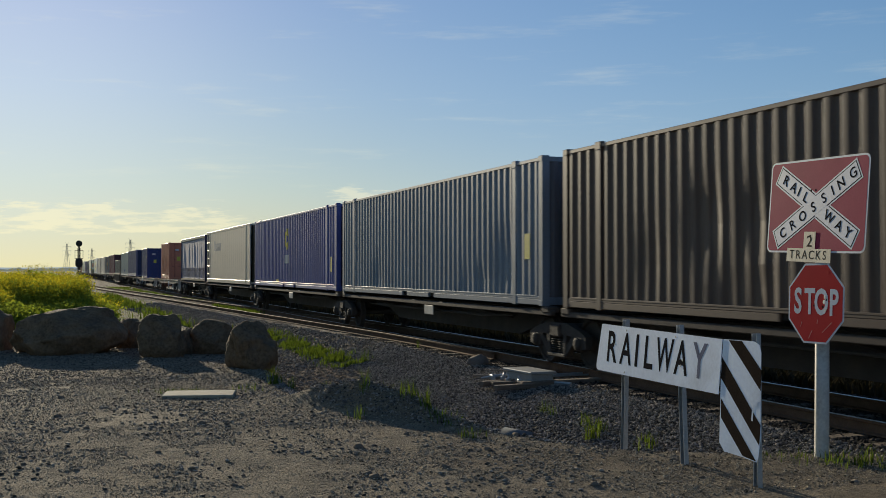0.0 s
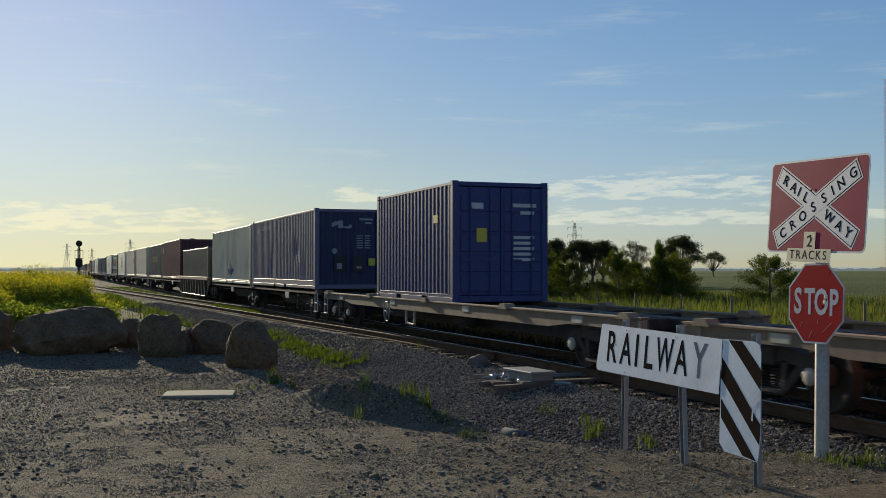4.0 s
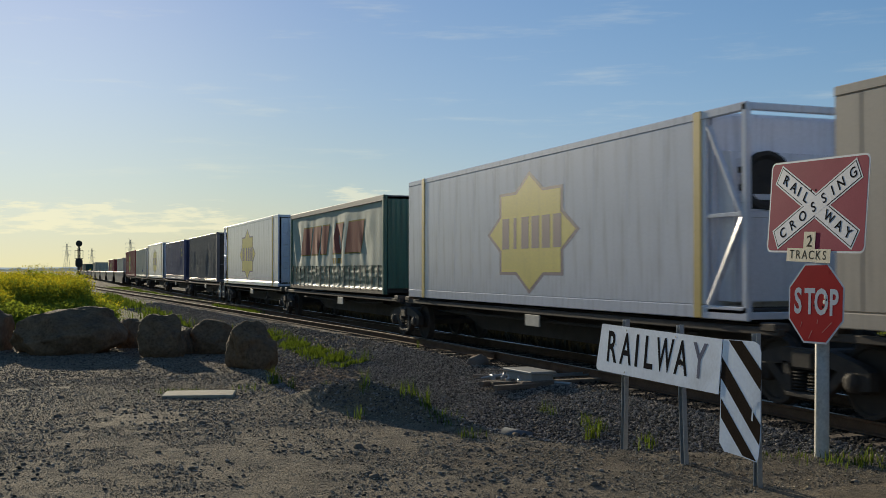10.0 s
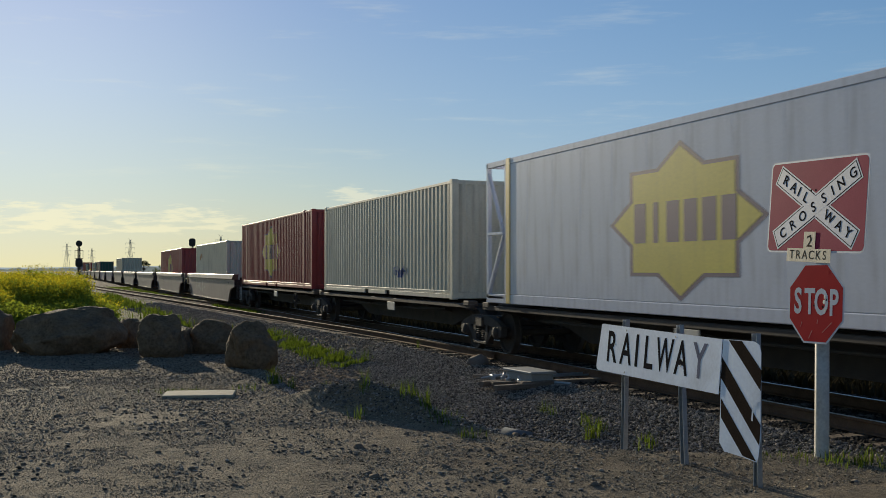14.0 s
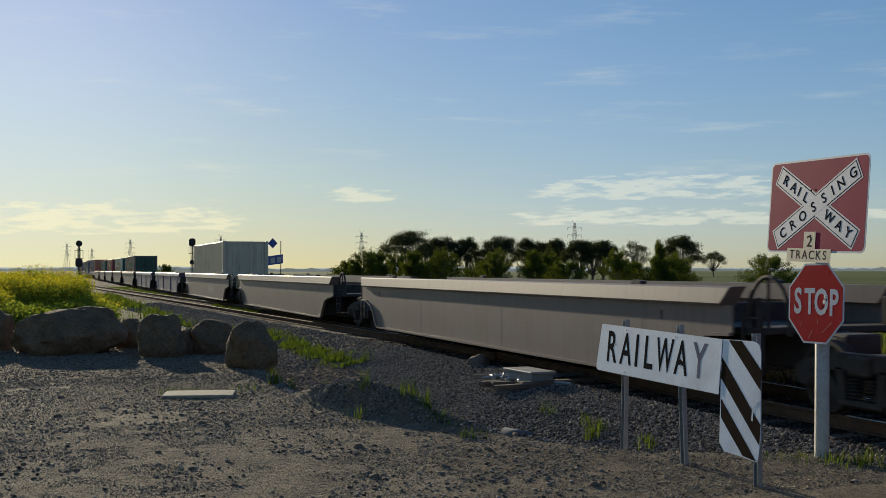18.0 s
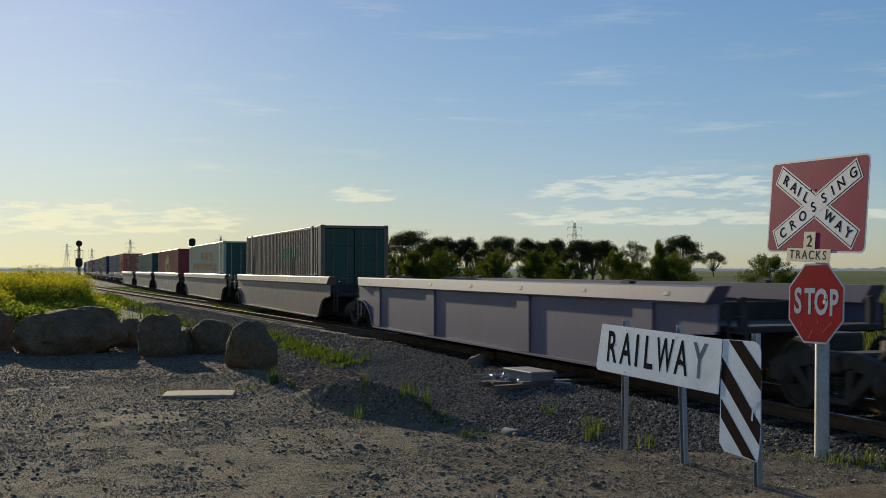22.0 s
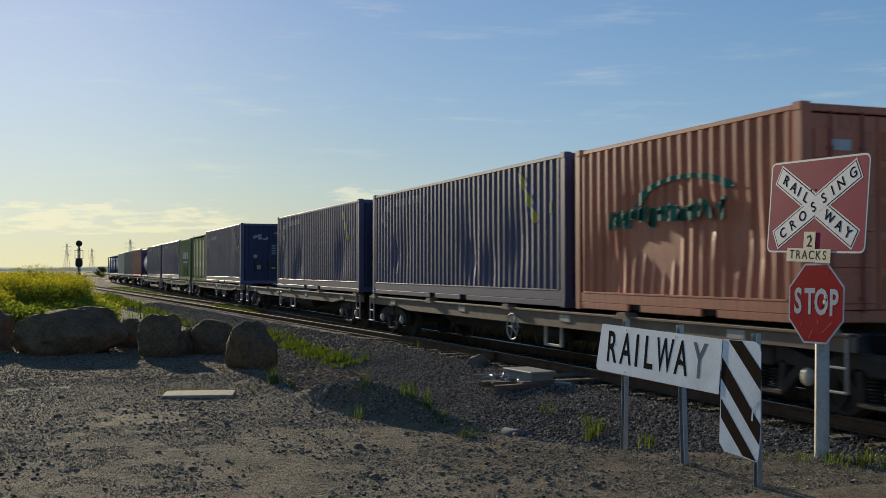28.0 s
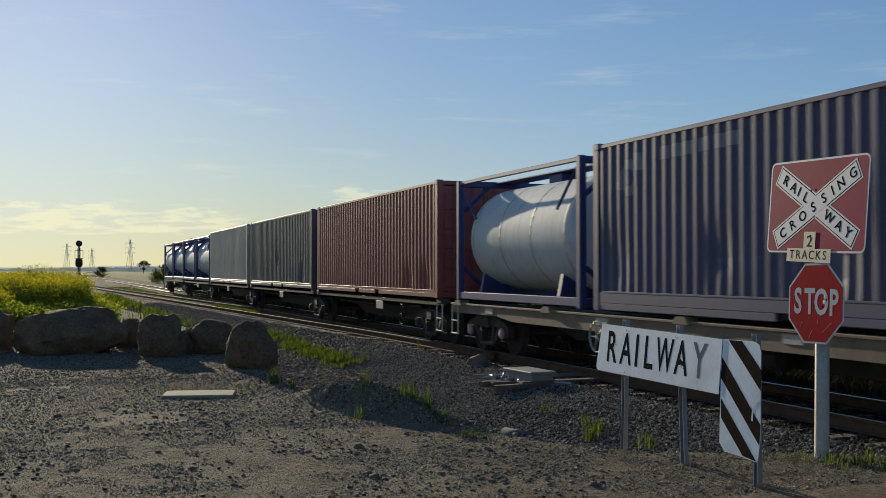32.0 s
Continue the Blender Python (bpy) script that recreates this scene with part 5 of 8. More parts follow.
PALE_SPRAY = paint("pale_spray_paint", (0.235, 0.200, 0.182), streak=0.5)
CHALK_SPRAY = paint("chalky_spray_paint", (0.36, 0.33, 0.30), streak=0.5)
FADED_SPRAY = paint("faded_spray_paint", (0.205, 0.165, 0.145), streak=0.5)
DULL_SPRAY = paint("dull_blue_spray_paint", (0.150, 0.160, 0.165), streak=0.5)
WHEEL_TAN = paint("dusty_tan_handwheel", (0.50, 0.36, 0.20), streak=0.3)
DIM_RED = paint("dim_red_mark", (0.26, 0.065, 0.058), streak=0.4)
DIM_YELLOW = paint("dim_yellow_mark", (0.30, 0.20, 0.09), streak=0.4)
FADED_BLUE = paint("washed_out_blue_mark", (0.29, 0.265, 0.30), streak=0.3)
TAN_POST = paint("rusty_tan_posts", (0.33, 0.25, 0.18), streak=0.5)
GOLD = paint("yellow_posts", (0.60, 0.42, 0.10), streak=0.25)

H96 = 2.87
T40, T48, T20 = 12.192, 14.63, 6.058
P40, P48 = T40 - 0.30, T48 - 0.30
MOVERS = []            # things of the train, with their place along it and the height they ride at


def ride(thing, q, z=0.0):
    MOVERS.append((thing, q, z))
    return thing


def mark_letters_faded(box):
    decal(box, ring(4.95, 2.18, 0.14, 0.30, 14, 0.9), FADED_PRINT, P40, lift=0.0012)
    decal(box, [rect(4.5, 4.72, 2.28, 2.56, 0.1), rect(5.1, 5.3, 2.0, 2.14)], FADED_PRINT, P40, lift=0.0016)
    decal(box, [rect(3.78 - i * 0.36, 4.05 - i * 0.36, 2.38 + 0.005 * i, 2.58 + 0.005 * i) for i in range(6)], FADED_PRINT, P40, lift=0.0012)


def mark_flash(box):
    decal(box, [[(-4.5, 1.75), (-4.95, 1.75), (-4.35, 2.55), (-3.9, 2.55)]], BLUE_MARK, P40)
    decal(box, [[(-4.75, 1.6), (-4.95, 1.6), (-4.15, 2.62), (-3.95, 2.62)], rect(-5.55, -5.4, 1.75, 1.95)], YELLOW, P40, lift=0.006)


FADED_PRINT = paint("faded_pale_print", (0.27, 0.27, 0.31), streak=0.4)
END_WHITE = paint("dull_white_label", (0.30, 0.31, 0.34), streak=0.3)


def mark_end_swirl(L):
    def go(box):
        s = Shape()
        for i in range(9):
            a = i * 0.7
            s.box(-0.36 + i * 0.08, -0.27 + i * 0.08, -0.006, 0.0, 2.22 + 0.06 * math.sin(a), 2.32 + 0.09 * math.sin(a + 0.5), 0.002)
        s.box(-0.12, 0.05, -0.007, 0.0, 2.18, 2.44, 0.002)
        for piece in islands(s):
            part("painted_mark", piece, END_WHITE, box, m=pose(-0.25, -L / 2 + 0.004, 0))
        rows = [(0.30, 0.52, 1.46 + 0.085 * i, 1.50 + 0.085 * i) for i in range(6)] + [(0.60, 0.78 + 0.03 * (i % 2), 1.46 + 0.085 * i, 1.50 + 0.085 * i) for i in range(6)]
        rows += [(0.40, 0.90, 2.46, 2.53), (0.62, 0.86, 2.33, 2.40), (-0.42, -0.24, 0.72, 0.93), (0.30, 0.48, 0.74, 0.82)]
        for k, (a, b, c, d) in enumerate(rows):
            part("data_label", Shape().box(a, b, -0.012, 0.0, c, d, 0.003), END_WHITE, box, m=pose(0, -L / 2 + 0.002, 0))
        part("data_label", Shape().lathe([(-0.012, 0.10), (0.0, 0.10)], "y", (0, 0, 0), 14), END_WHITE, box, m=pose(-0.50, -L / 2 + 0.002, 1.36))
        for a in (-0.52, 0.16):
            part("data_panel", Shape().box(a, a + 0.44, -0.010, 0.0, 0.62, 1.18, 0.004), BLACK_MARK, box, m=pose(0, -L / 2 + 0.004, 0))
        part("caution_label", Shape().box(0.74, 0.98, -0.012, 0.0, 0.85, 1.10, 0.003), YELLOW, box, m=pose(0, -L / 2 + 0.002, 0))
    return go


def door_labels(L):
    def go(box):
        part("caution_label", Shape().box(-0.62, -0.36, -0.008, 0.0, 1.42, 1.75, 0.003), YELLOW, box, "yellow caution label", m=pose(0, -L / 2 + 0.002, 0))
        s = Shape()
        for i in range(5):
            s.box(0.32, 0.85 - 0.05 * (i % 2), -0.008, 0.0, 1.5 - i * 0.13, 1.57 - i * 0.13, 0.002)
        s.box(0.3, 0.9, -0.008, 0.0, 2.25, 2.34, 0.002).box(0.5, 0.85, -0.008, 0.0, 2.08, 2.16, 0.002).box(-0.75, -0.45, -0.008, 0.0, 2.2, 2.34, 0.002)
        for piece in islands(s):
            part("number_bar", piece, WHITE_MARK, box, m=pose(0, -L / 2 + 0.002, 0))
    return go


def both(*fs):
    def go(box):
        for f in fs:
            f(box)
    return go


RIM_YELLOW = paint("dull_yellow_print", (0.30, 0.22, 0.06), rough=0.85, spec=0.1)
TARP_RED = paint("faded_red_print", (0.34, 0.125, 0.10), rough=0.85, spec=0.1)


def tarp_bars(box):
    """Slanted red blocks with yellow rims, and a short row of yellow bars below."""
    depth = curtain_depth(T40, 2.80, 5)
    shapes = [[(y1, 1.24), (y0, 1.24), (y0 - 0.42, 2.18), (y1 - 0.42, 2.18)] for y0, y1 in ((3.05, 4.35), (1.70, 2.85), (0.62, 1.50), (-1.30, -0.20), (-3.6, -1.9))]
    for i, p in enumerate(shapes):
        cy, cz = sum(a for a, b in p) / len(p), sum(b for a, b in p) / len(p)
        cloth_decal(box, [(cy + (a - cy) * 1.04, cz + (b - cz) * 1.09) for a, b in p], RIM_YELLOW, depth, 0.004 + 0.0006 * i)
        cloth_decal(box, p, TARP_RED, depth, 0.011 + 0.0006 * i)
    for k in range(4):
        cloth_decal(box, rect(-0.45 - k * 0.34, -0.2 - k * 0.34, 0.90, 1.08), RIM_YELLOW, depth, 0.004)


def build_train():
    zc = 1.10
    # ---- containers on five-unit spine wagons
    ride(steel_container(T48, H96, BROWN, "weathered brown corrugated steel container riding on a spine wagon", post48=True, pitch=0.32, dents=4, seed=3), 10.1, zc)
    ride(steel_container(T48, H96, SLATE, "blue-grey corrugated steel container with lifting posts", end_mat=BLACKISH, post48=True, pitch=0.30, dents=2, seed=4,
                         marks=lambda b: decal(b, [rect(-6.75, -6.5, 0.9, 1.4)], YELLOW)), 25.60, zc)
    ride(steel_container(T48, H96, BLUE, "bright blue corrugated steel container with a yellow emblem", end_mat=SHADED_NAVY_END, post48=True, pitch=0.30, dents=0, seed=5,
                         marks=lambda b: (decal(b, ring(0.45, 1.9, 0.16, 0.42, 16, 0.8), YELLOW, P48, 0.30), decal(b, [rect(0.1, 0.8, 0.95, 1.28)], WHITE_MARK, P48, 0.30), decal(b, [rect(-6.72, -6.54, 0.62, 1.12), rect(2.0, 2.5, 0.22, 0.30)], YELLOW))), 41.02, zc)
    ride(reefer(14.3, H96, CREAM, CREAM, "dirty cream insulated container with an open framed end bay", bay="far", ribs=0.62, end_mat=MUD_GREEN,
                marks=lambda b: decal(b, [rect(3.9 - i * 0.42, 4.2 - i * 0.42, 1.75, 2.15 if i else 2.3) for i in range(6)], FADED_BLUE)), 56.78, zc)
    ride(curtain_sider(T40, 2.80, TARP_VIOLET, SKIRT_VIOLET, DARK_GREY, SHADED_NAVY_END, "curtain-sided container with a sagging faded violet tarpaulin", 3), 70.99, zc)
    ride(steel_container(T20, 2.85, ORANGE, "sun-bleached orange steel container with closed doors on a flat wagon", doors="near", bar_mat=RUST_RED, sill=0.30, dents=3, seed=6,
                         marks=door_labels(T20)), 88.23, 1.08)
    ride(steel_container(T20, 2.85, NAVY, "navy blue steel container with closed doors on a flat wagon", doors="near", end_mat=NAVY, dents=0, seed=7, marks=both(door_labels(T20), lambda b: decal(b, [rect(-2.0, -1.7, 1.9, 2.1)], YELLOW))), 107.92, 1.02)
    ride(steel_container(T40, H96, LILAC, sill=0.30, label="violet-blue corrugated steel container with faded pale lettering bars", end_mat=SHADED_NAVY_END, dents=2, seed=8, marks=both(mark_letters_faded, mark_end_swirl(T40))), 124.62, zc)
    ride(steel_container(T40, 2.80, PALE_GREY, "pale grey corrugated steel container with a scrawl of faded blue", dents=2, seed=9,
                         marks=lambda b: squiggle_mark(b, 0.4, 0.45, 0.42, BLUE_MARK, P40, 6, 4)), 137.39, zc)
    ride(steel_container(T40, 2.65, DARK_GREY, "dark grey corrugated steel container with olive doors in a well wagon", doors="near", end_mat=MUD_GREEN, dents=1, seed=10,
                         marks=lambda b: part("painted_mark", Shape().prism([(-0.25, 2.0), (0.02, 2.0), (-0.12, 1.78)], -0.008, 0.0, "xz"), WHITE_MARK, b, m=pose(0, -T40 / 2 + 0.002, 0))), 151.62, 0.50)
    # the maroon end's shade is put into a darker end colour
    ride(steel_container(T40, 2.92, MAROON, "maroon corrugated steel container with a small yellow emblem", dents=0, seed=11, end_mat=paint("shaded_maroon_end", (0.075, 0.018, 0.028)),
                         marks=lambda b: decal(b, ring(5.35, 2.25, 0.1, 0.3, 12, 0.7), YELLOW, P40)), 166.02, zc)
    ride(steel_container(T40, H96, BLACKISH, "slate-dark corrugated steel container with a faded red ring and amber bar", dents=2, seed=12,
                         marks=lambda b: (decal(b, ring(-0.6, 1.62, 0.60, 1.0, 24, 0.95), DIM_RED, P40, lift=0.001), decal(b, [rect(-2.7, 2.0, 1.38, 1.88)], DIM_YELLOW, P40, lift=0.002))), 179.05, zc)
    ride(reefer(14.2, H96, IVORY, TAN_POST, "ivory ribbed refrigerated container with a cooling set in its end bay", bay="near", machine=WHITE), 193.65, zc)
    ride(reefer(14.2, H96, IVORY, TAN_POST, "ivory ribbed refrigerated container with a faded blue mark", bay="near", machine=WHITE,
                marks=lambda b: decal(b, [rect(-3.9 - i * 0.36, -3.62 - i * 0.36, 1.5, 1.95) for i in range(5)], FADED_BLUE)), 208.82, zc)
    ride(reefer(14.3, 2.96, WHITE, GOLD, "white refrigerated container with yellow posts and a star emblem", bay="near", ribs=1.16, machine=WHITE, marks=lambda b: star_mark(b, -0.25, 1.42, 1.20, None)), 224.77, zc)
    ride(curtain_sider(T40, 2.80, TARP_GREEN, SKIRT_GREEN, BLACKISH, TEAL, "curtain-sided container with a grey-green tarpaulin and slanted red bars", 5,
                       marks=tarp_bars), 240.25, zc)
    ride(reefer(14.3, 2.96, WHITE, GOLD, "white refrigerated container with closed doors and a star emblem", bay="far", ribs=1.16, marks=both(lambda b: star_mark(b, 0.05, 1.42, 1.20, None), door_labels(14.3))), 255.92, zc)
    ride(steel_container(T40, 2.80, BLACKISH, "dark slate corrugated steel container with closed black doors", doors="near", end_mat=BLACK_MARK, dents=3, seed=13, marks=door_labels(T40)), 271.77, zc)
    ride(steel_container(T40, 2.80, LILAC, sill=0.30, label="violet-blue corrugated steel container with a pale end emblem", end_mat=SHADED_NAVY_END, dents=1, seed=14, marks=both(mark_letters_faded, mark_flash, mark_end_swirl(T40))), 287.12, zc)
    ride(reefer(14.3, 2.96, WHITE, GOLD, "white refrigerated container with closed doors and a star emblem", bay="far", ribs=1.16, marks=both(lambda b: star_mark(b, -0.3, 1.42, 1.20, None), door_labels(14.3))), 302.95, zc)
    ride(steel_container(T40, 2.80, WHITE_BODY, "off-white corrugated steel container with dim lettering bars", dents=0, seed=15,
                         marks=lambda b: squiggle_mark(b, -1.6, 0.5, 0.3, BLUE_MARK, P40, 6, 9)), 318.25, zc)
    ride(steel_container(T48, H96, RED, "deep red corrugated steel container with a faded yellow emblem", dents=0, seed=16, post48=True, pitch=0.30, marks=lambda b: star_mark(b, 0.2, 1.45, 1.15, P48)), 333.53, zc)
    # ---- containers in the well wagons
    zw = 0.48
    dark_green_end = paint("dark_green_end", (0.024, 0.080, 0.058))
    ride(steel_container(T40, H96, WHITE_BODY, "off-white corrugated steel container riding in a well wagon", dents=1, seed=17, marks=lambda b: squiggle_mark(b, 4.3, 1.9, 0.4, ORANGE_MARK, P40, 4, 2)), 351.75, zw)
    ride(steel_container(T48, H96, RED, "deep red corrugated container with yellow emblem in a well wagon", dents=0, seed=18, post48=True, pitch=0.30, marks=lambda b: star_mark(b, 0.2, 1.45, 1.15, P48)), 373.25, zw)
    ride(steel_container(T40, H96, BEIGE, "beige corrugated steel container with rusty streaks in a well wagon", dents=1, seed=19), 437.17, zw)
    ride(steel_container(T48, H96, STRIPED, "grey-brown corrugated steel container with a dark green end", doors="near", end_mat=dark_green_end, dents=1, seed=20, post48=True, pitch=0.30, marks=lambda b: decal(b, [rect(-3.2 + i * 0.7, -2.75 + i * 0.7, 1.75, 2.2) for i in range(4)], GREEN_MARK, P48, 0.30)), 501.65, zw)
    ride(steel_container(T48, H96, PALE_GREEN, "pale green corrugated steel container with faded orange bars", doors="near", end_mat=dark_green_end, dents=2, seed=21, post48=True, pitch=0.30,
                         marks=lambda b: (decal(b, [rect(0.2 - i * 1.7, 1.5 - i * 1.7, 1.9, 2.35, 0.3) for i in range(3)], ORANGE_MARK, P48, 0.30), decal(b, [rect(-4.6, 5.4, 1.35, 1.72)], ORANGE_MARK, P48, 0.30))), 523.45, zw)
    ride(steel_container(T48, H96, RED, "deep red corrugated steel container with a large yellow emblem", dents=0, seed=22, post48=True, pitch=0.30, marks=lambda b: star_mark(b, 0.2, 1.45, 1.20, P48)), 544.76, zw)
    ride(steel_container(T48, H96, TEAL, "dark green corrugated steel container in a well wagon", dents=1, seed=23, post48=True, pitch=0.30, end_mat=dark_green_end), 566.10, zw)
    # ---- containers on the skeletal flat wagons
    ride(steel_container(T20, 2.80, ORANGE, "sun-bleached orange steel container with a green scrawl and closed doors", doors="near", bar_mat=RUST_RED, sill=0.30, dents=6, seed=24,
                         marks=both(door_labels(T20), lambda b: (squiggle_mark(b, 1.75, 1.38, 0.34, GREEN_MARK, T20 - 0.3, 13, 7), decal(b, ring(-0.35, 1.70, 0.34, 0.41, 18, 3.4)[0:8], GREEN_MARK, T20 - 0.3)))), 602.11, zc)
    for q, sd, lab in ((611.66, 25, "violet-blue corrugated steel container with dented lower side"), (625.33, 26, "violet-blue corrugated steel container with a pushed-in panel"),
                       (646.47, 27, "violet-blue corrugated steel container with a dark end emblem"), (672.69, 28, "violet-blue corrugated steel container with faded pale bars"),
                       (686.35, 29, "violet-blue corrugated steel container with a dented side")):
        ride(steel_container(T40, 2.98 if sd == 27 else 2.84, DEEP, lab, sill=0.32, end_mat=SHADED_NAVY_END, dents=3 if sd != 27 else 0, seed=sd, marks=both(mark_letters_faded, mark_flash, mark_end_swirl(T40))), q, zc)
    ride(louvred_container(LEAF_GREEN, "leaf-green plant container with louvred side doors"), 655.75, zc)
    ride(steel_container(T20, 2.80, LEAF_GREEN, "leaf-green corrugated steel container with pale lettering bars", dents=1, seed=30,
                         marks=lambda b: (decal(b, [rect(0.9 - i * 0.42, 1.2 - i * 0.42, 1.45, 1.9) for i in range(7)], WHITE_MARK, T20 - 0.3), decal(b, [rect(1.35, 1.55, 1.4, 2.0)], ORANGE_MARK, T20 - 0.3), decal(b, [rect(-1.4, 1.0, 1.15, 1.28)], WHITE_MARK, T20 - 0.3))), 663.18, zc)
    tank = tank_container(TANK_BLUE, TANK_WHITE, "white tank container in a dark blue open frame")
    ride(tank, 695.97, zc)
    ride(steel_container(T40, H96, RUST_RED, "rust-red corrugated steel container on a flat wagon", dents=1, seed=31, doors="near"), 706.39, zc)
    ride(steel_container(T40, H96, BLACKISH, "dark slate corrugated steel container on a flat wagon", dents=1, seed=32), 719.49, zc)
    ride(steel_container(T40, H96, PALE_GREY, "pale grey corrugated steel container on a flat wagon", dents=1, seed=33), 732.64, zc)
    for q in (742.29, 749.05, 755.32, 761.96):
        ride(copy_thing(tank, pose(0, 0, 0)), q, zc)

    # ---- wagons under them
    lab = "articulated container wagon of grimy steel with shared bogies"
    packs = [[(10.1, 15.3), (25.54, 15.3), (41.02, 15.3), (56.73, 15.3), (70.99, 13.6)],
             [(124.57, 13.0), (137.39, 13.0), None, (166.02, 13.0), (179.05, 13.2)],
             [(193.65, 15.2), (208.82, 15.2), (224.67, 15.6), (240.20, 15.0), (255.67, 15.4)],
             [(271.72, 15.0), (287.12, 15.2), (302.75, 15.6), (318.20, 14.4), (333.53, 15.6)],
             [(706.39, 13.0), (719.49, 13.0), (732.64, 13.0), (745.69, 12.6), (758.66, 13.0)]]
    for pk in packs:
        for i, u in enumerate(pk):
            if u:
                ride(spine_wagon(u[1], lab, far_bogie="shared" if i < 4 else True, near_bogie=i == 0, seed=i, wheel=i in (0, 4)), u[0])
    ride(rib_well_wagon(14.7, paint("grey_ribbed_well_paint", (0.105, 0.084, 0.068), streak=0.4), "short grey well wagon with deep ribbed sides"), 151.77)
    for q, ln, wy in ((86.74, 17.2, -1.9), (106.82, 20.6, 3.0), (608.16, 19.8, -0.4), (628.87, 19.6, 1.6), (649.44, 19.2, -1.6), (669.55, 19.0, 1.2), (689.71, 19.2, 2.5)):
        pink = q > 620
        ride(flat_wagon(ln, "dusty tan skeletal flat wagon" + (" with faded pink axle caps" if pink else " on two grimy bogies"), PINK_CAP if pink else PALE_PLATE, wheel_y=wy), q)
    wells = [350.87, 372.64, 394.29, 415.63, 436.87, 458.33, 479.79, 501.15, 522.74, 544.16, 565.60, 587.23]
    for i, q in enumerate(wells):
        violet = i in (5, 6)
        ww = ride(well_wagon(17.9, WELL_VIOLET if violet else WELL_TAUPE,
                        "violet-grey empty well wagon with ribbed plate sides" if violet else "taupe plate-sided well wagon" + (" with faded graffiti" if i in (0, 4, 7, 8, 9, 10, 11) else " with dusty dented sides"),
                        ribs=violet, wheels=i in (1, 4, 8), hoop=i in (2, 3), near_bogie=i == 0), q)
        sprays = {0: (CHALK_SPRAY, PALE_SPRAY), 4: (CHALK_SPRAY,), 7: (PALE_SPRAY, FADED_SPRAY, DULL_SPRAY), 8: (FADED_SPRAY, PALE_SPRAY, DULL_SPRAY), 9: (CHALK_SPRAY, CHALK_SPRAY, PALE_SPRAY),
                  10: (PALE_SPRAY, FADED_SPRAY), 11: (PALE_SPRAY, DULL_SPRAY)}
        if i in sprays:
            graffiti(ww, 40 + i, sprays[i], {0: 5.5, 4: -2.0, 7: 6.5, 8: 7.0, 9: 0.8, 10: 5.5, 11: 6.0}[i], {0: 6, 4: 3, 9: 7}.get(i, 13))


build_train()


def place_train(q, t):
    """Where the point q of the train is at t seconds, with the line's heading there."""
    u = t - 16.0
    y = q - (TRAIN_V * (u + 16) + TRAIN_A * (u * u - 256) + TRAIN_B * (u ** 3 + 4096))
    dx = line_x(y + 1) - line_x(y - 1)
    return line_x(y), y, -math.degrees(math.atan2(dx, 2.0))


def motions():
    for thing, q, z in MOVERS:
        rows = []
        for k in range(17):
            x, y, turn = place_train(q, 2.0 * k)
            rows.append((2.0 * k, pose(x, y, z, 0, 0, turn)))
        walk(thing, rows)


# ---------------------------------------------------------------- signs at the crossing
SIGN_WHITE = material("reflective_white_sheet", (0.84, 0.89, 0.98), rough=0.45, vary=0.10, scale=3, fine=30, bump=0.03, dirt=0.25, dirt_color=(0.35, 0.32, 0.28))
SIGN_RED = material("faded_red_sheet", (0.34, 0.044, 0.088), rough=0.5, vary=0.12, scale=4, bump=0.0, dirt=0.15, dirt_color=(0.30, 0.08, 0.08), spec=0.04)
STOP_RED = material("red_sheet", (0.46, 0.012, 0.020), rough=0.5, vary=0.10, scale=4, bump=0.0, dirt=0.12, dirt_color=(0.30, 0.05, 0.04), spec=0.04)
SIGN_BLACK = material("black_letter_sheet", (0.020, 0.018, 0.020), rough=0.95, vary=0.2, bump=0.02, spec=0.02)
WORN_BLACK = material("worn_black_lettering", (0.085, 0.065, 0.05), rough=0.95, vary=0.4, scale=9, bump=0.02, spec=0.02)
STRIPE_BROWN = material("weathered_dark_stripe", (0.040, 0.026, 0.018), spec=0.02, rough=0.9, vary=0.3, scale=6, bump=0.05)
POST_WHITE = material("flaking_white_post_paint", (0.55, 0.53, 0.47), rough=0.65, vary=0.22, scale=7, fine=40, bump=0.3, dirt=0.8, dirt_color=(0.20, 0.12, 0.06))
CROSS_WHITE = material("dulled_white_sheet", (0.56, 0.585, 0.66), rough=0.5, vary=0.10, scale=3, fine=30, bump=0.03, dirt=0.25, dirt_color=(0.30, 0.28, 0.25))
FADED_LETTER = material("greyed_letter_sheet", (0.20, 0.20, 0.25), rough=0.9, vary=0.35, scale=7, bump=0.02, spec=0.05)
FADED_SCRATCH = material("pale_scratched_sheet", (0.55, 0.22, 0.20), rough=0.7, vary=0.3)
TRACKS_CREAM = material("cream_plate", (0.58, 0.50, 0.36), rough=0.55, vary=0.15, scale=8, dirt=0.3)


def letters(text, size, mat, parent, m, stretch=1.0, depth=0.0002, bold=0.0):
    """Text as a thin mesh; its plane is x to the right, y up, facing +z, before m."""
    cu = bpy.data.curves.new("letters", "FONT")
    cu.body, cu.size, cu.extrude, cu.offset = text, size, depth, bold
    cu.align_x, cu.align_y = "CENTER", "CENTER"
    cu.resolution_u = 3
    ob = new("letters", cu)
    bpy.context.view_layer.update()
    me = bpy.data.meshes.new_from_object(ob.evaluated_get(bpy.context.evaluated_depsgraph_get()))
    bpy.data.objects.remove(ob)
    me.transform(Matrix.Diagonal((stretch, 1, 1, 1)))
    me.materials.clear()
    me.materials.append(None)
    return part("lettering", me, mat, parent, m=m)


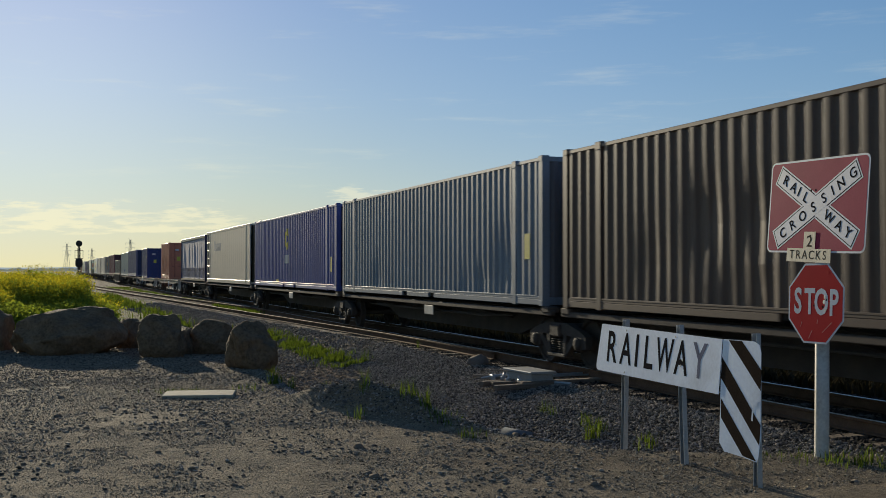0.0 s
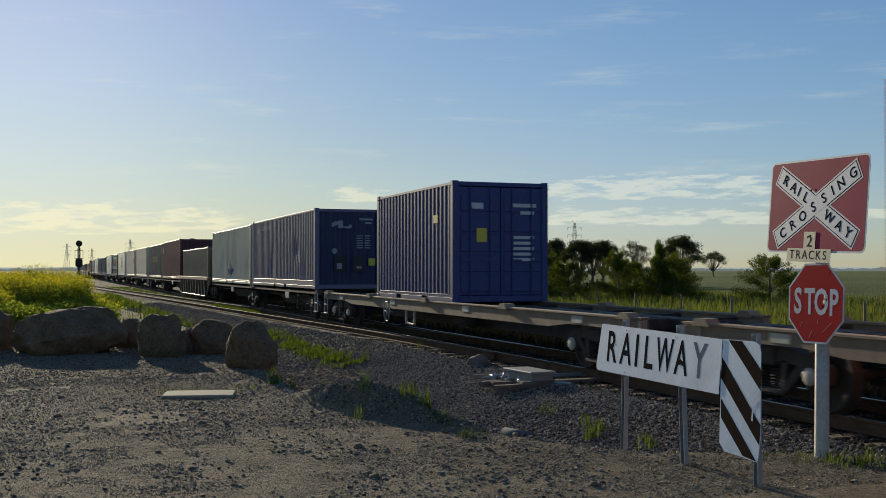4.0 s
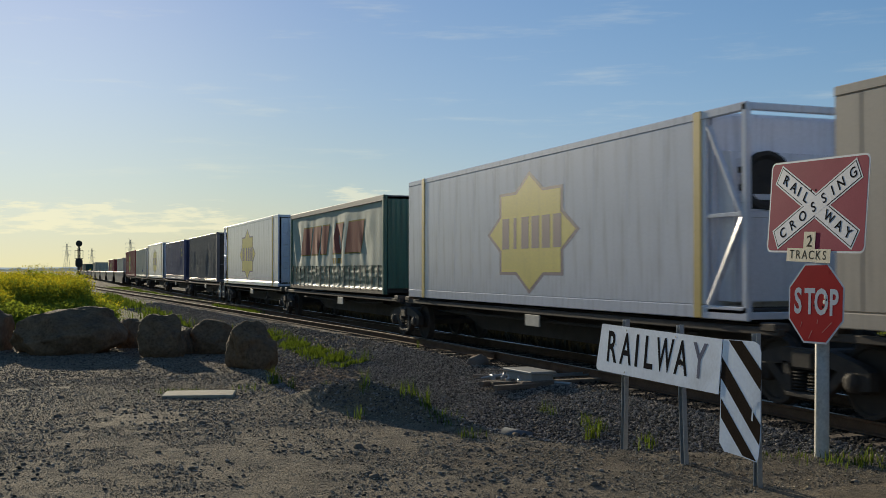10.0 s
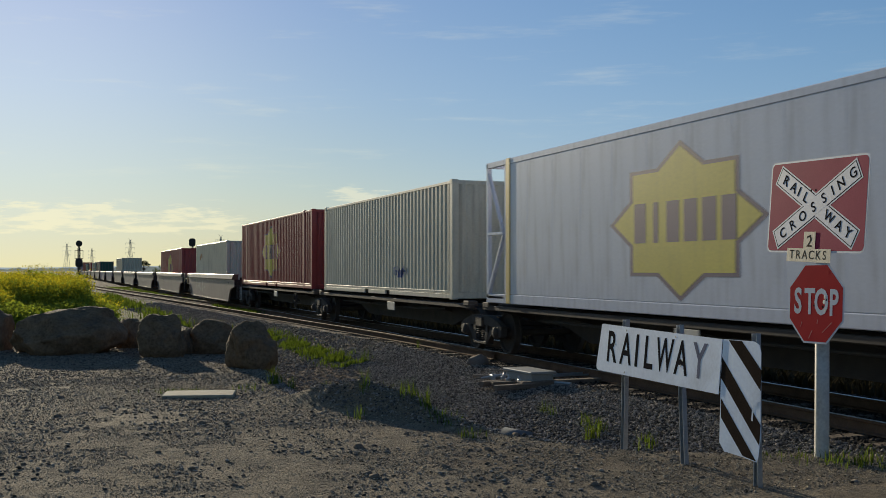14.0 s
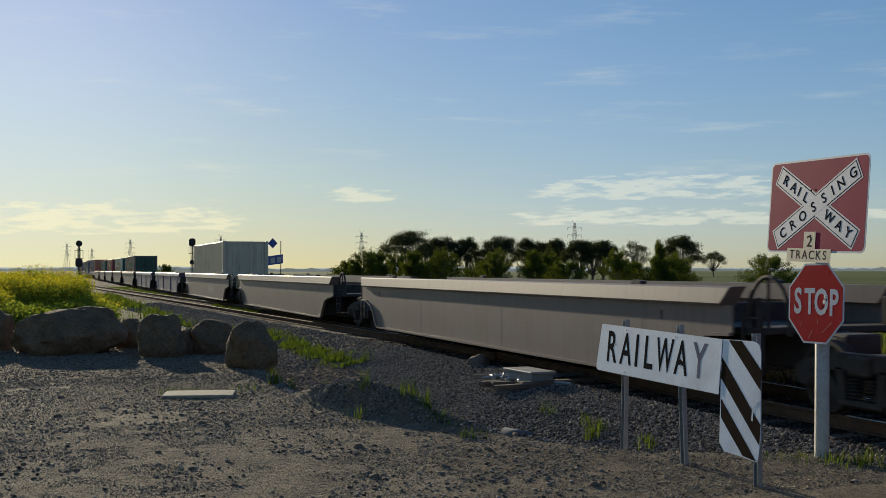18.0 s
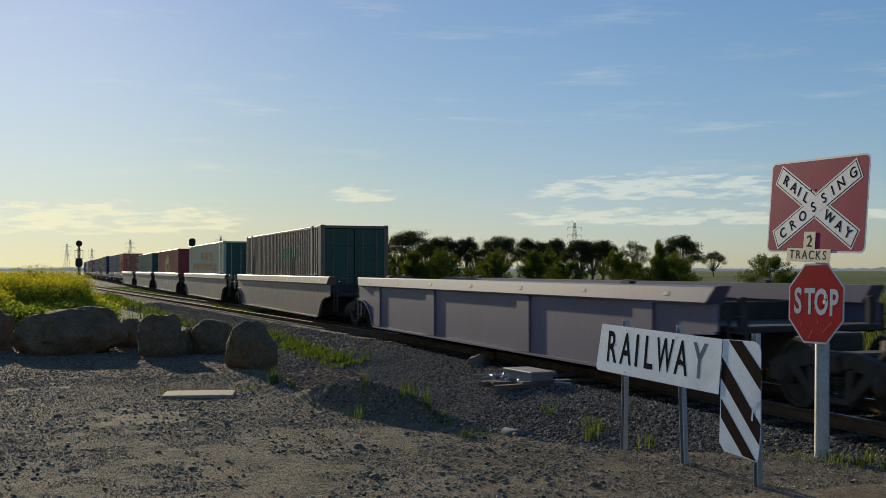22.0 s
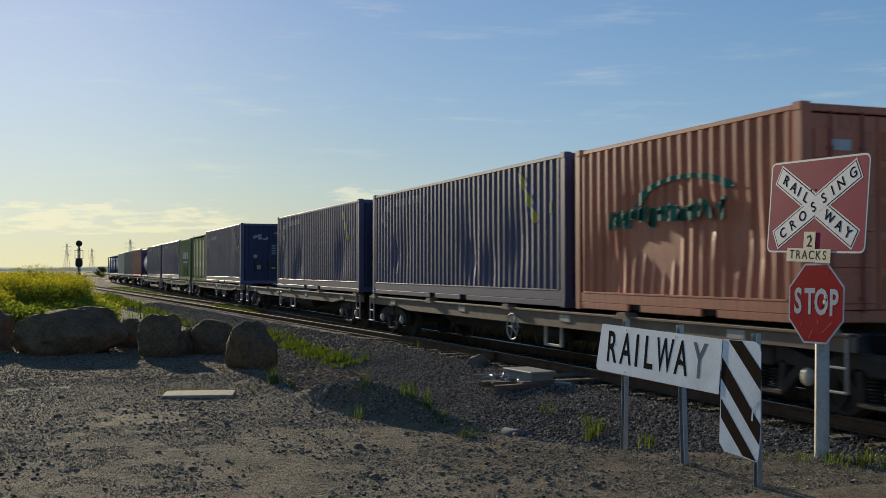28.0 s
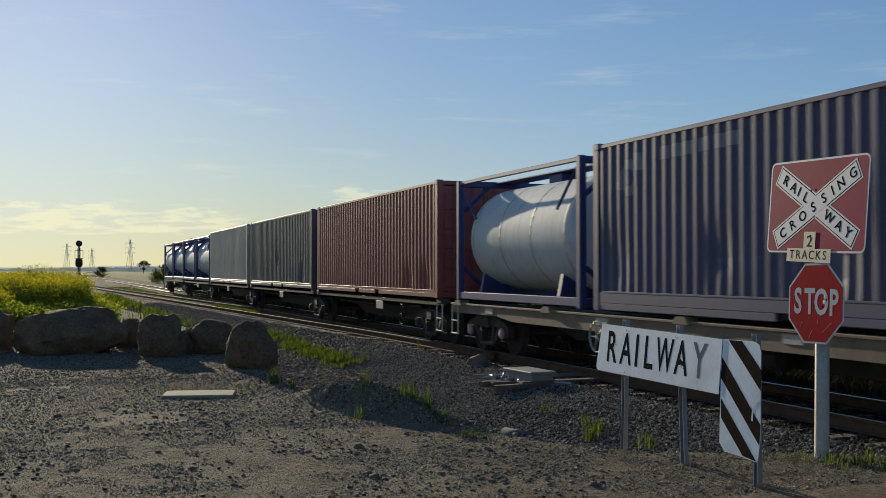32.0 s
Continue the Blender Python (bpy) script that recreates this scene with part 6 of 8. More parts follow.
# the face of a sign looks towards -x: its right is -y, its up z
FACE = Matrix(((0, 0, -1, 0), (-1, 0, 0, 0), (0, 1, 0, 0), (0, 0, 0, 1)))


def plate(poly, thick=0.004):
    """A flat plate from (right, up) points; front at 0, facing out."""
    return Shape().prism(poly, -thick, 0.0, "xy")


def rounded(w, h, r, n=5, cx=0.0, cy=0.0):
    P = []
    for sx, sy, a0 in ((1, 1, 0), (-1, 1, 90), (-1, -1, 180), (1, -1, 270)):
        for i in range(n + 1):
            a = radians(a0 + 90 * i / n)
            P.append((cx + sx * (w / 2 - r) + r * math.cos(a), cy + sy * (h / 2 - r) + r * math.sin(a)))
    return P


def facing(x, y, z, yaw, lean, roll):
    """A sign's face at a place: turned about the vertical, leaning back, rolled."""
    return pose(x, y, z) @ pose(0, 0, 0, 0, 0, yaw) @ FACE @ pose(0, 0, 0, lean) @ pose(0, 0, 0, 0, 0, roll)


def slab_of(x0, x1, y0, y1, thick):
    return plate([(x0, y0), (x1, y0), (x1, y1), (x0, y1)], thick)


def bolt_on(parent, x, y, z, r=0.011, mat=None, name="bolt"):
    part(name, Shape().lathe([(0, r), (0.0004, r * 0.85), (0.0006, r * 0.2)], "z", (0, 0, 0), 8), mat or GALV, parent, m=pose(x, y, z))


def crossing_sign():
    s = tagged(new("railway_crossing_sign"), "red crossing board and octagonal stop sign on flaking white post", "road sign")
    fx, fy, fz = 6.745, 8.135, ground_z(6.745, 8.135)
    s.matrix_basis = pose(fx, fy, fz)
    post = Shape().lathe([(-0.4, 0.066), (0.0, 0.066), (2.60, 0.062), (2.61, 0.05)], "z", (0, 0, 0), 20)
    me = post.mesh("post"); me.shade_smooth()
    part("post", me, POST_WHITE, s, "round white post with flaking rusty paint", m=pose(0.02, 0, 0, -1.9, 2.3, 0))
    here = pose(-fx, -fy, -fz)
    # crossing board
    W, Hh = 1.43, 0.895
    board = part("crossing_board", plate(rounded(W, Hh, 0.065)), CROSS_WHITE, s, "red board with a white crossbuck", m=here @ facing(6.784, 8.222, 2.398, -1.8, -3.85, -1.35))
    part("red_field", plate(rounded(W - 0.036, Hh - 0.036, 0.05), 0.0004), SIGN_RED, board, m=pose(0, 0, 0.0008))
    ang, ln, hw = 28.9, 1.345, 0.104
    for k, t in enumerate((-ang, ang)):
        m = pose(0, -0.002, 0.0012 + 0.0008 * k, 0, 0, t)
        part("crossbuck_rim", slab_of(-ln / 2, ln / 2, -hw, hw, 0.0005), CROSS_WHITE, board, m=m)
        part("crossbuck_line", slab_of(-ln / 2 + 0.015, ln / 2 - 0.015, -hw + 0.015, hw - 0.015, 0.0003), SIGN_BLACK, board, m=m @ pose(0, 0, 0.0004))
    for k, t in enumerate((-ang, ang)):
        part("crossbuck_arm", slab_of(-ln / 2 + 0.025, ln / 2 - 0.025, -hw + 0.024, hw - 0.024, 0.0003), CROSS_WHITE, board, m=pose(0, -0.002, 0.0030 + 0.0005 * k, 0, 0, t))
    for t, chars, spots in ((-ang, "RAIL", (-0.535, -0.39, -0.292, -0.172)), (-ang, "WAY", (0.236, 0.403, 0.547)), (ang, "CROS", (-0.53, -0.369, -0.20, -0.028)), (ang, "SING", (0.137, 0.273, 0.40, 0.577))):
        for ch, xx in zip(chars, spots):
            letters(ch, 0.138, SIGN_BLACK, board, pose(0, -0.004, 0.0046, 0, 0, t) @ pose(xx, 0, 0), 1.0, bold=0.0015)
    for x in (-0.075, -0.008):
        bolt_on(board, x, 0.147, 0.0012, 0.012, SIGN_BLACK)
    # track count plates
    p3 = part("tracks_plate", plate([(-0.325, -0.064), (0.325, -0.066), (0.32, 0.062), (-0.32, 0.064)], 0.0016), TRACKS_CREAM, s, "cream plate with lettering", m=board.matrix_basis @ pose(-0.053, -0.472, 0.008, 0, 0, -0.8))
    for ch, xx in zip("TRACKS", (-0.245, -0.150, -0.052, 0.048, 0.146, 0.236)):
        letters(ch, 0.118, WORN_BLACK, p3, pose(xx, 0.0, 0.0008), 1.05)
    p2 = part("count_plate", slab_of(-0.085, 0.085, -0.085, 0.085, 0.0016), TRACKS_CREAM, s, "cream plate with a number", m=board.matrix_basis @ pose(-0.047, -0.333, 0.0075, 0, 0, -0.6))
    letters("2", 0.15, WORN_BLACK, p2, pose(0, -0.012, 0.0008), 1.25)
    bolt_on(p2, 0.006, 0.045, 0.0004, 0.012, SIGN_BLACK)
    # octagon
    def octo(r):
        return [(r / math.cos(math.pi / 8) * math.cos(math.pi / 8 + i * math.pi / 4), r / math.cos(math.pi / 8) * math.sin(math.pi / 8 + i * math.pi / 4)) for i in range(8)]
    st = part("stop_plate", plate(octo(0.375)), CROSS_WHITE, s, "red octagonal stop plate with a white rim", m=here @ facing(6.729, 8.164, 1.477, 1.0, -2.4, 0.43))
    part("red_field", plate(octo(0.357), 0.0004), STOP_RED, st, m=pose(0, 0, 0.0008))
    for ch, xx in zip("STOP", (-0.243, -0.080, 0.078, 0.242)):
        letters(ch, 0.335, CROSS_WHITE, st, pose(xx, 0.004 - 0.02 * xx, 0.0014), 0.70, bold=0.009)
    bolt_on(st, 0.165, 0.288, 0.0012, 0.016, STOP_RED)
    bolt_on(st, -0.02, -0.02, 0.0018, 0.010, SIGN_BLACK, "bullet_dent")
    part("bullet_dent", Shape().lathe([(0, 0.022), (0.0006, 0.018), (0.0008, 0.008)], "z", (0, 0, 0), 9), SIGN_BACK, st, "bare dented metal spot", m=pose(0.12, 0.015, 0.0016))
    for x, y, r in ((0.128, 0.06, 0.016), (0.10, -0.03, 0.013), (0.135, -0.06, 0.014), (0.145, 0.035, 0.011)):
        bolt_on(st, x, y, 0.0020, r, SIGN_BACK if r > 0.013 else SIGN_BLACK, "bullet_dent")
    for x, y, ln, t in ((0.16, -0.22, 0.16, 38), (-0.19, -0.2, 0.05, 70), (-0.06, -0.29, 0.09, 60), (0.03, -0.17, 0.04, 80)):
        part("scratch", slab_of(-ln / 2, ln / 2, -0.003, 0.003, 0.0003), FADED_SCRATCH, st, m=pose(x, y, 0.0016, 0, 0, t))


def railway_board():
    s = tagged(new("railway_board"), "white lettered board with striped end panel on steel posts", "road sign")
    s.matrix_basis = pose(5.36, 8.32, 0.0)
    here = pose(-5.36, -8.32, 0.0)
    def channel():
        return Shape().prism([(0.0, -0.03), (0.045, -0.03), (0.045, 0.03), (0.0, 0.03), (0.0, 0.024), (0.038, 0.024), (0.038, -0.024), (0.0, -0.024)], -0.30, 1.29, "xy")
    for x, y, top, rx in ((5.315, 9.297, 1.301, -2.82), (5.315, 8.22, 1.303, -7.48), (5.335, 7.20, 1.278, -4.52)):
        p = part("post", once(("sign_post",), channel), GALV, s, "galvanised steel channel post", m=here @ pose(x, y, top - 1.29, rx, 3.2, 2))
        for z in (0.86, 1.14):
            part("bolt", once(("post_bolt",), lambda: Shape().lathe([(-0.028, 0.011), (0.0, 0.011), (0.001, 0.004)], "x", (0, 0, 0), 8)), GALV, p, m=pose(-0.004, 0, z))
    B = facing(5.31, 8.693, 0.989, 1.0, -5.17, -0.92)
    kx = 1.12
    w, h = 1.03, 0.233
    b = part("board", plate([(-w + 0.03, h), (-w + 0.045, h + 0.004), (w, h), (w + 0.004, -h), (-w + 0.02, -h - 0.003), (-w - 0.012, -h + 0.015), (-w - 0.02, -h + 0.05)]), SIGN_WHITE, s, "white board with worn black lettering", m=here @ B)
    for ch, x, wide in zip("RAILWAY", (-0.690, -0.445, -0.268, -0.085, 0.160, 0.402, 0.648), (0.74, 0.70, 0.85, 0.78, 0.60, 0.68, 0.74)):
        letters(ch, 0.435, FADED_LETTER if ch == "Y" else SIGN_BLACK, b, pose(x * kx, 0.004, 0.0008), wide, bold=0.007)
    for x, y in ((-0.64, 0.05), (-0.46, 0.20), (-0.44, -0.21), (0.30, 0.20), (0.42, 0.0), (0.40, -0.05)):
        bolt_on(b, x * kx, y, 0.0014, 0.011)
    e = part("striped_panel", plate([(a * kx, c) for a, c in [(0.925, 0.235), (1.285, 0.247), (1.345, 0.225), (1.372, 0.165), (1.40, -0.14), (1.437, -0.50), (1.43, -0.665), (1.415, -0.705), (1.26, -0.694), (1.04, -0.690), (0.975, -0.625), (0.945, -0.26), (0.925, -0.02)]]), SIGN_WHITE, s, "white panel with slanting dark brown stripes", m=here @ B @ pose(0, 0, 0.006, 0, 0.6, 0))
    stripes = ([(0.992, 0.232), (1.148, 0.238), (1.392, 0.024), (1.402, -0.140)], [(0.929, 0.084), (0.932, -0.089), (1.432, -0.571), (1.430, -0.410)],
               [(0.950, -0.257), (0.972, -0.42), (1.258, -0.684), (1.412, -0.698)])
    for q in stripes:
        part("stripe", plate([(a * kx, c) for a, c in q], 0.0004), STRIPE_BROWN, e, m=pose(0, 0, 0.0010))
    part("scrape", plate([(a * kx, c) for a, c in [(1.325, -0.23), (1.385, -0.22), (1.37, -0.27), (1.338, -0.27), (1.342, -0.39), (1.322, -0.39)]], 0.0003), SIGN_WHITE, e, "bare scrape across a stripe", m=pose(0, 0, 0.0018))


crossing_sign()
railway_board()


# ---------------------------------------------------------------- lineside things
def blob(rad, seed, sub=3, rough=0.25, stretch=(1, 1, 1), freq=1.3):
    """An uneven boulder."""
    bm = bmesh.new()
    bmesh.ops.create_icosphere(bm, subdivisions=sub, radius=1.0)
    rs = random.Random(int(seed * 10))
    cuts = [(Vector((rs.gauss(0, 1), rs.gauss(0, 1), rs.gauss(0.2, 0.8))).normalized(), rs.uniform(0.80, 0.98)) for _ in range(11)]
    for v in bm.verts:
        n = v.co.normalized()
        n = n / (abs(n.x) ** 2.5 + abs(n.y) ** 2.5 + abs(n.z) ** 2.5) ** (1 / 2.5)
        for c, lim in cuts:
            k = n.dot(c)
            if k > lim:
                n = n - c * (k - lim) * 0.9
        d = 1 + rough * noise.noise(n * freq + Vector((seed, 0, 0))) + rough * 0.4 * noise.noise(n * freq * 2.7 + Vector((0, seed, 0))) + rough * 0.16 * noise.noise(n * 8 + Vector((0, 0, seed))) + rough * 0.07 * noise.noise(n * 21 + Vector((seed, 0, seed)))
        v.co = Vector((n.x * stretch[0], n.y * stretch[1], n.z * stretch[2])) * d * rad
        v.co.z = max(v.co.z, -0.8 * rad * stretch[2])
    me = bpy.data.meshes.new("boulder")
    bm.to_mesh(me)
    bm.free()
    me.shade_smooth()
    me.materials.append(None)
    return me


BASALT = material("brown_basalt", (0.165, 0.110, 0.064), rough=0.95, vary=0.55, scale=2.6, fine=18, bump=1.0, dirt=0.7, dirt_color=(0.070, 0.060, 0.050), spec=0.1)
BOULDERS = ((-1.1, 25.08, 0.84, 0.93, 1.0), (0.34, 23.9, 2.47, 1.02, 2.3), (1.74, 25.07, 0.59, 0.76, 3.1), (2.16, 22.17, 0.96, 0.88, 6.4), (2.78, 23.0, 0.41, 0.6, 8.8), (3.28, 22.82, 1.05, 0.71, 5.9), (3.42, 19.15, 0.91, 0.85, 7.2))
for i, (x, y, w, h, sd) in enumerate(BOULDERS):
    sz = (0.92 * h + 0.10) / 1.78
    d = min(1.1, max(0.55, w * 0.42))
    o = part("boulder", blob(1.0, sd, 5, 0.20, (w / 2.1, d, sz)), BASALT, m=pose(x, y, ground_z(x, y) - 0.10 + 0.8 * sz, 0, -5 if i == 1 else 0, -14))
    tagged(o, "large long basalt boulder at the gravel edge" if i == 1 else "rough brown basalt boulder at the gravel edge", "boulder", "row of boulders")

slab = part("concrete_slab", Shape().box(-0.48, 0.48, -0.24, 0.24, 0.0, 0.05, 0.012), material("pale_concrete", (0.37, 0.315, 0.21), rough=0.85, vary=0.25, scale=6, bump=0.4, dirt=0.35), m=pose(1.96, 15.0, ground_z(1.96, 15.0) + 0.005, 2.0, 0, -14))
tagged(slab, "thin pale concrete slab lying on the gravel", "slab")
off = part("wood_offcut", Shape().box(-0.03, 0.03, -0.22, 0.22, 0.0, 0.02, 0.004), material("grey_wood_offcut", (0.2, 0.16, 0.12), rough=0.85, vary=0.3), m=pose(3.55, 18.9, ground_z(3.55, 18.9) + 0.02, 25, 0, 40))
tagged(off, "broken grey timber offcut lying on the gravel", "timber")

pipe_me = Shape()
pipe_me.lathe([(-0.2, 0.115), (0.14, 0.115), (0.14, 0.098), (-0.18, 0.098)], "x", (0, 0, 0), 22)
pm = pipe_me.mesh("drain_pipe"); pm.shade_smooth()
pp = part("drain_pipe", pm, material("grey_concrete_pipe", (0.10, 0.11, 0.12), rough=0.9, vary=0.2, bump=0.3), m=pose(4.72, 10.40, -0.03, 0, 6, -48))
tagged(pp, "half-buried grey drain pipe at the ditch", "pipe")


def point_machine():
    s = tagged(new("point_machine"), "grey steel point machine box beside the rails", "railway equipment")
    s.matrix_basis = pose(8.02, 17.35, -0.19, 0, 0, 4)
    part("housing", Shape().box(-0.22, 0.22, -0.52, 0.42, 0.0, 0.17, 0.015), BOX_GREY, s)
    part("lid", Shape().box(-0.26, 0.26, -0.57, 0.47, 0.165, 0.215, 0.012), BOX_GREY, s, "flat grey lid")
    for y in (-0.52, 0.42):
        part("mounting_timber", Shape().box(-0.45, 1.3, -0.1, 0.1, -0.06, 0.06, 0.015), TIMBER, s, m=pose(0, y, 0))
    part("throw_rod", Shape().cyl((0.3, 0.1, 0.08), (1.5, 0.12, 0.08), 0.025, n=8).cyl((0.3, -0.12, 0.08), (1.3, -0.12, 0.08), 0.018, n=8), GALV, s)
    for k, (bx, by) in enumerate(((-0.34, 0.30), (-0.40, -0.02), (-0.33, -0.30), (-0.46, 0.42))):
        part("clamp", once(("clamp", k % 2), lambda: Shape().box(-0.05, 0.05, -0.035, 0.035, 0.0, 0.09, 0.012).cyl((0, 0, 0.08), (0.03, 0.02, 0.14), 0.016, n=7)), GALV, s, "bright bolted clamp", m=pose(bx, by, -0.01, 0, 0, 35 * k))
    for by, ln, tn in ((0.15, 0.75, 12), (-0.22, 0.6, -8), (-0.62, 0.8, 4)):
        part("packing_timber", Shape().box(-ln, 0.0, -0.07, 0.07, -0.05, 0.035, 0.01), TIMBER, s, m=pose(-0.2, by, 0, 0, 0, tn))
    part("bracket", Shape().cyl((-0.3, 0.36, 0.1), (-0.62, 0.62, 0.02), 0.02, n=8).cyl((-0.2, 0.36, 0.1), (-0.45, 0.75, 0.0), 0.016, n=8).box(-0.5, -0.36, 0.4, 0.56, 0.0, 0.1, 0.02), GALV, s)
    part("conduit", Shape().cyl((-0.1, 0.45, 0.03), (-0.55, 1.1, 0.02), 0.03, n=8), TIMBER, s)
    part("conduit", Shape().cyl((0.1, -0.42, 0.03), (0.35, -0.9, 0.02), 0.03, n=8), GALV, s)


point_machine()
sb = part("ballast_heap_rock", blob(0.20, 11.0, 3, 0.3, (1.2, 0.9, 0.75)), material("sandy_rock", (0.20, 0.15, 0.115), rough=0.9, vary=0.3, bump=0.5), m=pose(8.42, 20.7, -0.13))
tagged(sb, "rounded brown rock lying beside the rail", "rock")


def signal(x, y, top, heads, label):
    s = tagged(new("railway_signal"), label, "railway signal", "line signals")
    s.matrix_basis = pose(x, y, -0.35, 0, 0, -math.degrees(math.atan2(x, y)))
    part("mast", Shape().cyl((0, 0, 0), (0, 0, top + 0.2), 0.07, n=10), GRIME, s)
    part("ladder", Shape().cyl((-0.14, 0.25, 0), (-0.14, 0.1, top - 0.4), 0.02, n=6).cyl((0.14, 0.25, 0), (0.14, 0.1, top - 0.4), 0.02, n=6), GRIME, s)
    for z, r, wide in heads:
        h = part("signal_head", Shape().lathe([(-0.03, r), (0.0, r), (0.0, r * 0.99)], "y", (0, -0.14, 0), 22).box(-0.12, 0.12, -0.14, 0.16, -r * 0.8, r * 0.8, 0.02) if not wide else
                 Shape().prism(rounded(r * 2, r * 2.5, r * 0.7), -0.17, -0.14, "xz").box(-0.12, 0.12, -0.14, 0.16, -r, r, 0.02), GRIME, s, "black target disc with a hooded lamp", m=pose(0, 0, z))
        part("hood", Shape().lathe([(-0.42, 0.11), (-0.16, 0.12), (-0.16, 0.10), (-0.41, 0.095)], "y", (0, 0, 0), 12), GRIME, h)
    part("platform", Shape().box(-0.35, 0.35, -0.1, 0.35, top - 1.35, top - 1.30, 0.01).cyl((-0.33, 0.33, top - 1.3), (-0.33, 0.33, top - 0.6), 0.02, n=6).cyl((0.33, 0.33, top - 1.3), (0.33, 0.33, top - 0.6), 0.02, n=6).box(-0.35, 0.35, 0.31, 0.35, top - 0.65, top - 0.61, 0.01), GRIME, s)


signal(2.45, 98.0, 4.45, [(4.43, 0.27, False), (2.75, 0.30, True)], "tall black two-headed railway signal mast beside the loop")
signal(14.2, 115.0, 5.2, [(5.05, 0.34, True), (2.95, 0.26, False)], "tall black two-headed railway signal mast behind the line")
signal(21.0, 118.0, 5.1, [(4.75, 0.28, False), (2.95, 0.33, True)], "black two-headed railway signal mast at the field edge")


def line_board():
    s = tagged(new("location_board"), "blue diamond and blue panel board on two thin posts", "railway sign")
    s.matrix_basis = pose(19.6, 99.0, -0.4, 0, 0, -12)
    for x in (-0.75, 0.75):
        part("post", Shape().cyl((x, 0, 0), (x, 0, 4.9 if x > 0 else 3.6), 0.04, n=8), GRIME, s)
    bl = material("blue_board_paint", (0.06, 0.09, 0.33), rough=0.5, vary=0.15)
    part("diamond_plate", Shape().prism([(0, 4.2), (0.45, 4.68), (0, 5.16), (-0.45, 4.68)], -0.06, -0.03, "xz"), bl, s, "blue diamond plate")
    b = part("panel", Shape().prism([(-0.95, 2.55), (0.95, 2.8), (0.95, 3.65), (-0.95, 3.4)], -0.06, -0.03, "xz"), bl, s, "tilted blue panel with pale bars")
    for k in range(3):
        part("pale_bar", Shape().prism([(-0.78 + k * 0.58, 2.72 + k * 0.07), (-0.36 + k * 0.58, 2.78 + k * 0.07), (-0.36 + k * 0.58, 3.30 + k * 0.07), (-0.78 + k * 0.58, 3.24 + k * 0.07)], -0.068, -0.058, "xz"), PALE_PLATE, b)


line_board()


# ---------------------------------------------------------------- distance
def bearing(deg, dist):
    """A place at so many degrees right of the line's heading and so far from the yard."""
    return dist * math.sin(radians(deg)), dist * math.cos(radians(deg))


# base colours lightened to carry part of the distance haze
HILL = material("hazy_far_hill", (0.42, 0.43, 0.41), rough=0.95, vary=0.2, scale=0.01, fine=0.05, bump=0.0, spec=0.0)
FAR_WOOD = material("hazy_far_wood", (0.20, 0.215, 0.20), rough=0.95, vary=0.3, scale=0.03, fine=0.2, bump=0.0, spec=0.0)


def ridge(name, dist, lo, hi, base, rough, seed, mat, label):
    """A long low rise or belt of wood across the horizon, with depth behind it."""
    V, n = [], 1200
    for i in range(n + 1):
        a = lo + (hi - lo) * i / n
        h = base * (0.55 + 0.45 * noise.noise((a * 0.12, seed, 0.0))) + rough * (noise.noise((a * 1.7, seed, 2.0)) + 0.6 * noise.noise((a * 6.0, seed, 4.0)))
        h = max(1.5, h) * (1 + 0.07 * rough * noise.noise((a * 17.0, seed, 7.0)))
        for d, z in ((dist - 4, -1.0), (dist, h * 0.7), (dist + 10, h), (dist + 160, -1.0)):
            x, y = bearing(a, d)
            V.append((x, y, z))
    F = [(i * 4 + k, (i + 1) * 4 + k, (i + 1) * 4 + k + 1, i * 4 + k + 1) for i in range(n) for k in range(3)]
    ob = part(name, raw_mesh(name, V, F), mat)
    tagged(ob, label, "backdrop", kind="structure")


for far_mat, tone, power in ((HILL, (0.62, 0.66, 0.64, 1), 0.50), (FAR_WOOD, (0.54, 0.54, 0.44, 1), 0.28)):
    # distance haze put into the hills and woods as a faint glow
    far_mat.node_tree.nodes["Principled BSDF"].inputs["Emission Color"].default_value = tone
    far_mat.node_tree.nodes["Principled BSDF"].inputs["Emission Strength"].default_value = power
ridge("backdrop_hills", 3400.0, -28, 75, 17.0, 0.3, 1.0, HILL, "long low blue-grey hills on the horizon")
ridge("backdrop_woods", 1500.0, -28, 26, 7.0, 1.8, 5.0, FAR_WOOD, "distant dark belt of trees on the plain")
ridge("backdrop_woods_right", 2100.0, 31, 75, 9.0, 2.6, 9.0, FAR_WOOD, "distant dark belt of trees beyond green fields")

LATTICE = material("grey_lattice_steel", (0.30, 0.31, 0.32), rough=0.6, metal=0.4, vary=0.1, bump=0.0)


def pylon_mesh():
    s = Shape()
    lv = [(0, 4.2), (9, 3.3), (17, 2.5), (24, 1.8), (30, 1.3), (36, 0.9), (41, 0.5)]
    for (z0, w0), (z1, w1) in zip(lv, lv[1:]):
        for sx, sy in ((-1, -1), (1, -1), (1, 1), (-1, 1)):
            s.cyl((sx * w0, sy * w0, z0), (sx * w1, sy * w1, z1), 0.20, n=4)
            s.cyl((sx * w0, sy * w0, z0), (-sy * sx * sx * w1 * (1 if sx * sy > 0 else -1) * sy * sx, sy * w1, z1), 0.10, n=4)
            s.cyl((sx * w0, sy * w0, z0), (-sx * w1, sy * w1, z1), 0.11, n=4)
    return s


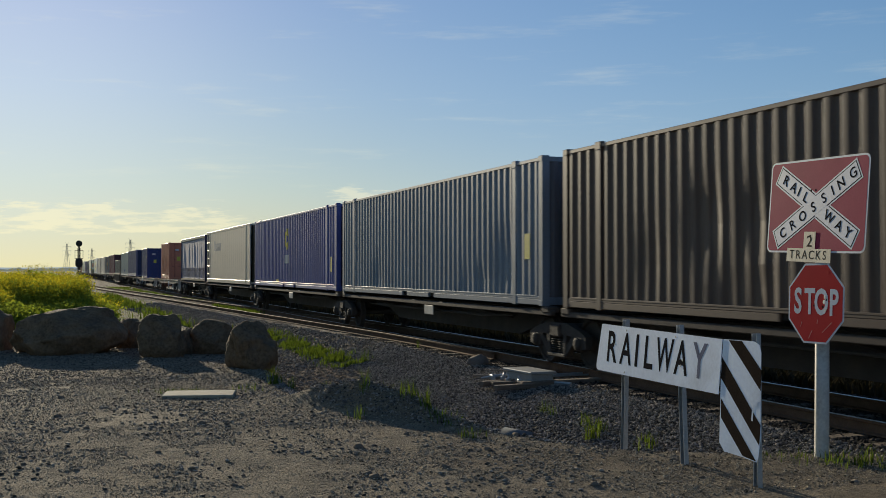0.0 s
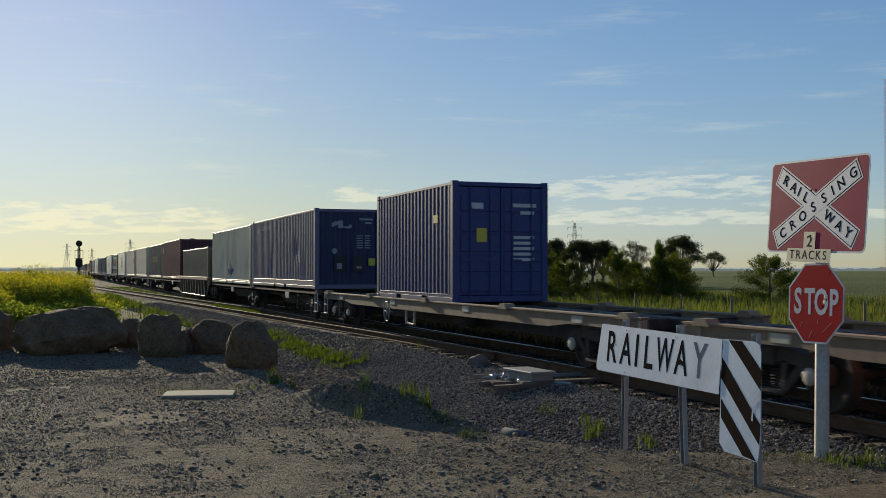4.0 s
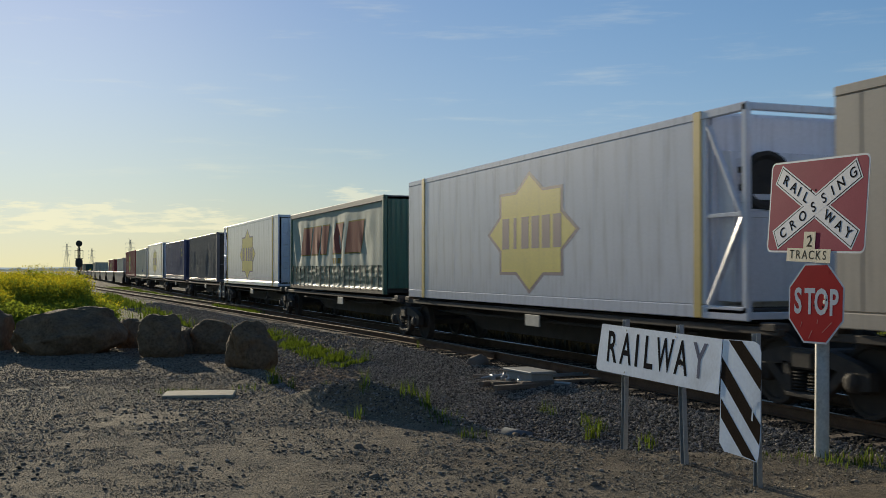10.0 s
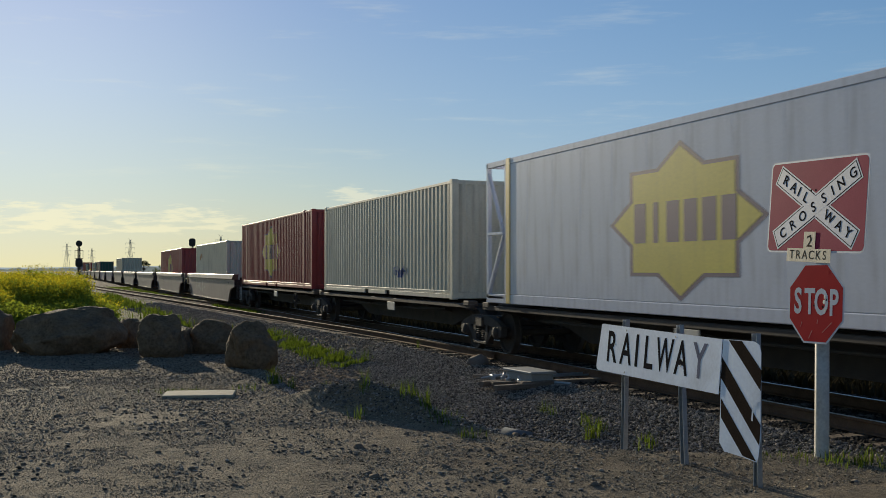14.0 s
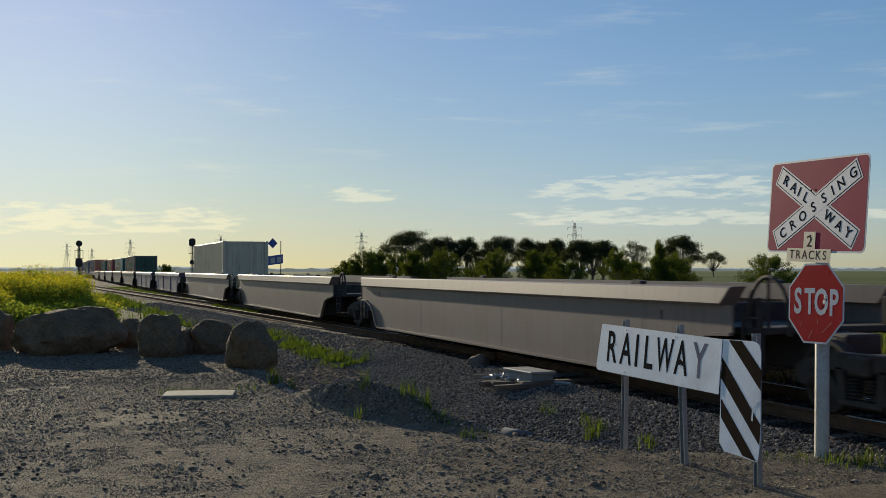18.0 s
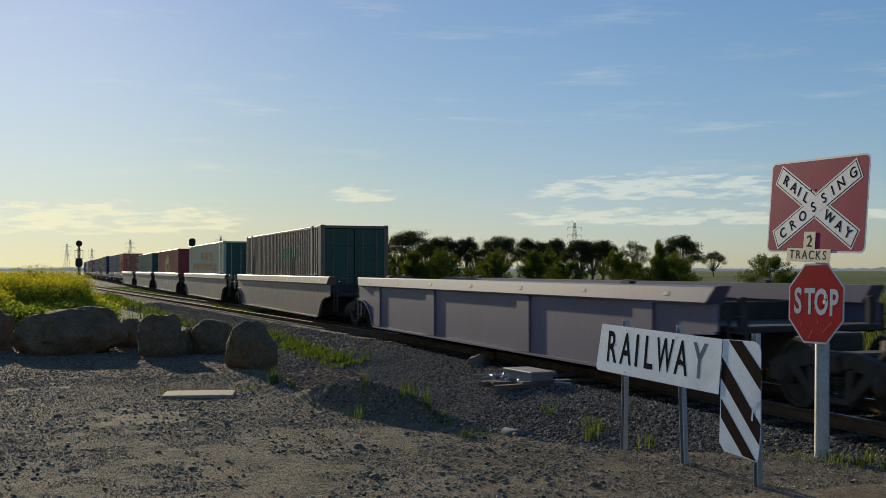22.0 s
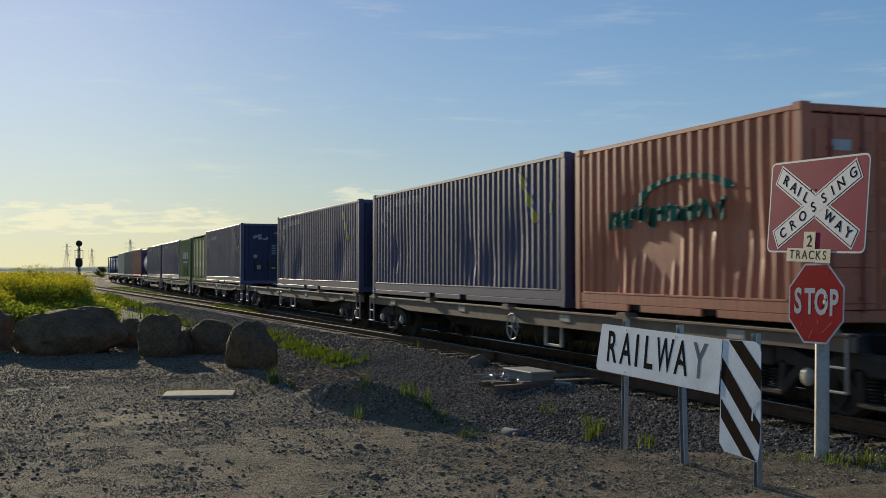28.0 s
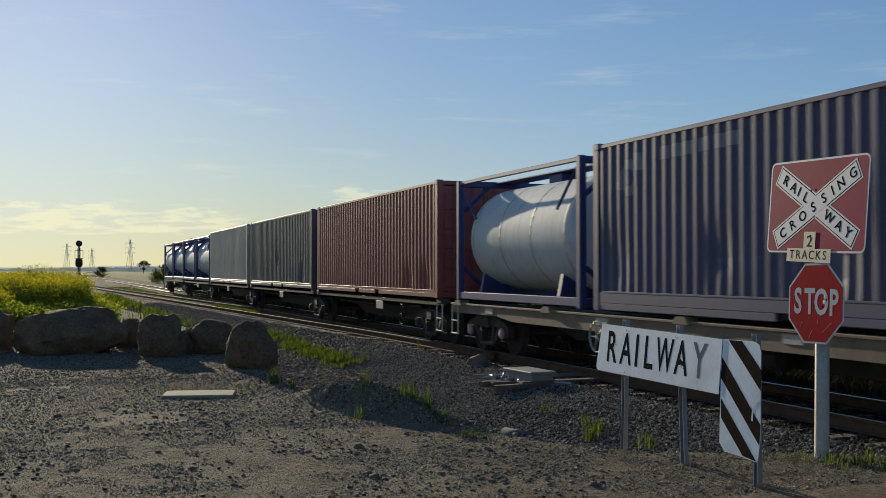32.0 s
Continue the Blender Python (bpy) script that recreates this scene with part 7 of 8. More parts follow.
def arm_mesh():
    s = Shape()
    for sx in (-1, 1):
        s.cyl((0, -0.6, 0), (sx * 6.5, 0, 0.6), 0.15, n=4).cyl((0, 0.6, 0), (sx * 6.5, 0, 0.6), 0.15, n=4).cyl((0, 0, 1.9), (sx * 6.5, 0, 0.6), 0.12, n=4)
        s.cyl((sx * 6.3, 0, 0.5), (sx * 6.3, 0, -1.8), 0.14, n=4)
    return s


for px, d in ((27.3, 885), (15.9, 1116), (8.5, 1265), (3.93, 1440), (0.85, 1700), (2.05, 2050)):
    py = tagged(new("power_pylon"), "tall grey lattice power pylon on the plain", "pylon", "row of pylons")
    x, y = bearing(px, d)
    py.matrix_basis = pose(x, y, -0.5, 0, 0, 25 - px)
    part("tower", once(("pylon",), pylon_mesh), LATTICE, py)
    for z in (24.5, 30.5, 36.5):
        part("crossarm", once(("crossarm",), arm_mesh), LATTICE, py, m=pose(0, 0, z))
    for sx in (-1, 1):
        part("peak", once(("peak",), lambda: Shape().cyl((0, 0, 40), (2.6, 0, 43.5), 0.14, n=4)), LATTICE, py, m=pose(0, 0, 0, 0, 0, 0 if sx > 0 else 180))

# ---------------------------------------------------------------- trees and shrubs
BARK = material("grey_brown_bark", (0.10, 0.078, 0.06), rough=0.9, vary=0.35, scale=5, bump=0.6)
CYPRESS = leafy("dark_olive_foliage", (0.098, 0.122, 0.028), translucent=0.40)
PINE = leafy("dark_pine_foliage", (0.062, 0.070, 0.040), translucent=0.35)


def leaf_cards(centres, size, rs, spread_=1.0):
    """Small folded leaf sprays at the given points, turned at random."""
    n = len(centres)
    q = rs.normal(size=(n, 3)); q /= np.linalg.norm(q, axis=1)[:, None]
    r = rs.normal(size=(n, 3)); r -= q * (q * r).sum(1)[:, None]; r /= np.linalg.norm(r, axis=1)[:, None]
    sz = size * rs.uniform(0.6, 1.3, (n, 1))
    c = np.asarray(centres)
    nrm = np.cross(q, r)
    V = np.stack([c - q * sz, c - r * sz * 0.45 + nrm * sz * 0.12, c + q * sz, c + r * sz * 0.45 + nrm * sz * 0.12], 1)
    F = (np.arange(n) * 4)[:, None] + np.array([0, 1, 2, 3])
    return V.reshape(-1, 3), F


def shrub(h, w, seed, label, spire=0.0):
    """A dense cypress-like shrub, leafy to the ground, with upswept sprays and an uneven pointed outline."""
    rs = np.random.RandomState(seed)
    t = tagged(new("shrub"), label, "shrub", "row of shrubs")
    stem = Shape().cyl((0, 0, -0.2), (0.05, 0.0, h * 0.9), 0.10, 0.02, 8)
    C = []
    for k in range(64):
        a, z = rs.uniform(0, 2 * math.pi), h * rs.uniform(0.02, 0.86) ** 1.15
        reach = w * 0.5 * ((1 - z / h) ** (0.62 + spire)) * rs.uniform(0.72, 1.12) + 0.10
        tip = np.array([math.cos(a) * reach, math.sin(a) * reach, min(h * 0.97, z + 0.16 * h * rs.uniform(0.3, 1.0))])
        if k % 3 == 0:
            stem.cyl((0, 0, z * 0.8), tip, 0.03, 0.008, 5)
        m = 230
        f = rs.uniform(0.30, 1.04, (m, 1))
        C.append(f * tip + (1 - f) * np.array([0, 0, z * 0.85]) + rs.normal(0, 1, (m, 3)) * [0.13, 0.13, 0.20] * (1.25 - 0.7 * f))
    for k in range(7):
        q = np.array([rs.normal(0, 0.16 * w / 3), rs.normal(0, 0.16 * w / 3), h * rs.uniform(0.78, 0.95)])
        C.append(q + rs.normal(0, 1, (60, 3)) * [0.09, 0.09, h * 0.05])
    part("trunk", stem, BARK, t)
    V, F = leaf_cards(np.concatenate(C), 0.062, rs)
    part("crown", raw_mesh("crown", V, F), CYPRESS, t)
    return t


def spreading_tree(h, w, seed, label, airy=0.0, base=0.36):
    """An old pine or gum: bare forked trunk, spreading limbs, a domed crown of dense clumps with gaps."""
    rs = np.random.RandomState(seed)
    t = tagged(new("tree"), label, "tree", "old trees behind the shrubs")
    tr = Shape()
    fork = np.array([rs.normal(0, 0.2), rs.normal(0, 0.2), h * 0.20])
    tr.cyl((0, 0, -0.3), fork, 0.26, 0.19, 9)
    C = []
    n = 14 + int(w * 2.2)
    for k in range(n):
        a = 2.4 * k + rs.uniform(-0.4, 0.4)
        f = math.sqrt((k + 0.5) / n)
        r = w * 0.44 * f * rs.uniform(0.85, 1.1)
        z = h * (base + (0.93 - base) * math.sqrt(max(0.0, 1 - f * f * 0.92)) * rs.uniform(0.82, 1.03))
        e = np.array([math.cos(a) * r, math.sin(a) * r, z])
        midp = fork * 0.45 + e * 0.55 + np.array([0, 0, -0.06 * h])
        tr.cyl(fork, midp, 0.11, 0.06, 6).cyl(midp, e, 0.06, 0.015, 5)
        for j in range(3):
            c = e + rs.normal(0, 1, 3) * [w * 0.045, w * 0.045, h * 0.03]
            m = int(150 * (1 - airy))
            C.append(c + rs.normal(0, 1, (m, 3)) * [w * 0.042 + 0.12, w * 0.042 + 0.12, h * 0.030])
    part("trunk", tr, BARK, t)
    V, F = leaf_cards(np.concatenate(C), 0.105, rs)
    part("crown", raw_mesh("crown", V, F), PINE, t)
    return t


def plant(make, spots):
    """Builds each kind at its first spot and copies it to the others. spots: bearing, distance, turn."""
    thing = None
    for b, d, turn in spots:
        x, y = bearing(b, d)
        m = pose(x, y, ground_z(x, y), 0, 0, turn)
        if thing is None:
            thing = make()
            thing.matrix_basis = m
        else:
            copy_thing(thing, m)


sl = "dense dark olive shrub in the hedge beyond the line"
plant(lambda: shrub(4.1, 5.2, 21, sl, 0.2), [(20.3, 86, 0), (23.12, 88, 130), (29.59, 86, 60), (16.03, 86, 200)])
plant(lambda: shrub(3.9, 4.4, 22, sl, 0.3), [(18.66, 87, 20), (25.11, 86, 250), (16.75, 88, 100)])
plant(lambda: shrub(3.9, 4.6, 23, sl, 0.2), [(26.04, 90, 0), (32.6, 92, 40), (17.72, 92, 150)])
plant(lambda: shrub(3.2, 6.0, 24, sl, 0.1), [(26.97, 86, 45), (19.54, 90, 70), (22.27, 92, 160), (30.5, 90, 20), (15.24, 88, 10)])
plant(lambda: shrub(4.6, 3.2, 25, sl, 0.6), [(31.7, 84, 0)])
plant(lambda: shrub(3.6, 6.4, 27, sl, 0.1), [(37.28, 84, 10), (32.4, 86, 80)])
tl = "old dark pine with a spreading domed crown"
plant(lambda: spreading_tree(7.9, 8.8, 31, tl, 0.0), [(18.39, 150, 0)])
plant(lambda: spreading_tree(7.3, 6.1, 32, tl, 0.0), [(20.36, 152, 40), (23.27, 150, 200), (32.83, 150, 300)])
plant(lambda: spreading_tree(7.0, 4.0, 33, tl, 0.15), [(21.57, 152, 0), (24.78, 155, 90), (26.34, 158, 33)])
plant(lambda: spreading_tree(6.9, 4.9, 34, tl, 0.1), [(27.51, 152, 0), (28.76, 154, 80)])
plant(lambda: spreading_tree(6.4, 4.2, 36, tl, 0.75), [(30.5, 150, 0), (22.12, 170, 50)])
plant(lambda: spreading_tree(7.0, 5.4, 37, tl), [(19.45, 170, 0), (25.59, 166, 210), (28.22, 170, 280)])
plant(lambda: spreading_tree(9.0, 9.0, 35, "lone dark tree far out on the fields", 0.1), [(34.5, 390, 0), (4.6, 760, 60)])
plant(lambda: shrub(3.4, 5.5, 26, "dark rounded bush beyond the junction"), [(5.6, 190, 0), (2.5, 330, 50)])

# ---------------------------------------------------------------- fence
fence = tagged(new("wire_fence"), "farm fence of grey timber posts and thin wires", "fence")
for k in range(24):
    y = 24 + k * 4.2
    part("post", once(("fence_post",), lambda: Shape().cyl((0, 0, -0.3), (0, 0, 1.15), 0.06, 0.05, 8)), TIMBER, fence, m=pose(29.0 + 0.12 * math.sin(k * 3.1), y, ground_z(29, y), 2 * math.sin(k * 1.7), 0, 0))
for z in (0.35, 0.7, 1.05):
    part("wire", Shape().cyl((29.0, 22, z - 0.55), (29.0, 122, z - 0.55), 0.0028, n=5), RUST, fence)

# ---------------------------------------------------------------- weeds and grass
GRASS = leafy("fresh_green_grass", (0.090, 0.130, 0.030), translucent=0.45)
# dark colour for blades that stand in for shade beyond the line
SHADE_BLADES = leafy("dark_brown_shade_blades", (0.040, 0.034, 0.022), translucent=0.08)
DRY = leafy("yellowing_field_grass", (0.14, 0.16, 0.042), translucent=0.35)
STEM_GREEN = leafy("mustard_leaf_green", (0.22, 0.27, 0.055), translucent=0.55)
FLOWER = leafy("mustard_yellow_flowers", (0.40, 0.375, 0.035), vary=0.3, translucent=0.55, tint=(1.1, 1.0, 0.6))


def blades(pts, h, rs, width=0.012, lean=0.45):
    """Bent grass blades: two quads each, from the given root points."""
    n = len(pts)
    P = np.asarray(pts, dtype=float)
    a = rs.uniform(0, 2 * math.pi, n)
    d = np.stack([np.cos(a), np.sin(a), np.zeros(n)], 1)
    s = np.stack([-np.sin(a), np.cos(a), np.zeros(n)], 1)
    hh = (np.asarray(h) * rs.uniform(0.55, 1.15, n))[:, None]
    ln = rs.uniform(0.1, 1.0, (n, 1)) * lean * hh
    up = np.array([0, 0, 1.0])
    w = (width * rs.uniform(0.7, 1.3, (n, 1)))
    V = np.stack([P - s * w, P + s * w, P + up * hh * 0.6 + d * ln * 0.35 + s * w * 0.8, P + up * hh * 0.6 + d * ln * 0.35 - s * w * 0.8, P + up * hh + d * ln + s * w * 0.15, P + up * hh + d * ln - s * w * 0.15], 1)
    b = (np.arange(n) * 6)[:, None]
    F = np.concatenate([b + np.array([0, 1, 2, 3]), b + np.array([3, 2, 4, 5])])
    return V.reshape(-1, 3), F


def ground_pts(x, y, lift=0.0):
    return np.array([(a, b, ground_z(a, b) + lift) for a, b in zip(x, y)])


def weeds():
    rs = np.random.RandomState(7)
    spots = [(3.28, 16.29, 0.30, 30), (3.41, 15.81, 0.23, 18), (3.47, 14.24, 0.16, 8), (3.51, 14.01, 0.23, 10), (3.55, 13.77, 0.17, 8), (5.96, 20.49, 0.50, 12), (6.02, 19.98, 0.23, 6), (3.64, 12.62, 0.25, 6), (3.39, 12.07, 0.21, 8), (6.19, 19.65, 0.20, 6), (6.13, 18.96, 0.22, 6), (4.01, 12.07, 0.25, 14), (4.07, 11.93, 0.17, 10), (4.10, 11.63, 0.27, 12), (4.13, 11.40, 0.16, 7), (4.21, 11.31, 0.15, 8), (4.24, 11.13, 0.13, 8), (4.15, 10.39, 0.16, 9), (4.28, 10.46, 0.11, 5), (7.02, 14.55, 0.23, 10), (7.03, 14.28, 0.17, 8), (7.06, 13.36, 0.24, 12), (6.70, 12.52, 0.34, 22), (6.94, 12.76, 0.23, 14), (8.89, 25.81, 0.27, 8), (6.98, 24.22, 0.37, 16), (6.64, 27.64, 0.27, 14), (6.81, 25.94, 0.26, 10), (6.83, 11.30, 0.27, 8), (6.97, 11.64, 0.16, 6), (2.74, 15.56, 0.15, 8), (6.56, 8.18, 0.10, 10), (6.66, 7.89, 0.13, 16), (6.84, 8.01, 0.12, 12), (6.72, 7.75, 0.09, 10), (6.77, 7.61, 0.16, 14), (6.99, 7.76, 0.18, 12), (6.37, 8.19, 0.08, 8), (6.36, 8.38, 0.07, 8), (6.79, 7.43, 0.11, 10), (1.63, 15.66, 0.09, 24), (1.95, 15.70, 0.08, 24)]
    for i, (x, y, h, n) in enumerate(spots):
        n = int(n * 1.7)
        V, F = blades(ground_pts(x + rs.normal(0, 0.05 if h > 0.15 else 0.12, n), y + rs.normal(0, 0.05 if h > 0.15 else 0.12, n), -0.01), np.full(n, h * 0.85), rs, 0.0055, 0.7)
        tagged(part("grass_tuft", raw_mesh("grass_tuft", V, F), GRASS), "small tuft of fresh green grass in the gravel", "grass", "tufts in the gravel" if h > 0.13 else "", kind="" if h > 0.13 else "stuff")
    n = 4600
    y = rs.uniform(24, 36, n)
    x = 6.6 + rs.normal(0, 0.22, n)
    keep = np.array([noise.noise((a * 1.6, b * 1.6, 4.0)) > -0.08 for a, b in zip(x, y)])
    V, F = blades(ground_pts(x[keep], y[keep], -0.01), np.full(keep.sum(), 0.13), rs, 0.012)
    tagged(part("verge_grass", raw_mesh("verge_grass", V, F), GRASS), "strip of bright green grass along the ballast", "grass", kind="stuff")
    n = 5000
    y = rs.uniform(34, 75, n)
    x = 4.6 - (y - 34) * 0.03 + rs.normal(0, 0.7, n)
    keep = np.array([noise.noise((a * 0.5, b * 0.5, 9.0)) > 0.02 for a, b in zip(x, y)])
    V, F = blades(ground_pts(x[keep], y[keep], -0.01), np.full(keep.sum(), 0.3), rs, 0.02)
    tagged(part("verge_grass", raw_mesh("verge_grass", V, F), GRASS), "patchy green grass beside the loop line", "grass", kind="stuff")
    n = 9000
    y = rs.uniform(48, 125, n)
    f = rs.uniform(0, 1, n)
    x = np.array([loop_x(b) + 1.35 + (line_x(b) - 1.5 - loop_x(b) - 1.35) * a for a, b in zip(f, y)])
    keep = np.array([noise.noise((a * 0.6, b * 0.15, 2.0)) > -0.05 for a, b in zip(x, y)])
    V, F = blades(ground_pts(x[keep], y[keep], -0.01), np.full(keep.sum(), 0.16), rs, 0.022)
    tagged(part("verge_grass", raw_mesh("verge_grass", V, F), GRASS), "low green grass between the two lines", "grass", kind="stuff")
    n = 26000
    y = rs.uniform(14, 110, n)
    x = 18.5 + (rs.uniform(0, 1, n) ** 1.5) * 41
    V, F = blades(ground_pts(x, y, -0.02), 0.42 + 0.25 * rs.uniform(0, 1, n), rs, 0.028)
    tagged(part("field_grass", raw_mesh("field_grass", V, F), DRY), "tall yellow-green grass along the field edge", "grass", kind="stuff")


weeds()


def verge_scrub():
    """Dense low dark blades beyond the line, added as the shade seen under the wagons."""
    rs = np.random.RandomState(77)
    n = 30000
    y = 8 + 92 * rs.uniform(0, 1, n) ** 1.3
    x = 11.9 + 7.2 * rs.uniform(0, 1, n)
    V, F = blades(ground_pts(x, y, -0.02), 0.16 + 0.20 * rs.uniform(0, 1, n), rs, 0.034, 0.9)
    tagged(part("verge_scrub", raw_mesh("verge_scrub", V, F), SHADE_BLADES), "low dark blades added as shade beyond the line", "weeds", kind="stuff")


verge_scrub()


def mustard(region, n, hmin, hmax, seed, label, bloom=1.0):
    """A thicket of flowering weeds: leafy stems under yellow heads."""
    rs = np.random.RandomState(seed)
    P = []
    while len(P) < n:
        x, y = rs.uniform(*region[0]), rs.uniform(*region[1])
        if region[2](x, y):
            P.append((x, y, ground_z(x, y)))
    P = np.array(P)
    wave = np.array([0.80 + 0.35 * noise.noise((a * 0.45, b * 0.45, seed)) for a, b, c in P])
    H = rs.uniform(hmin, hmax, n) * wave
    L = []
    for k in range(30):
        f = rs.uniform(0.05, 0.92, n)
        L.append(P + np.stack([rs.normal(0, 0.13, n), rs.normal(0, 0.13, n), H * f], 1))
    V, F = leaf_cards(np.concatenate(L), 0.062, rs)
    stems = part("mustard_weeds", raw_mesh("mustard_weeds", V, F), STEM_GREEN)
    tagged(stems, label, "weeds", kind="stuff")
    if bloom:
        B = []
        for k in range(int(20 * bloom)):
            f = 1.0 - np.abs(rs.normal(0, 0.16, n))
            B.append(P + np.stack([rs.normal(0, 0.15, n), rs.normal(0, 0.15, n), H * f + 0.04], 1))
        V, F = leaf_cards(np.concatenate(B), 0.034, rs)
        part("flower_heads", raw_mesh("flower_heads", V, F), FLOWER, stems, "small bright yellow flower heads")


mustard(((-6.5, 1.6), (36, 62), lambda x, y: x < 1.35 - 0.045 * (y - 36)), 5200, 1.40, 1.88, 3, "thicket of yellow-flowering mustard weeds beside the yard")
mustard(((-4.5, -1.0), (31.5, 36), lambda x, y: x < -1.15), 420, 0.85, 1.35, 4, "clump of yellow-flowering mustard weeds behind the boulders")
mustard(((0.3, 2.2), (34, 46), lambda x, y: x < 2.0 - 0.05 * (y - 34)), 1100, 0.45, 1.05, 6, "leafy weeds with few flowers beside the loop", 0.3)
mustard(((-1.5, 1.9), (30.0, 36), lambda x, y: x < 0.6 + 0.22 * (y - 30)), 1300, 0.35, 0.95, 5, "low green weeds behind the boulders", 0)

# ---------------------------------------------------------------- loose stones
def stones_material(name, color, vary):
    m = bpy.data.materials.new(name)
    m.use_nodes = True
    n, l = m.node_tree.nodes, m.node_tree.links
    b = n["Principled BSDF"]
    b.inputs["Roughness"].default_value, b.inputs["Specular IOR Level"].default_value = 0.95, 0.08
    g = n.new("ShaderNodeNewGeometry")
    r = n.new("ShaderNodeMapRange")
    r.inputs["To Min"].default_value, r.inputs["To Max"].default_value = 1 - vary, 1 + vary
    l.new(g.outputs["Random Per Island"], r.inputs["Value"])
    co = n.new("ShaderNodeTexCoord")
    nz = n.new("ShaderNodeTexNoise")
    nz.inputs["Scale"].default_value = 70.0
    l.new(co.outputs["Object"], nz.inputs["Vector"])
    mm = n.new("ShaderNodeMath"); mm.operation = "MULTIPLY"
    r2 = n.new("ShaderNodeMapRange")
    r2.inputs["To Min"].default_value, r2.inputs["To Max"].default_value = 0.6, 1.4
    l.new(nz.outputs["Fac"], r2.inputs["Value"])
    l.new(r.outputs[0], mm.inputs[0]); l.new(r2.outputs[0], mm.inputs[1])
    h = n.new("ShaderNodeHueSaturation")
    h.inputs["Color"].default_value = (*color, 1)
    l.new(mm.outputs[0], h.inputs["Value"])
    l.new(h.outputs[0], b.inputs["Base Color"])
    return m


BALLAST = stones_material("blue_grey_ballast", (0.212, 0.190, 0.166), 0.8)
PEBBLES = stones_material("brown_grey_gravel", (0.300, 0.255, 0.188), 0.8)
GRIMY_BALLAST = stones_material("grimy_ballast", (0.060, 0.052, 0.046), 0.6)
BROWN_STONE = stones_material("brown_field_stone", (0.125, 0.098, 0.072), 0.35)
DARK_STONES = stones_material("mixed_grey_stones", (0.200, 0.175, 0.140), 0.75)


def scatter(n, rx, ry, test, size, seed, lift=0.25):
    rs = np.random.RandomState(seed)
    X, Y = rs.uniform(*rx, n), rs.uniform(*ry, n)
    ok = [i for i in range(n) if -0.06 * Y[i] - 0.4 < X[i] < 1.0 * Y[i] + 0.5 and test(X[i], Y[i])]
    s = size[0] * (size[1] / size[0]) ** (rs.uniform(0, 1, len(ok)) ** 1.6)
    P = ground_pts(X[ok], Y[ok])
    P[:, 2] += s * lift
    return P, s


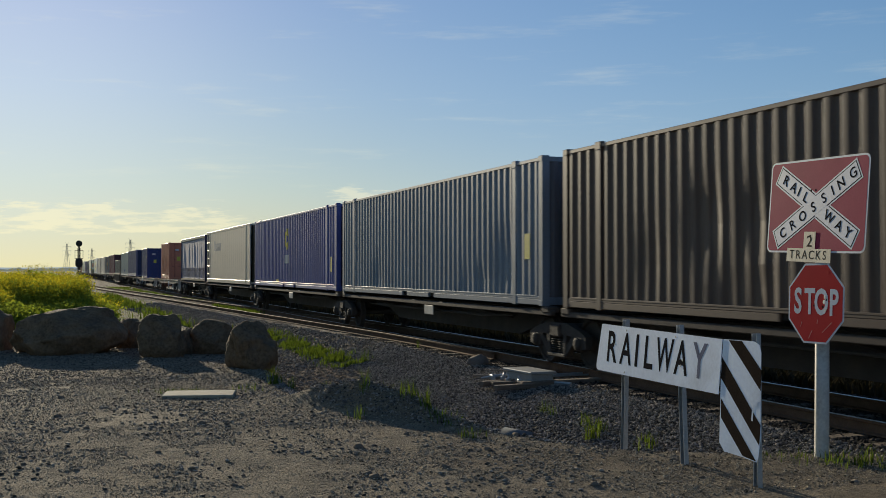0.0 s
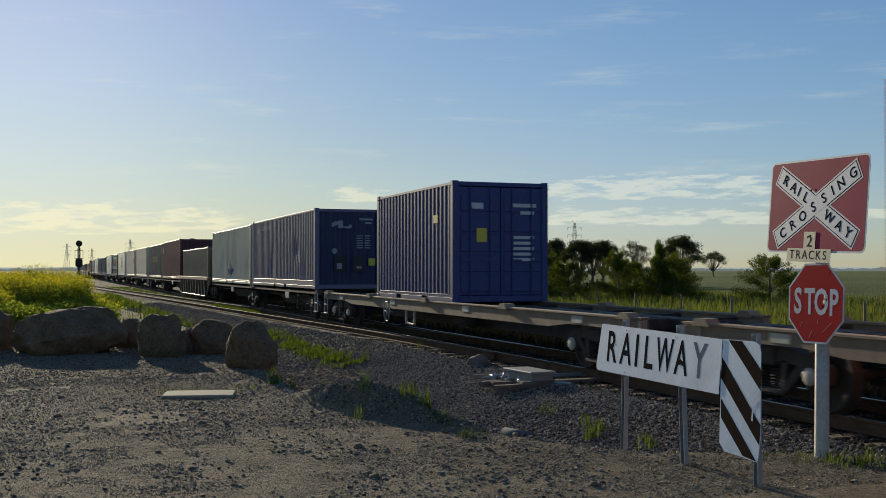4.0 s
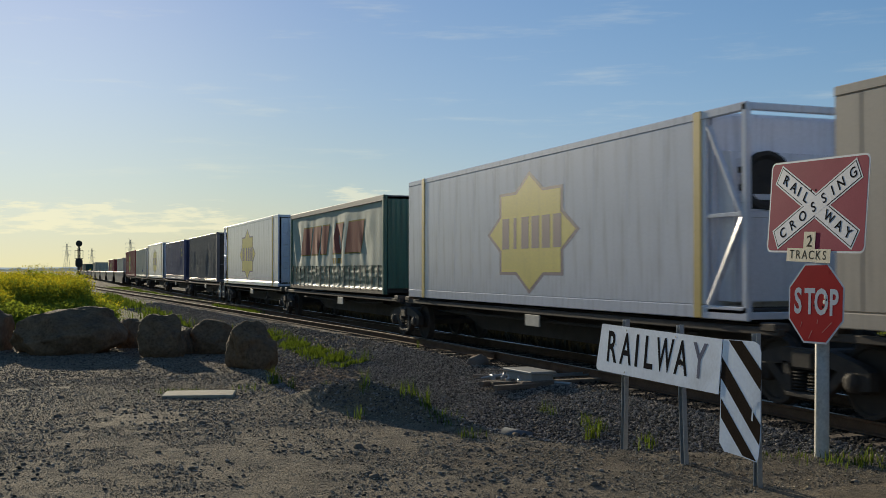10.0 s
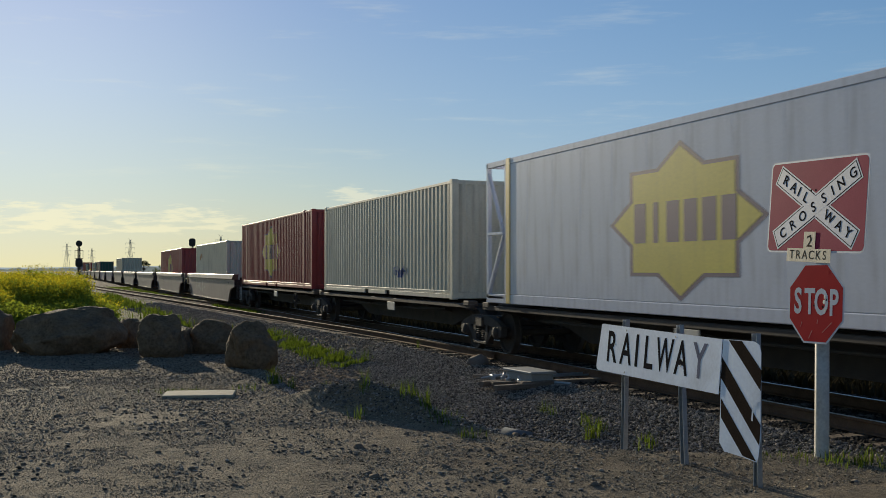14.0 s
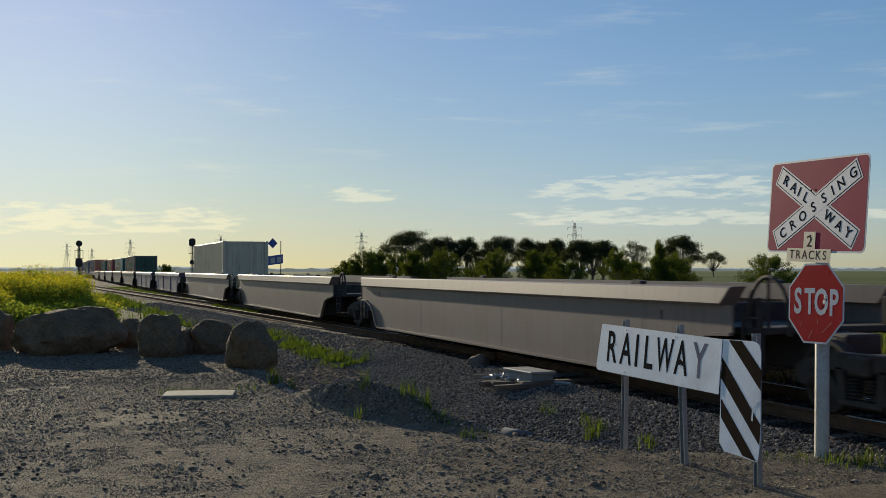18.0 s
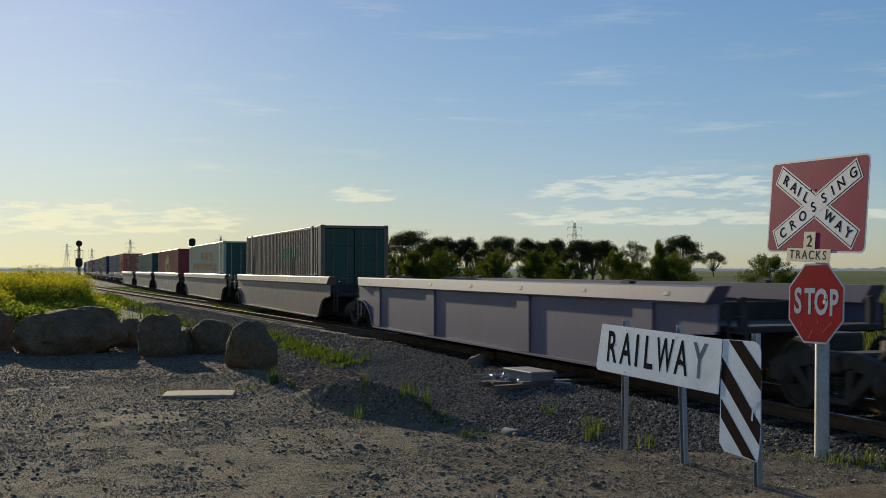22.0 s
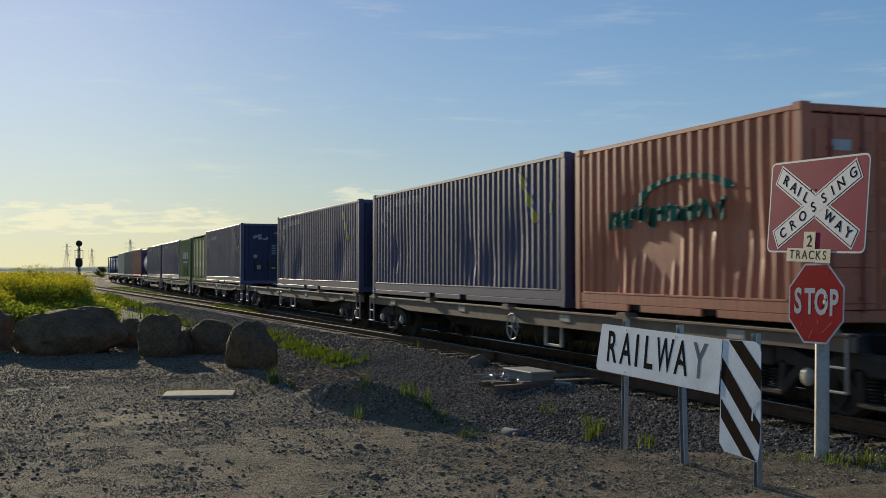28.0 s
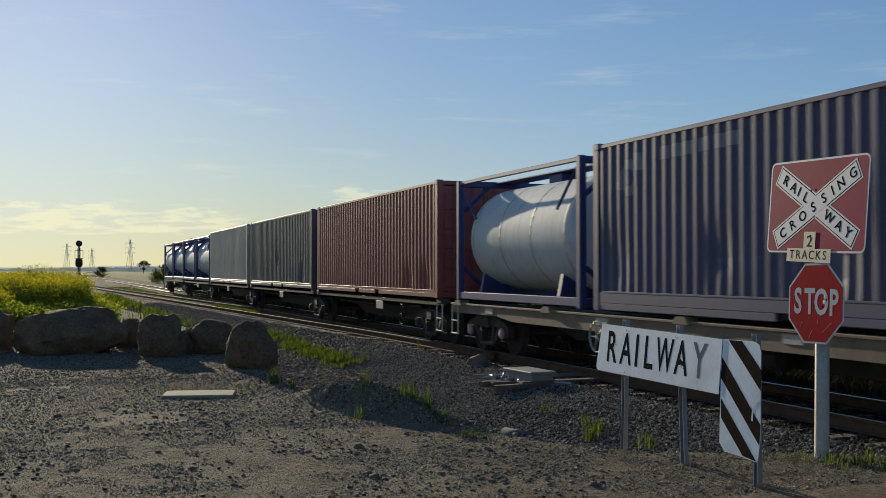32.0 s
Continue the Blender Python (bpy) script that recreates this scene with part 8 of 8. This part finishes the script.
def stones():
    def on_ballast(x, y):
        if y < 7.4 and x < 7.5:
            return False
        if y > 17.5 and x < 5.6 + 0.5 * noise.noise((x, y, 3.0)) + 1.2 * smooth(20, 24, y):
            return x > toe_x(y) - 0.2 and noise.noise((x * 9, y * 9, 5.0)) > 0.12
        if y < 10.0 and noise.noise((x * 3.1, y * 3.1, 2.0)) < 0.15 * (10.0 - y) - 0.35:
            return False
        return x > toe_x(y) - 0.42 + 0.35 * noise.noise((x, y, 0.0)) or heap_z(x, y) > 0.05 + 0.05 * noise.noise((x * 3, y * 3, 2.0))
    P, s = scatter(150000, (3.2, 8.6), (6.5, 26), on_ballast, (0.018, 0.055), 11)
    V, F = chips(len(P), P, s, 1)
    tagged(part("ballast_stones", raw_mesh("ballast_stones", V, F), BALLAST), "loose blue-grey crushed ballast stones beside the track", "ballast", kind="stuff")
    P, s = scatter(60000, (2.0, 9.0), (25, 66), lambda x, y: 4.6 - 0.05 * (y - 26) + 1.2 * noise.noise((x * 0.7, y * 0.4, 8.0)) < x < loop_x(y) - 1.22, (0.035, 0.085), 12)
    V, F = chips(len(P), P, s, 2)
    tagged(part("ballast_stones", raw_mesh("ballast_stones", V, F), BALLAST), "loose blue-grey crushed ballast stones along the loop", "ballast", kind="stuff")
    P, s = scatter(30000, (4.0, 9.0), (25, 66), lambda x, y: loop_x(y) - 1.3 < x < loop_x(y) + 1.6, (0.020, 0.045), 19, -0.1)
    V, F = chips(len(P), P, s, 8)
    tagged(part("ballast_stones", raw_mesh("ballast_stones", V, F), BALLAST), "ballast stones packed between the loop's sleepers", "ballast", kind="stuff")
    P, s = scatter(30000, (8.6, 12.2), (6.5, 36), lambda x, y: True, (0.03, 0.07), 13)
    V, F = chips(len(P), P, s, 3)
    tagged(part("ballast_stones", raw_mesh("ballast_stones", V, F), GRIMY_BALLAST), "grimy ballast stones between the rails", "ballast", kind="stuff")
    def on_yard(x, y):
        return x < toe_x(y) - 0.1 + 1.6 * (1 - smooth(8.5, 10.5, y))
    def patchy(x, y):
        worn = 0.45 * smooth(11.5, 9.0, y) - 0.35 * smooth(11.0, 15.0, y)
        return on_yard(x, y) and noise.noise((x * 0.8, y * 0.5, 6.0)) + 0.6 * noise.noise((x * 2.6, y * 2.0, 1.0)) > worn - (0.9 if x > 4.0 + 0.6 * noise.noise((x, y, 7.0)) and y < 10.5 else 0.22)
    P, s = scatter(120000, (-1.6, 8.2), (7.0, 18), patchy, (0.007, 0.028), 14, 0.20)
    V, F = chips(len(P), P, s, 4)
    tagged(part("yard_gravel", raw_mesh("yard_gravel", V, F), PEBBLES), "fine brown-grey gravel on the trodden yard", "gravel", kind="stuff")
    P, s = scatter(90000, (-1.2, 7.0), (7.0, 12.5), lambda x, y: on_yard(x, y), (0.004, 0.013), 18, 0.15)
    V, F = chips(len(P), P, s, 7)
    tagged(part("yard_grit", raw_mesh("yard_grit", V, F), PEBBLES), "coarse sandy grit trodden into the bare yard", "gravel", kind="stuff")
    # darker stones than the yard's: the boulders' long shadow put into the gravel
    P, s = scatter(40000, (-2.4, 6.8), (17.0, 27.0), lambda x, y: True, (0.012, 0.036), 17, 0.3)
    V, F = chips(len(P), P, s, 6)
    tagged(part("yard_gravel", raw_mesh("yard_gravel", V, F), DARK_STONES), "brown-grey gravel round the boulders, darkened for their shadow", "gravel", kind="stuff")
    P, s = scatter(22000, (-2.2, 8.2), (7.0, 25), lambda x, y: on_yard(x, y) and noise.noise((x * 0.9, y * 0.6, 6.0)) > 0.12 * smooth(12.0, 9.0, y) - 0.1 + 0.5 * noise.noise((x * 4, y * 4, 1.0)), (0.016, 0.055), 16, 0.14)
    V, F = rubble(len(P), P, s, 0.3, 0.5, 5)
    tagged(part("yard_stones", raw_mesh("yard_stones", V, F), DARK_STONES), "coarser grey stones strewn over the yard", "gravel", kind="stuff")
    rs = np.random.RandomState(15)
    for i in range(90):
        y = 7.6 + 8.4 * rs.uniform(0, 1) ** 1.3
        x = rs.uniform(-0.03 * y, min(toe_x(y), 0.75 * y))
        r = 0.016 * (0.060 / 0.016) ** (rs.uniform(0, 1) ** 2.2)
        o = part("loose_stone", once(("loose_stone", i % 5), lambda: blob(1.0, 20.0 + i, 2, 0.45, (1, 0.8, 0.6), 1.9)), BROWN_STONE, m=pose(x, y, ground_z(x, y) + r * 0.05, 0, 0, rs.uniform(0, 360)) @ Matrix.Diagonal((r, r, r, 1)))
        tagged(o, "loose rough stone on the gravel yard", "stone", "loose stones")


stones()


motions()
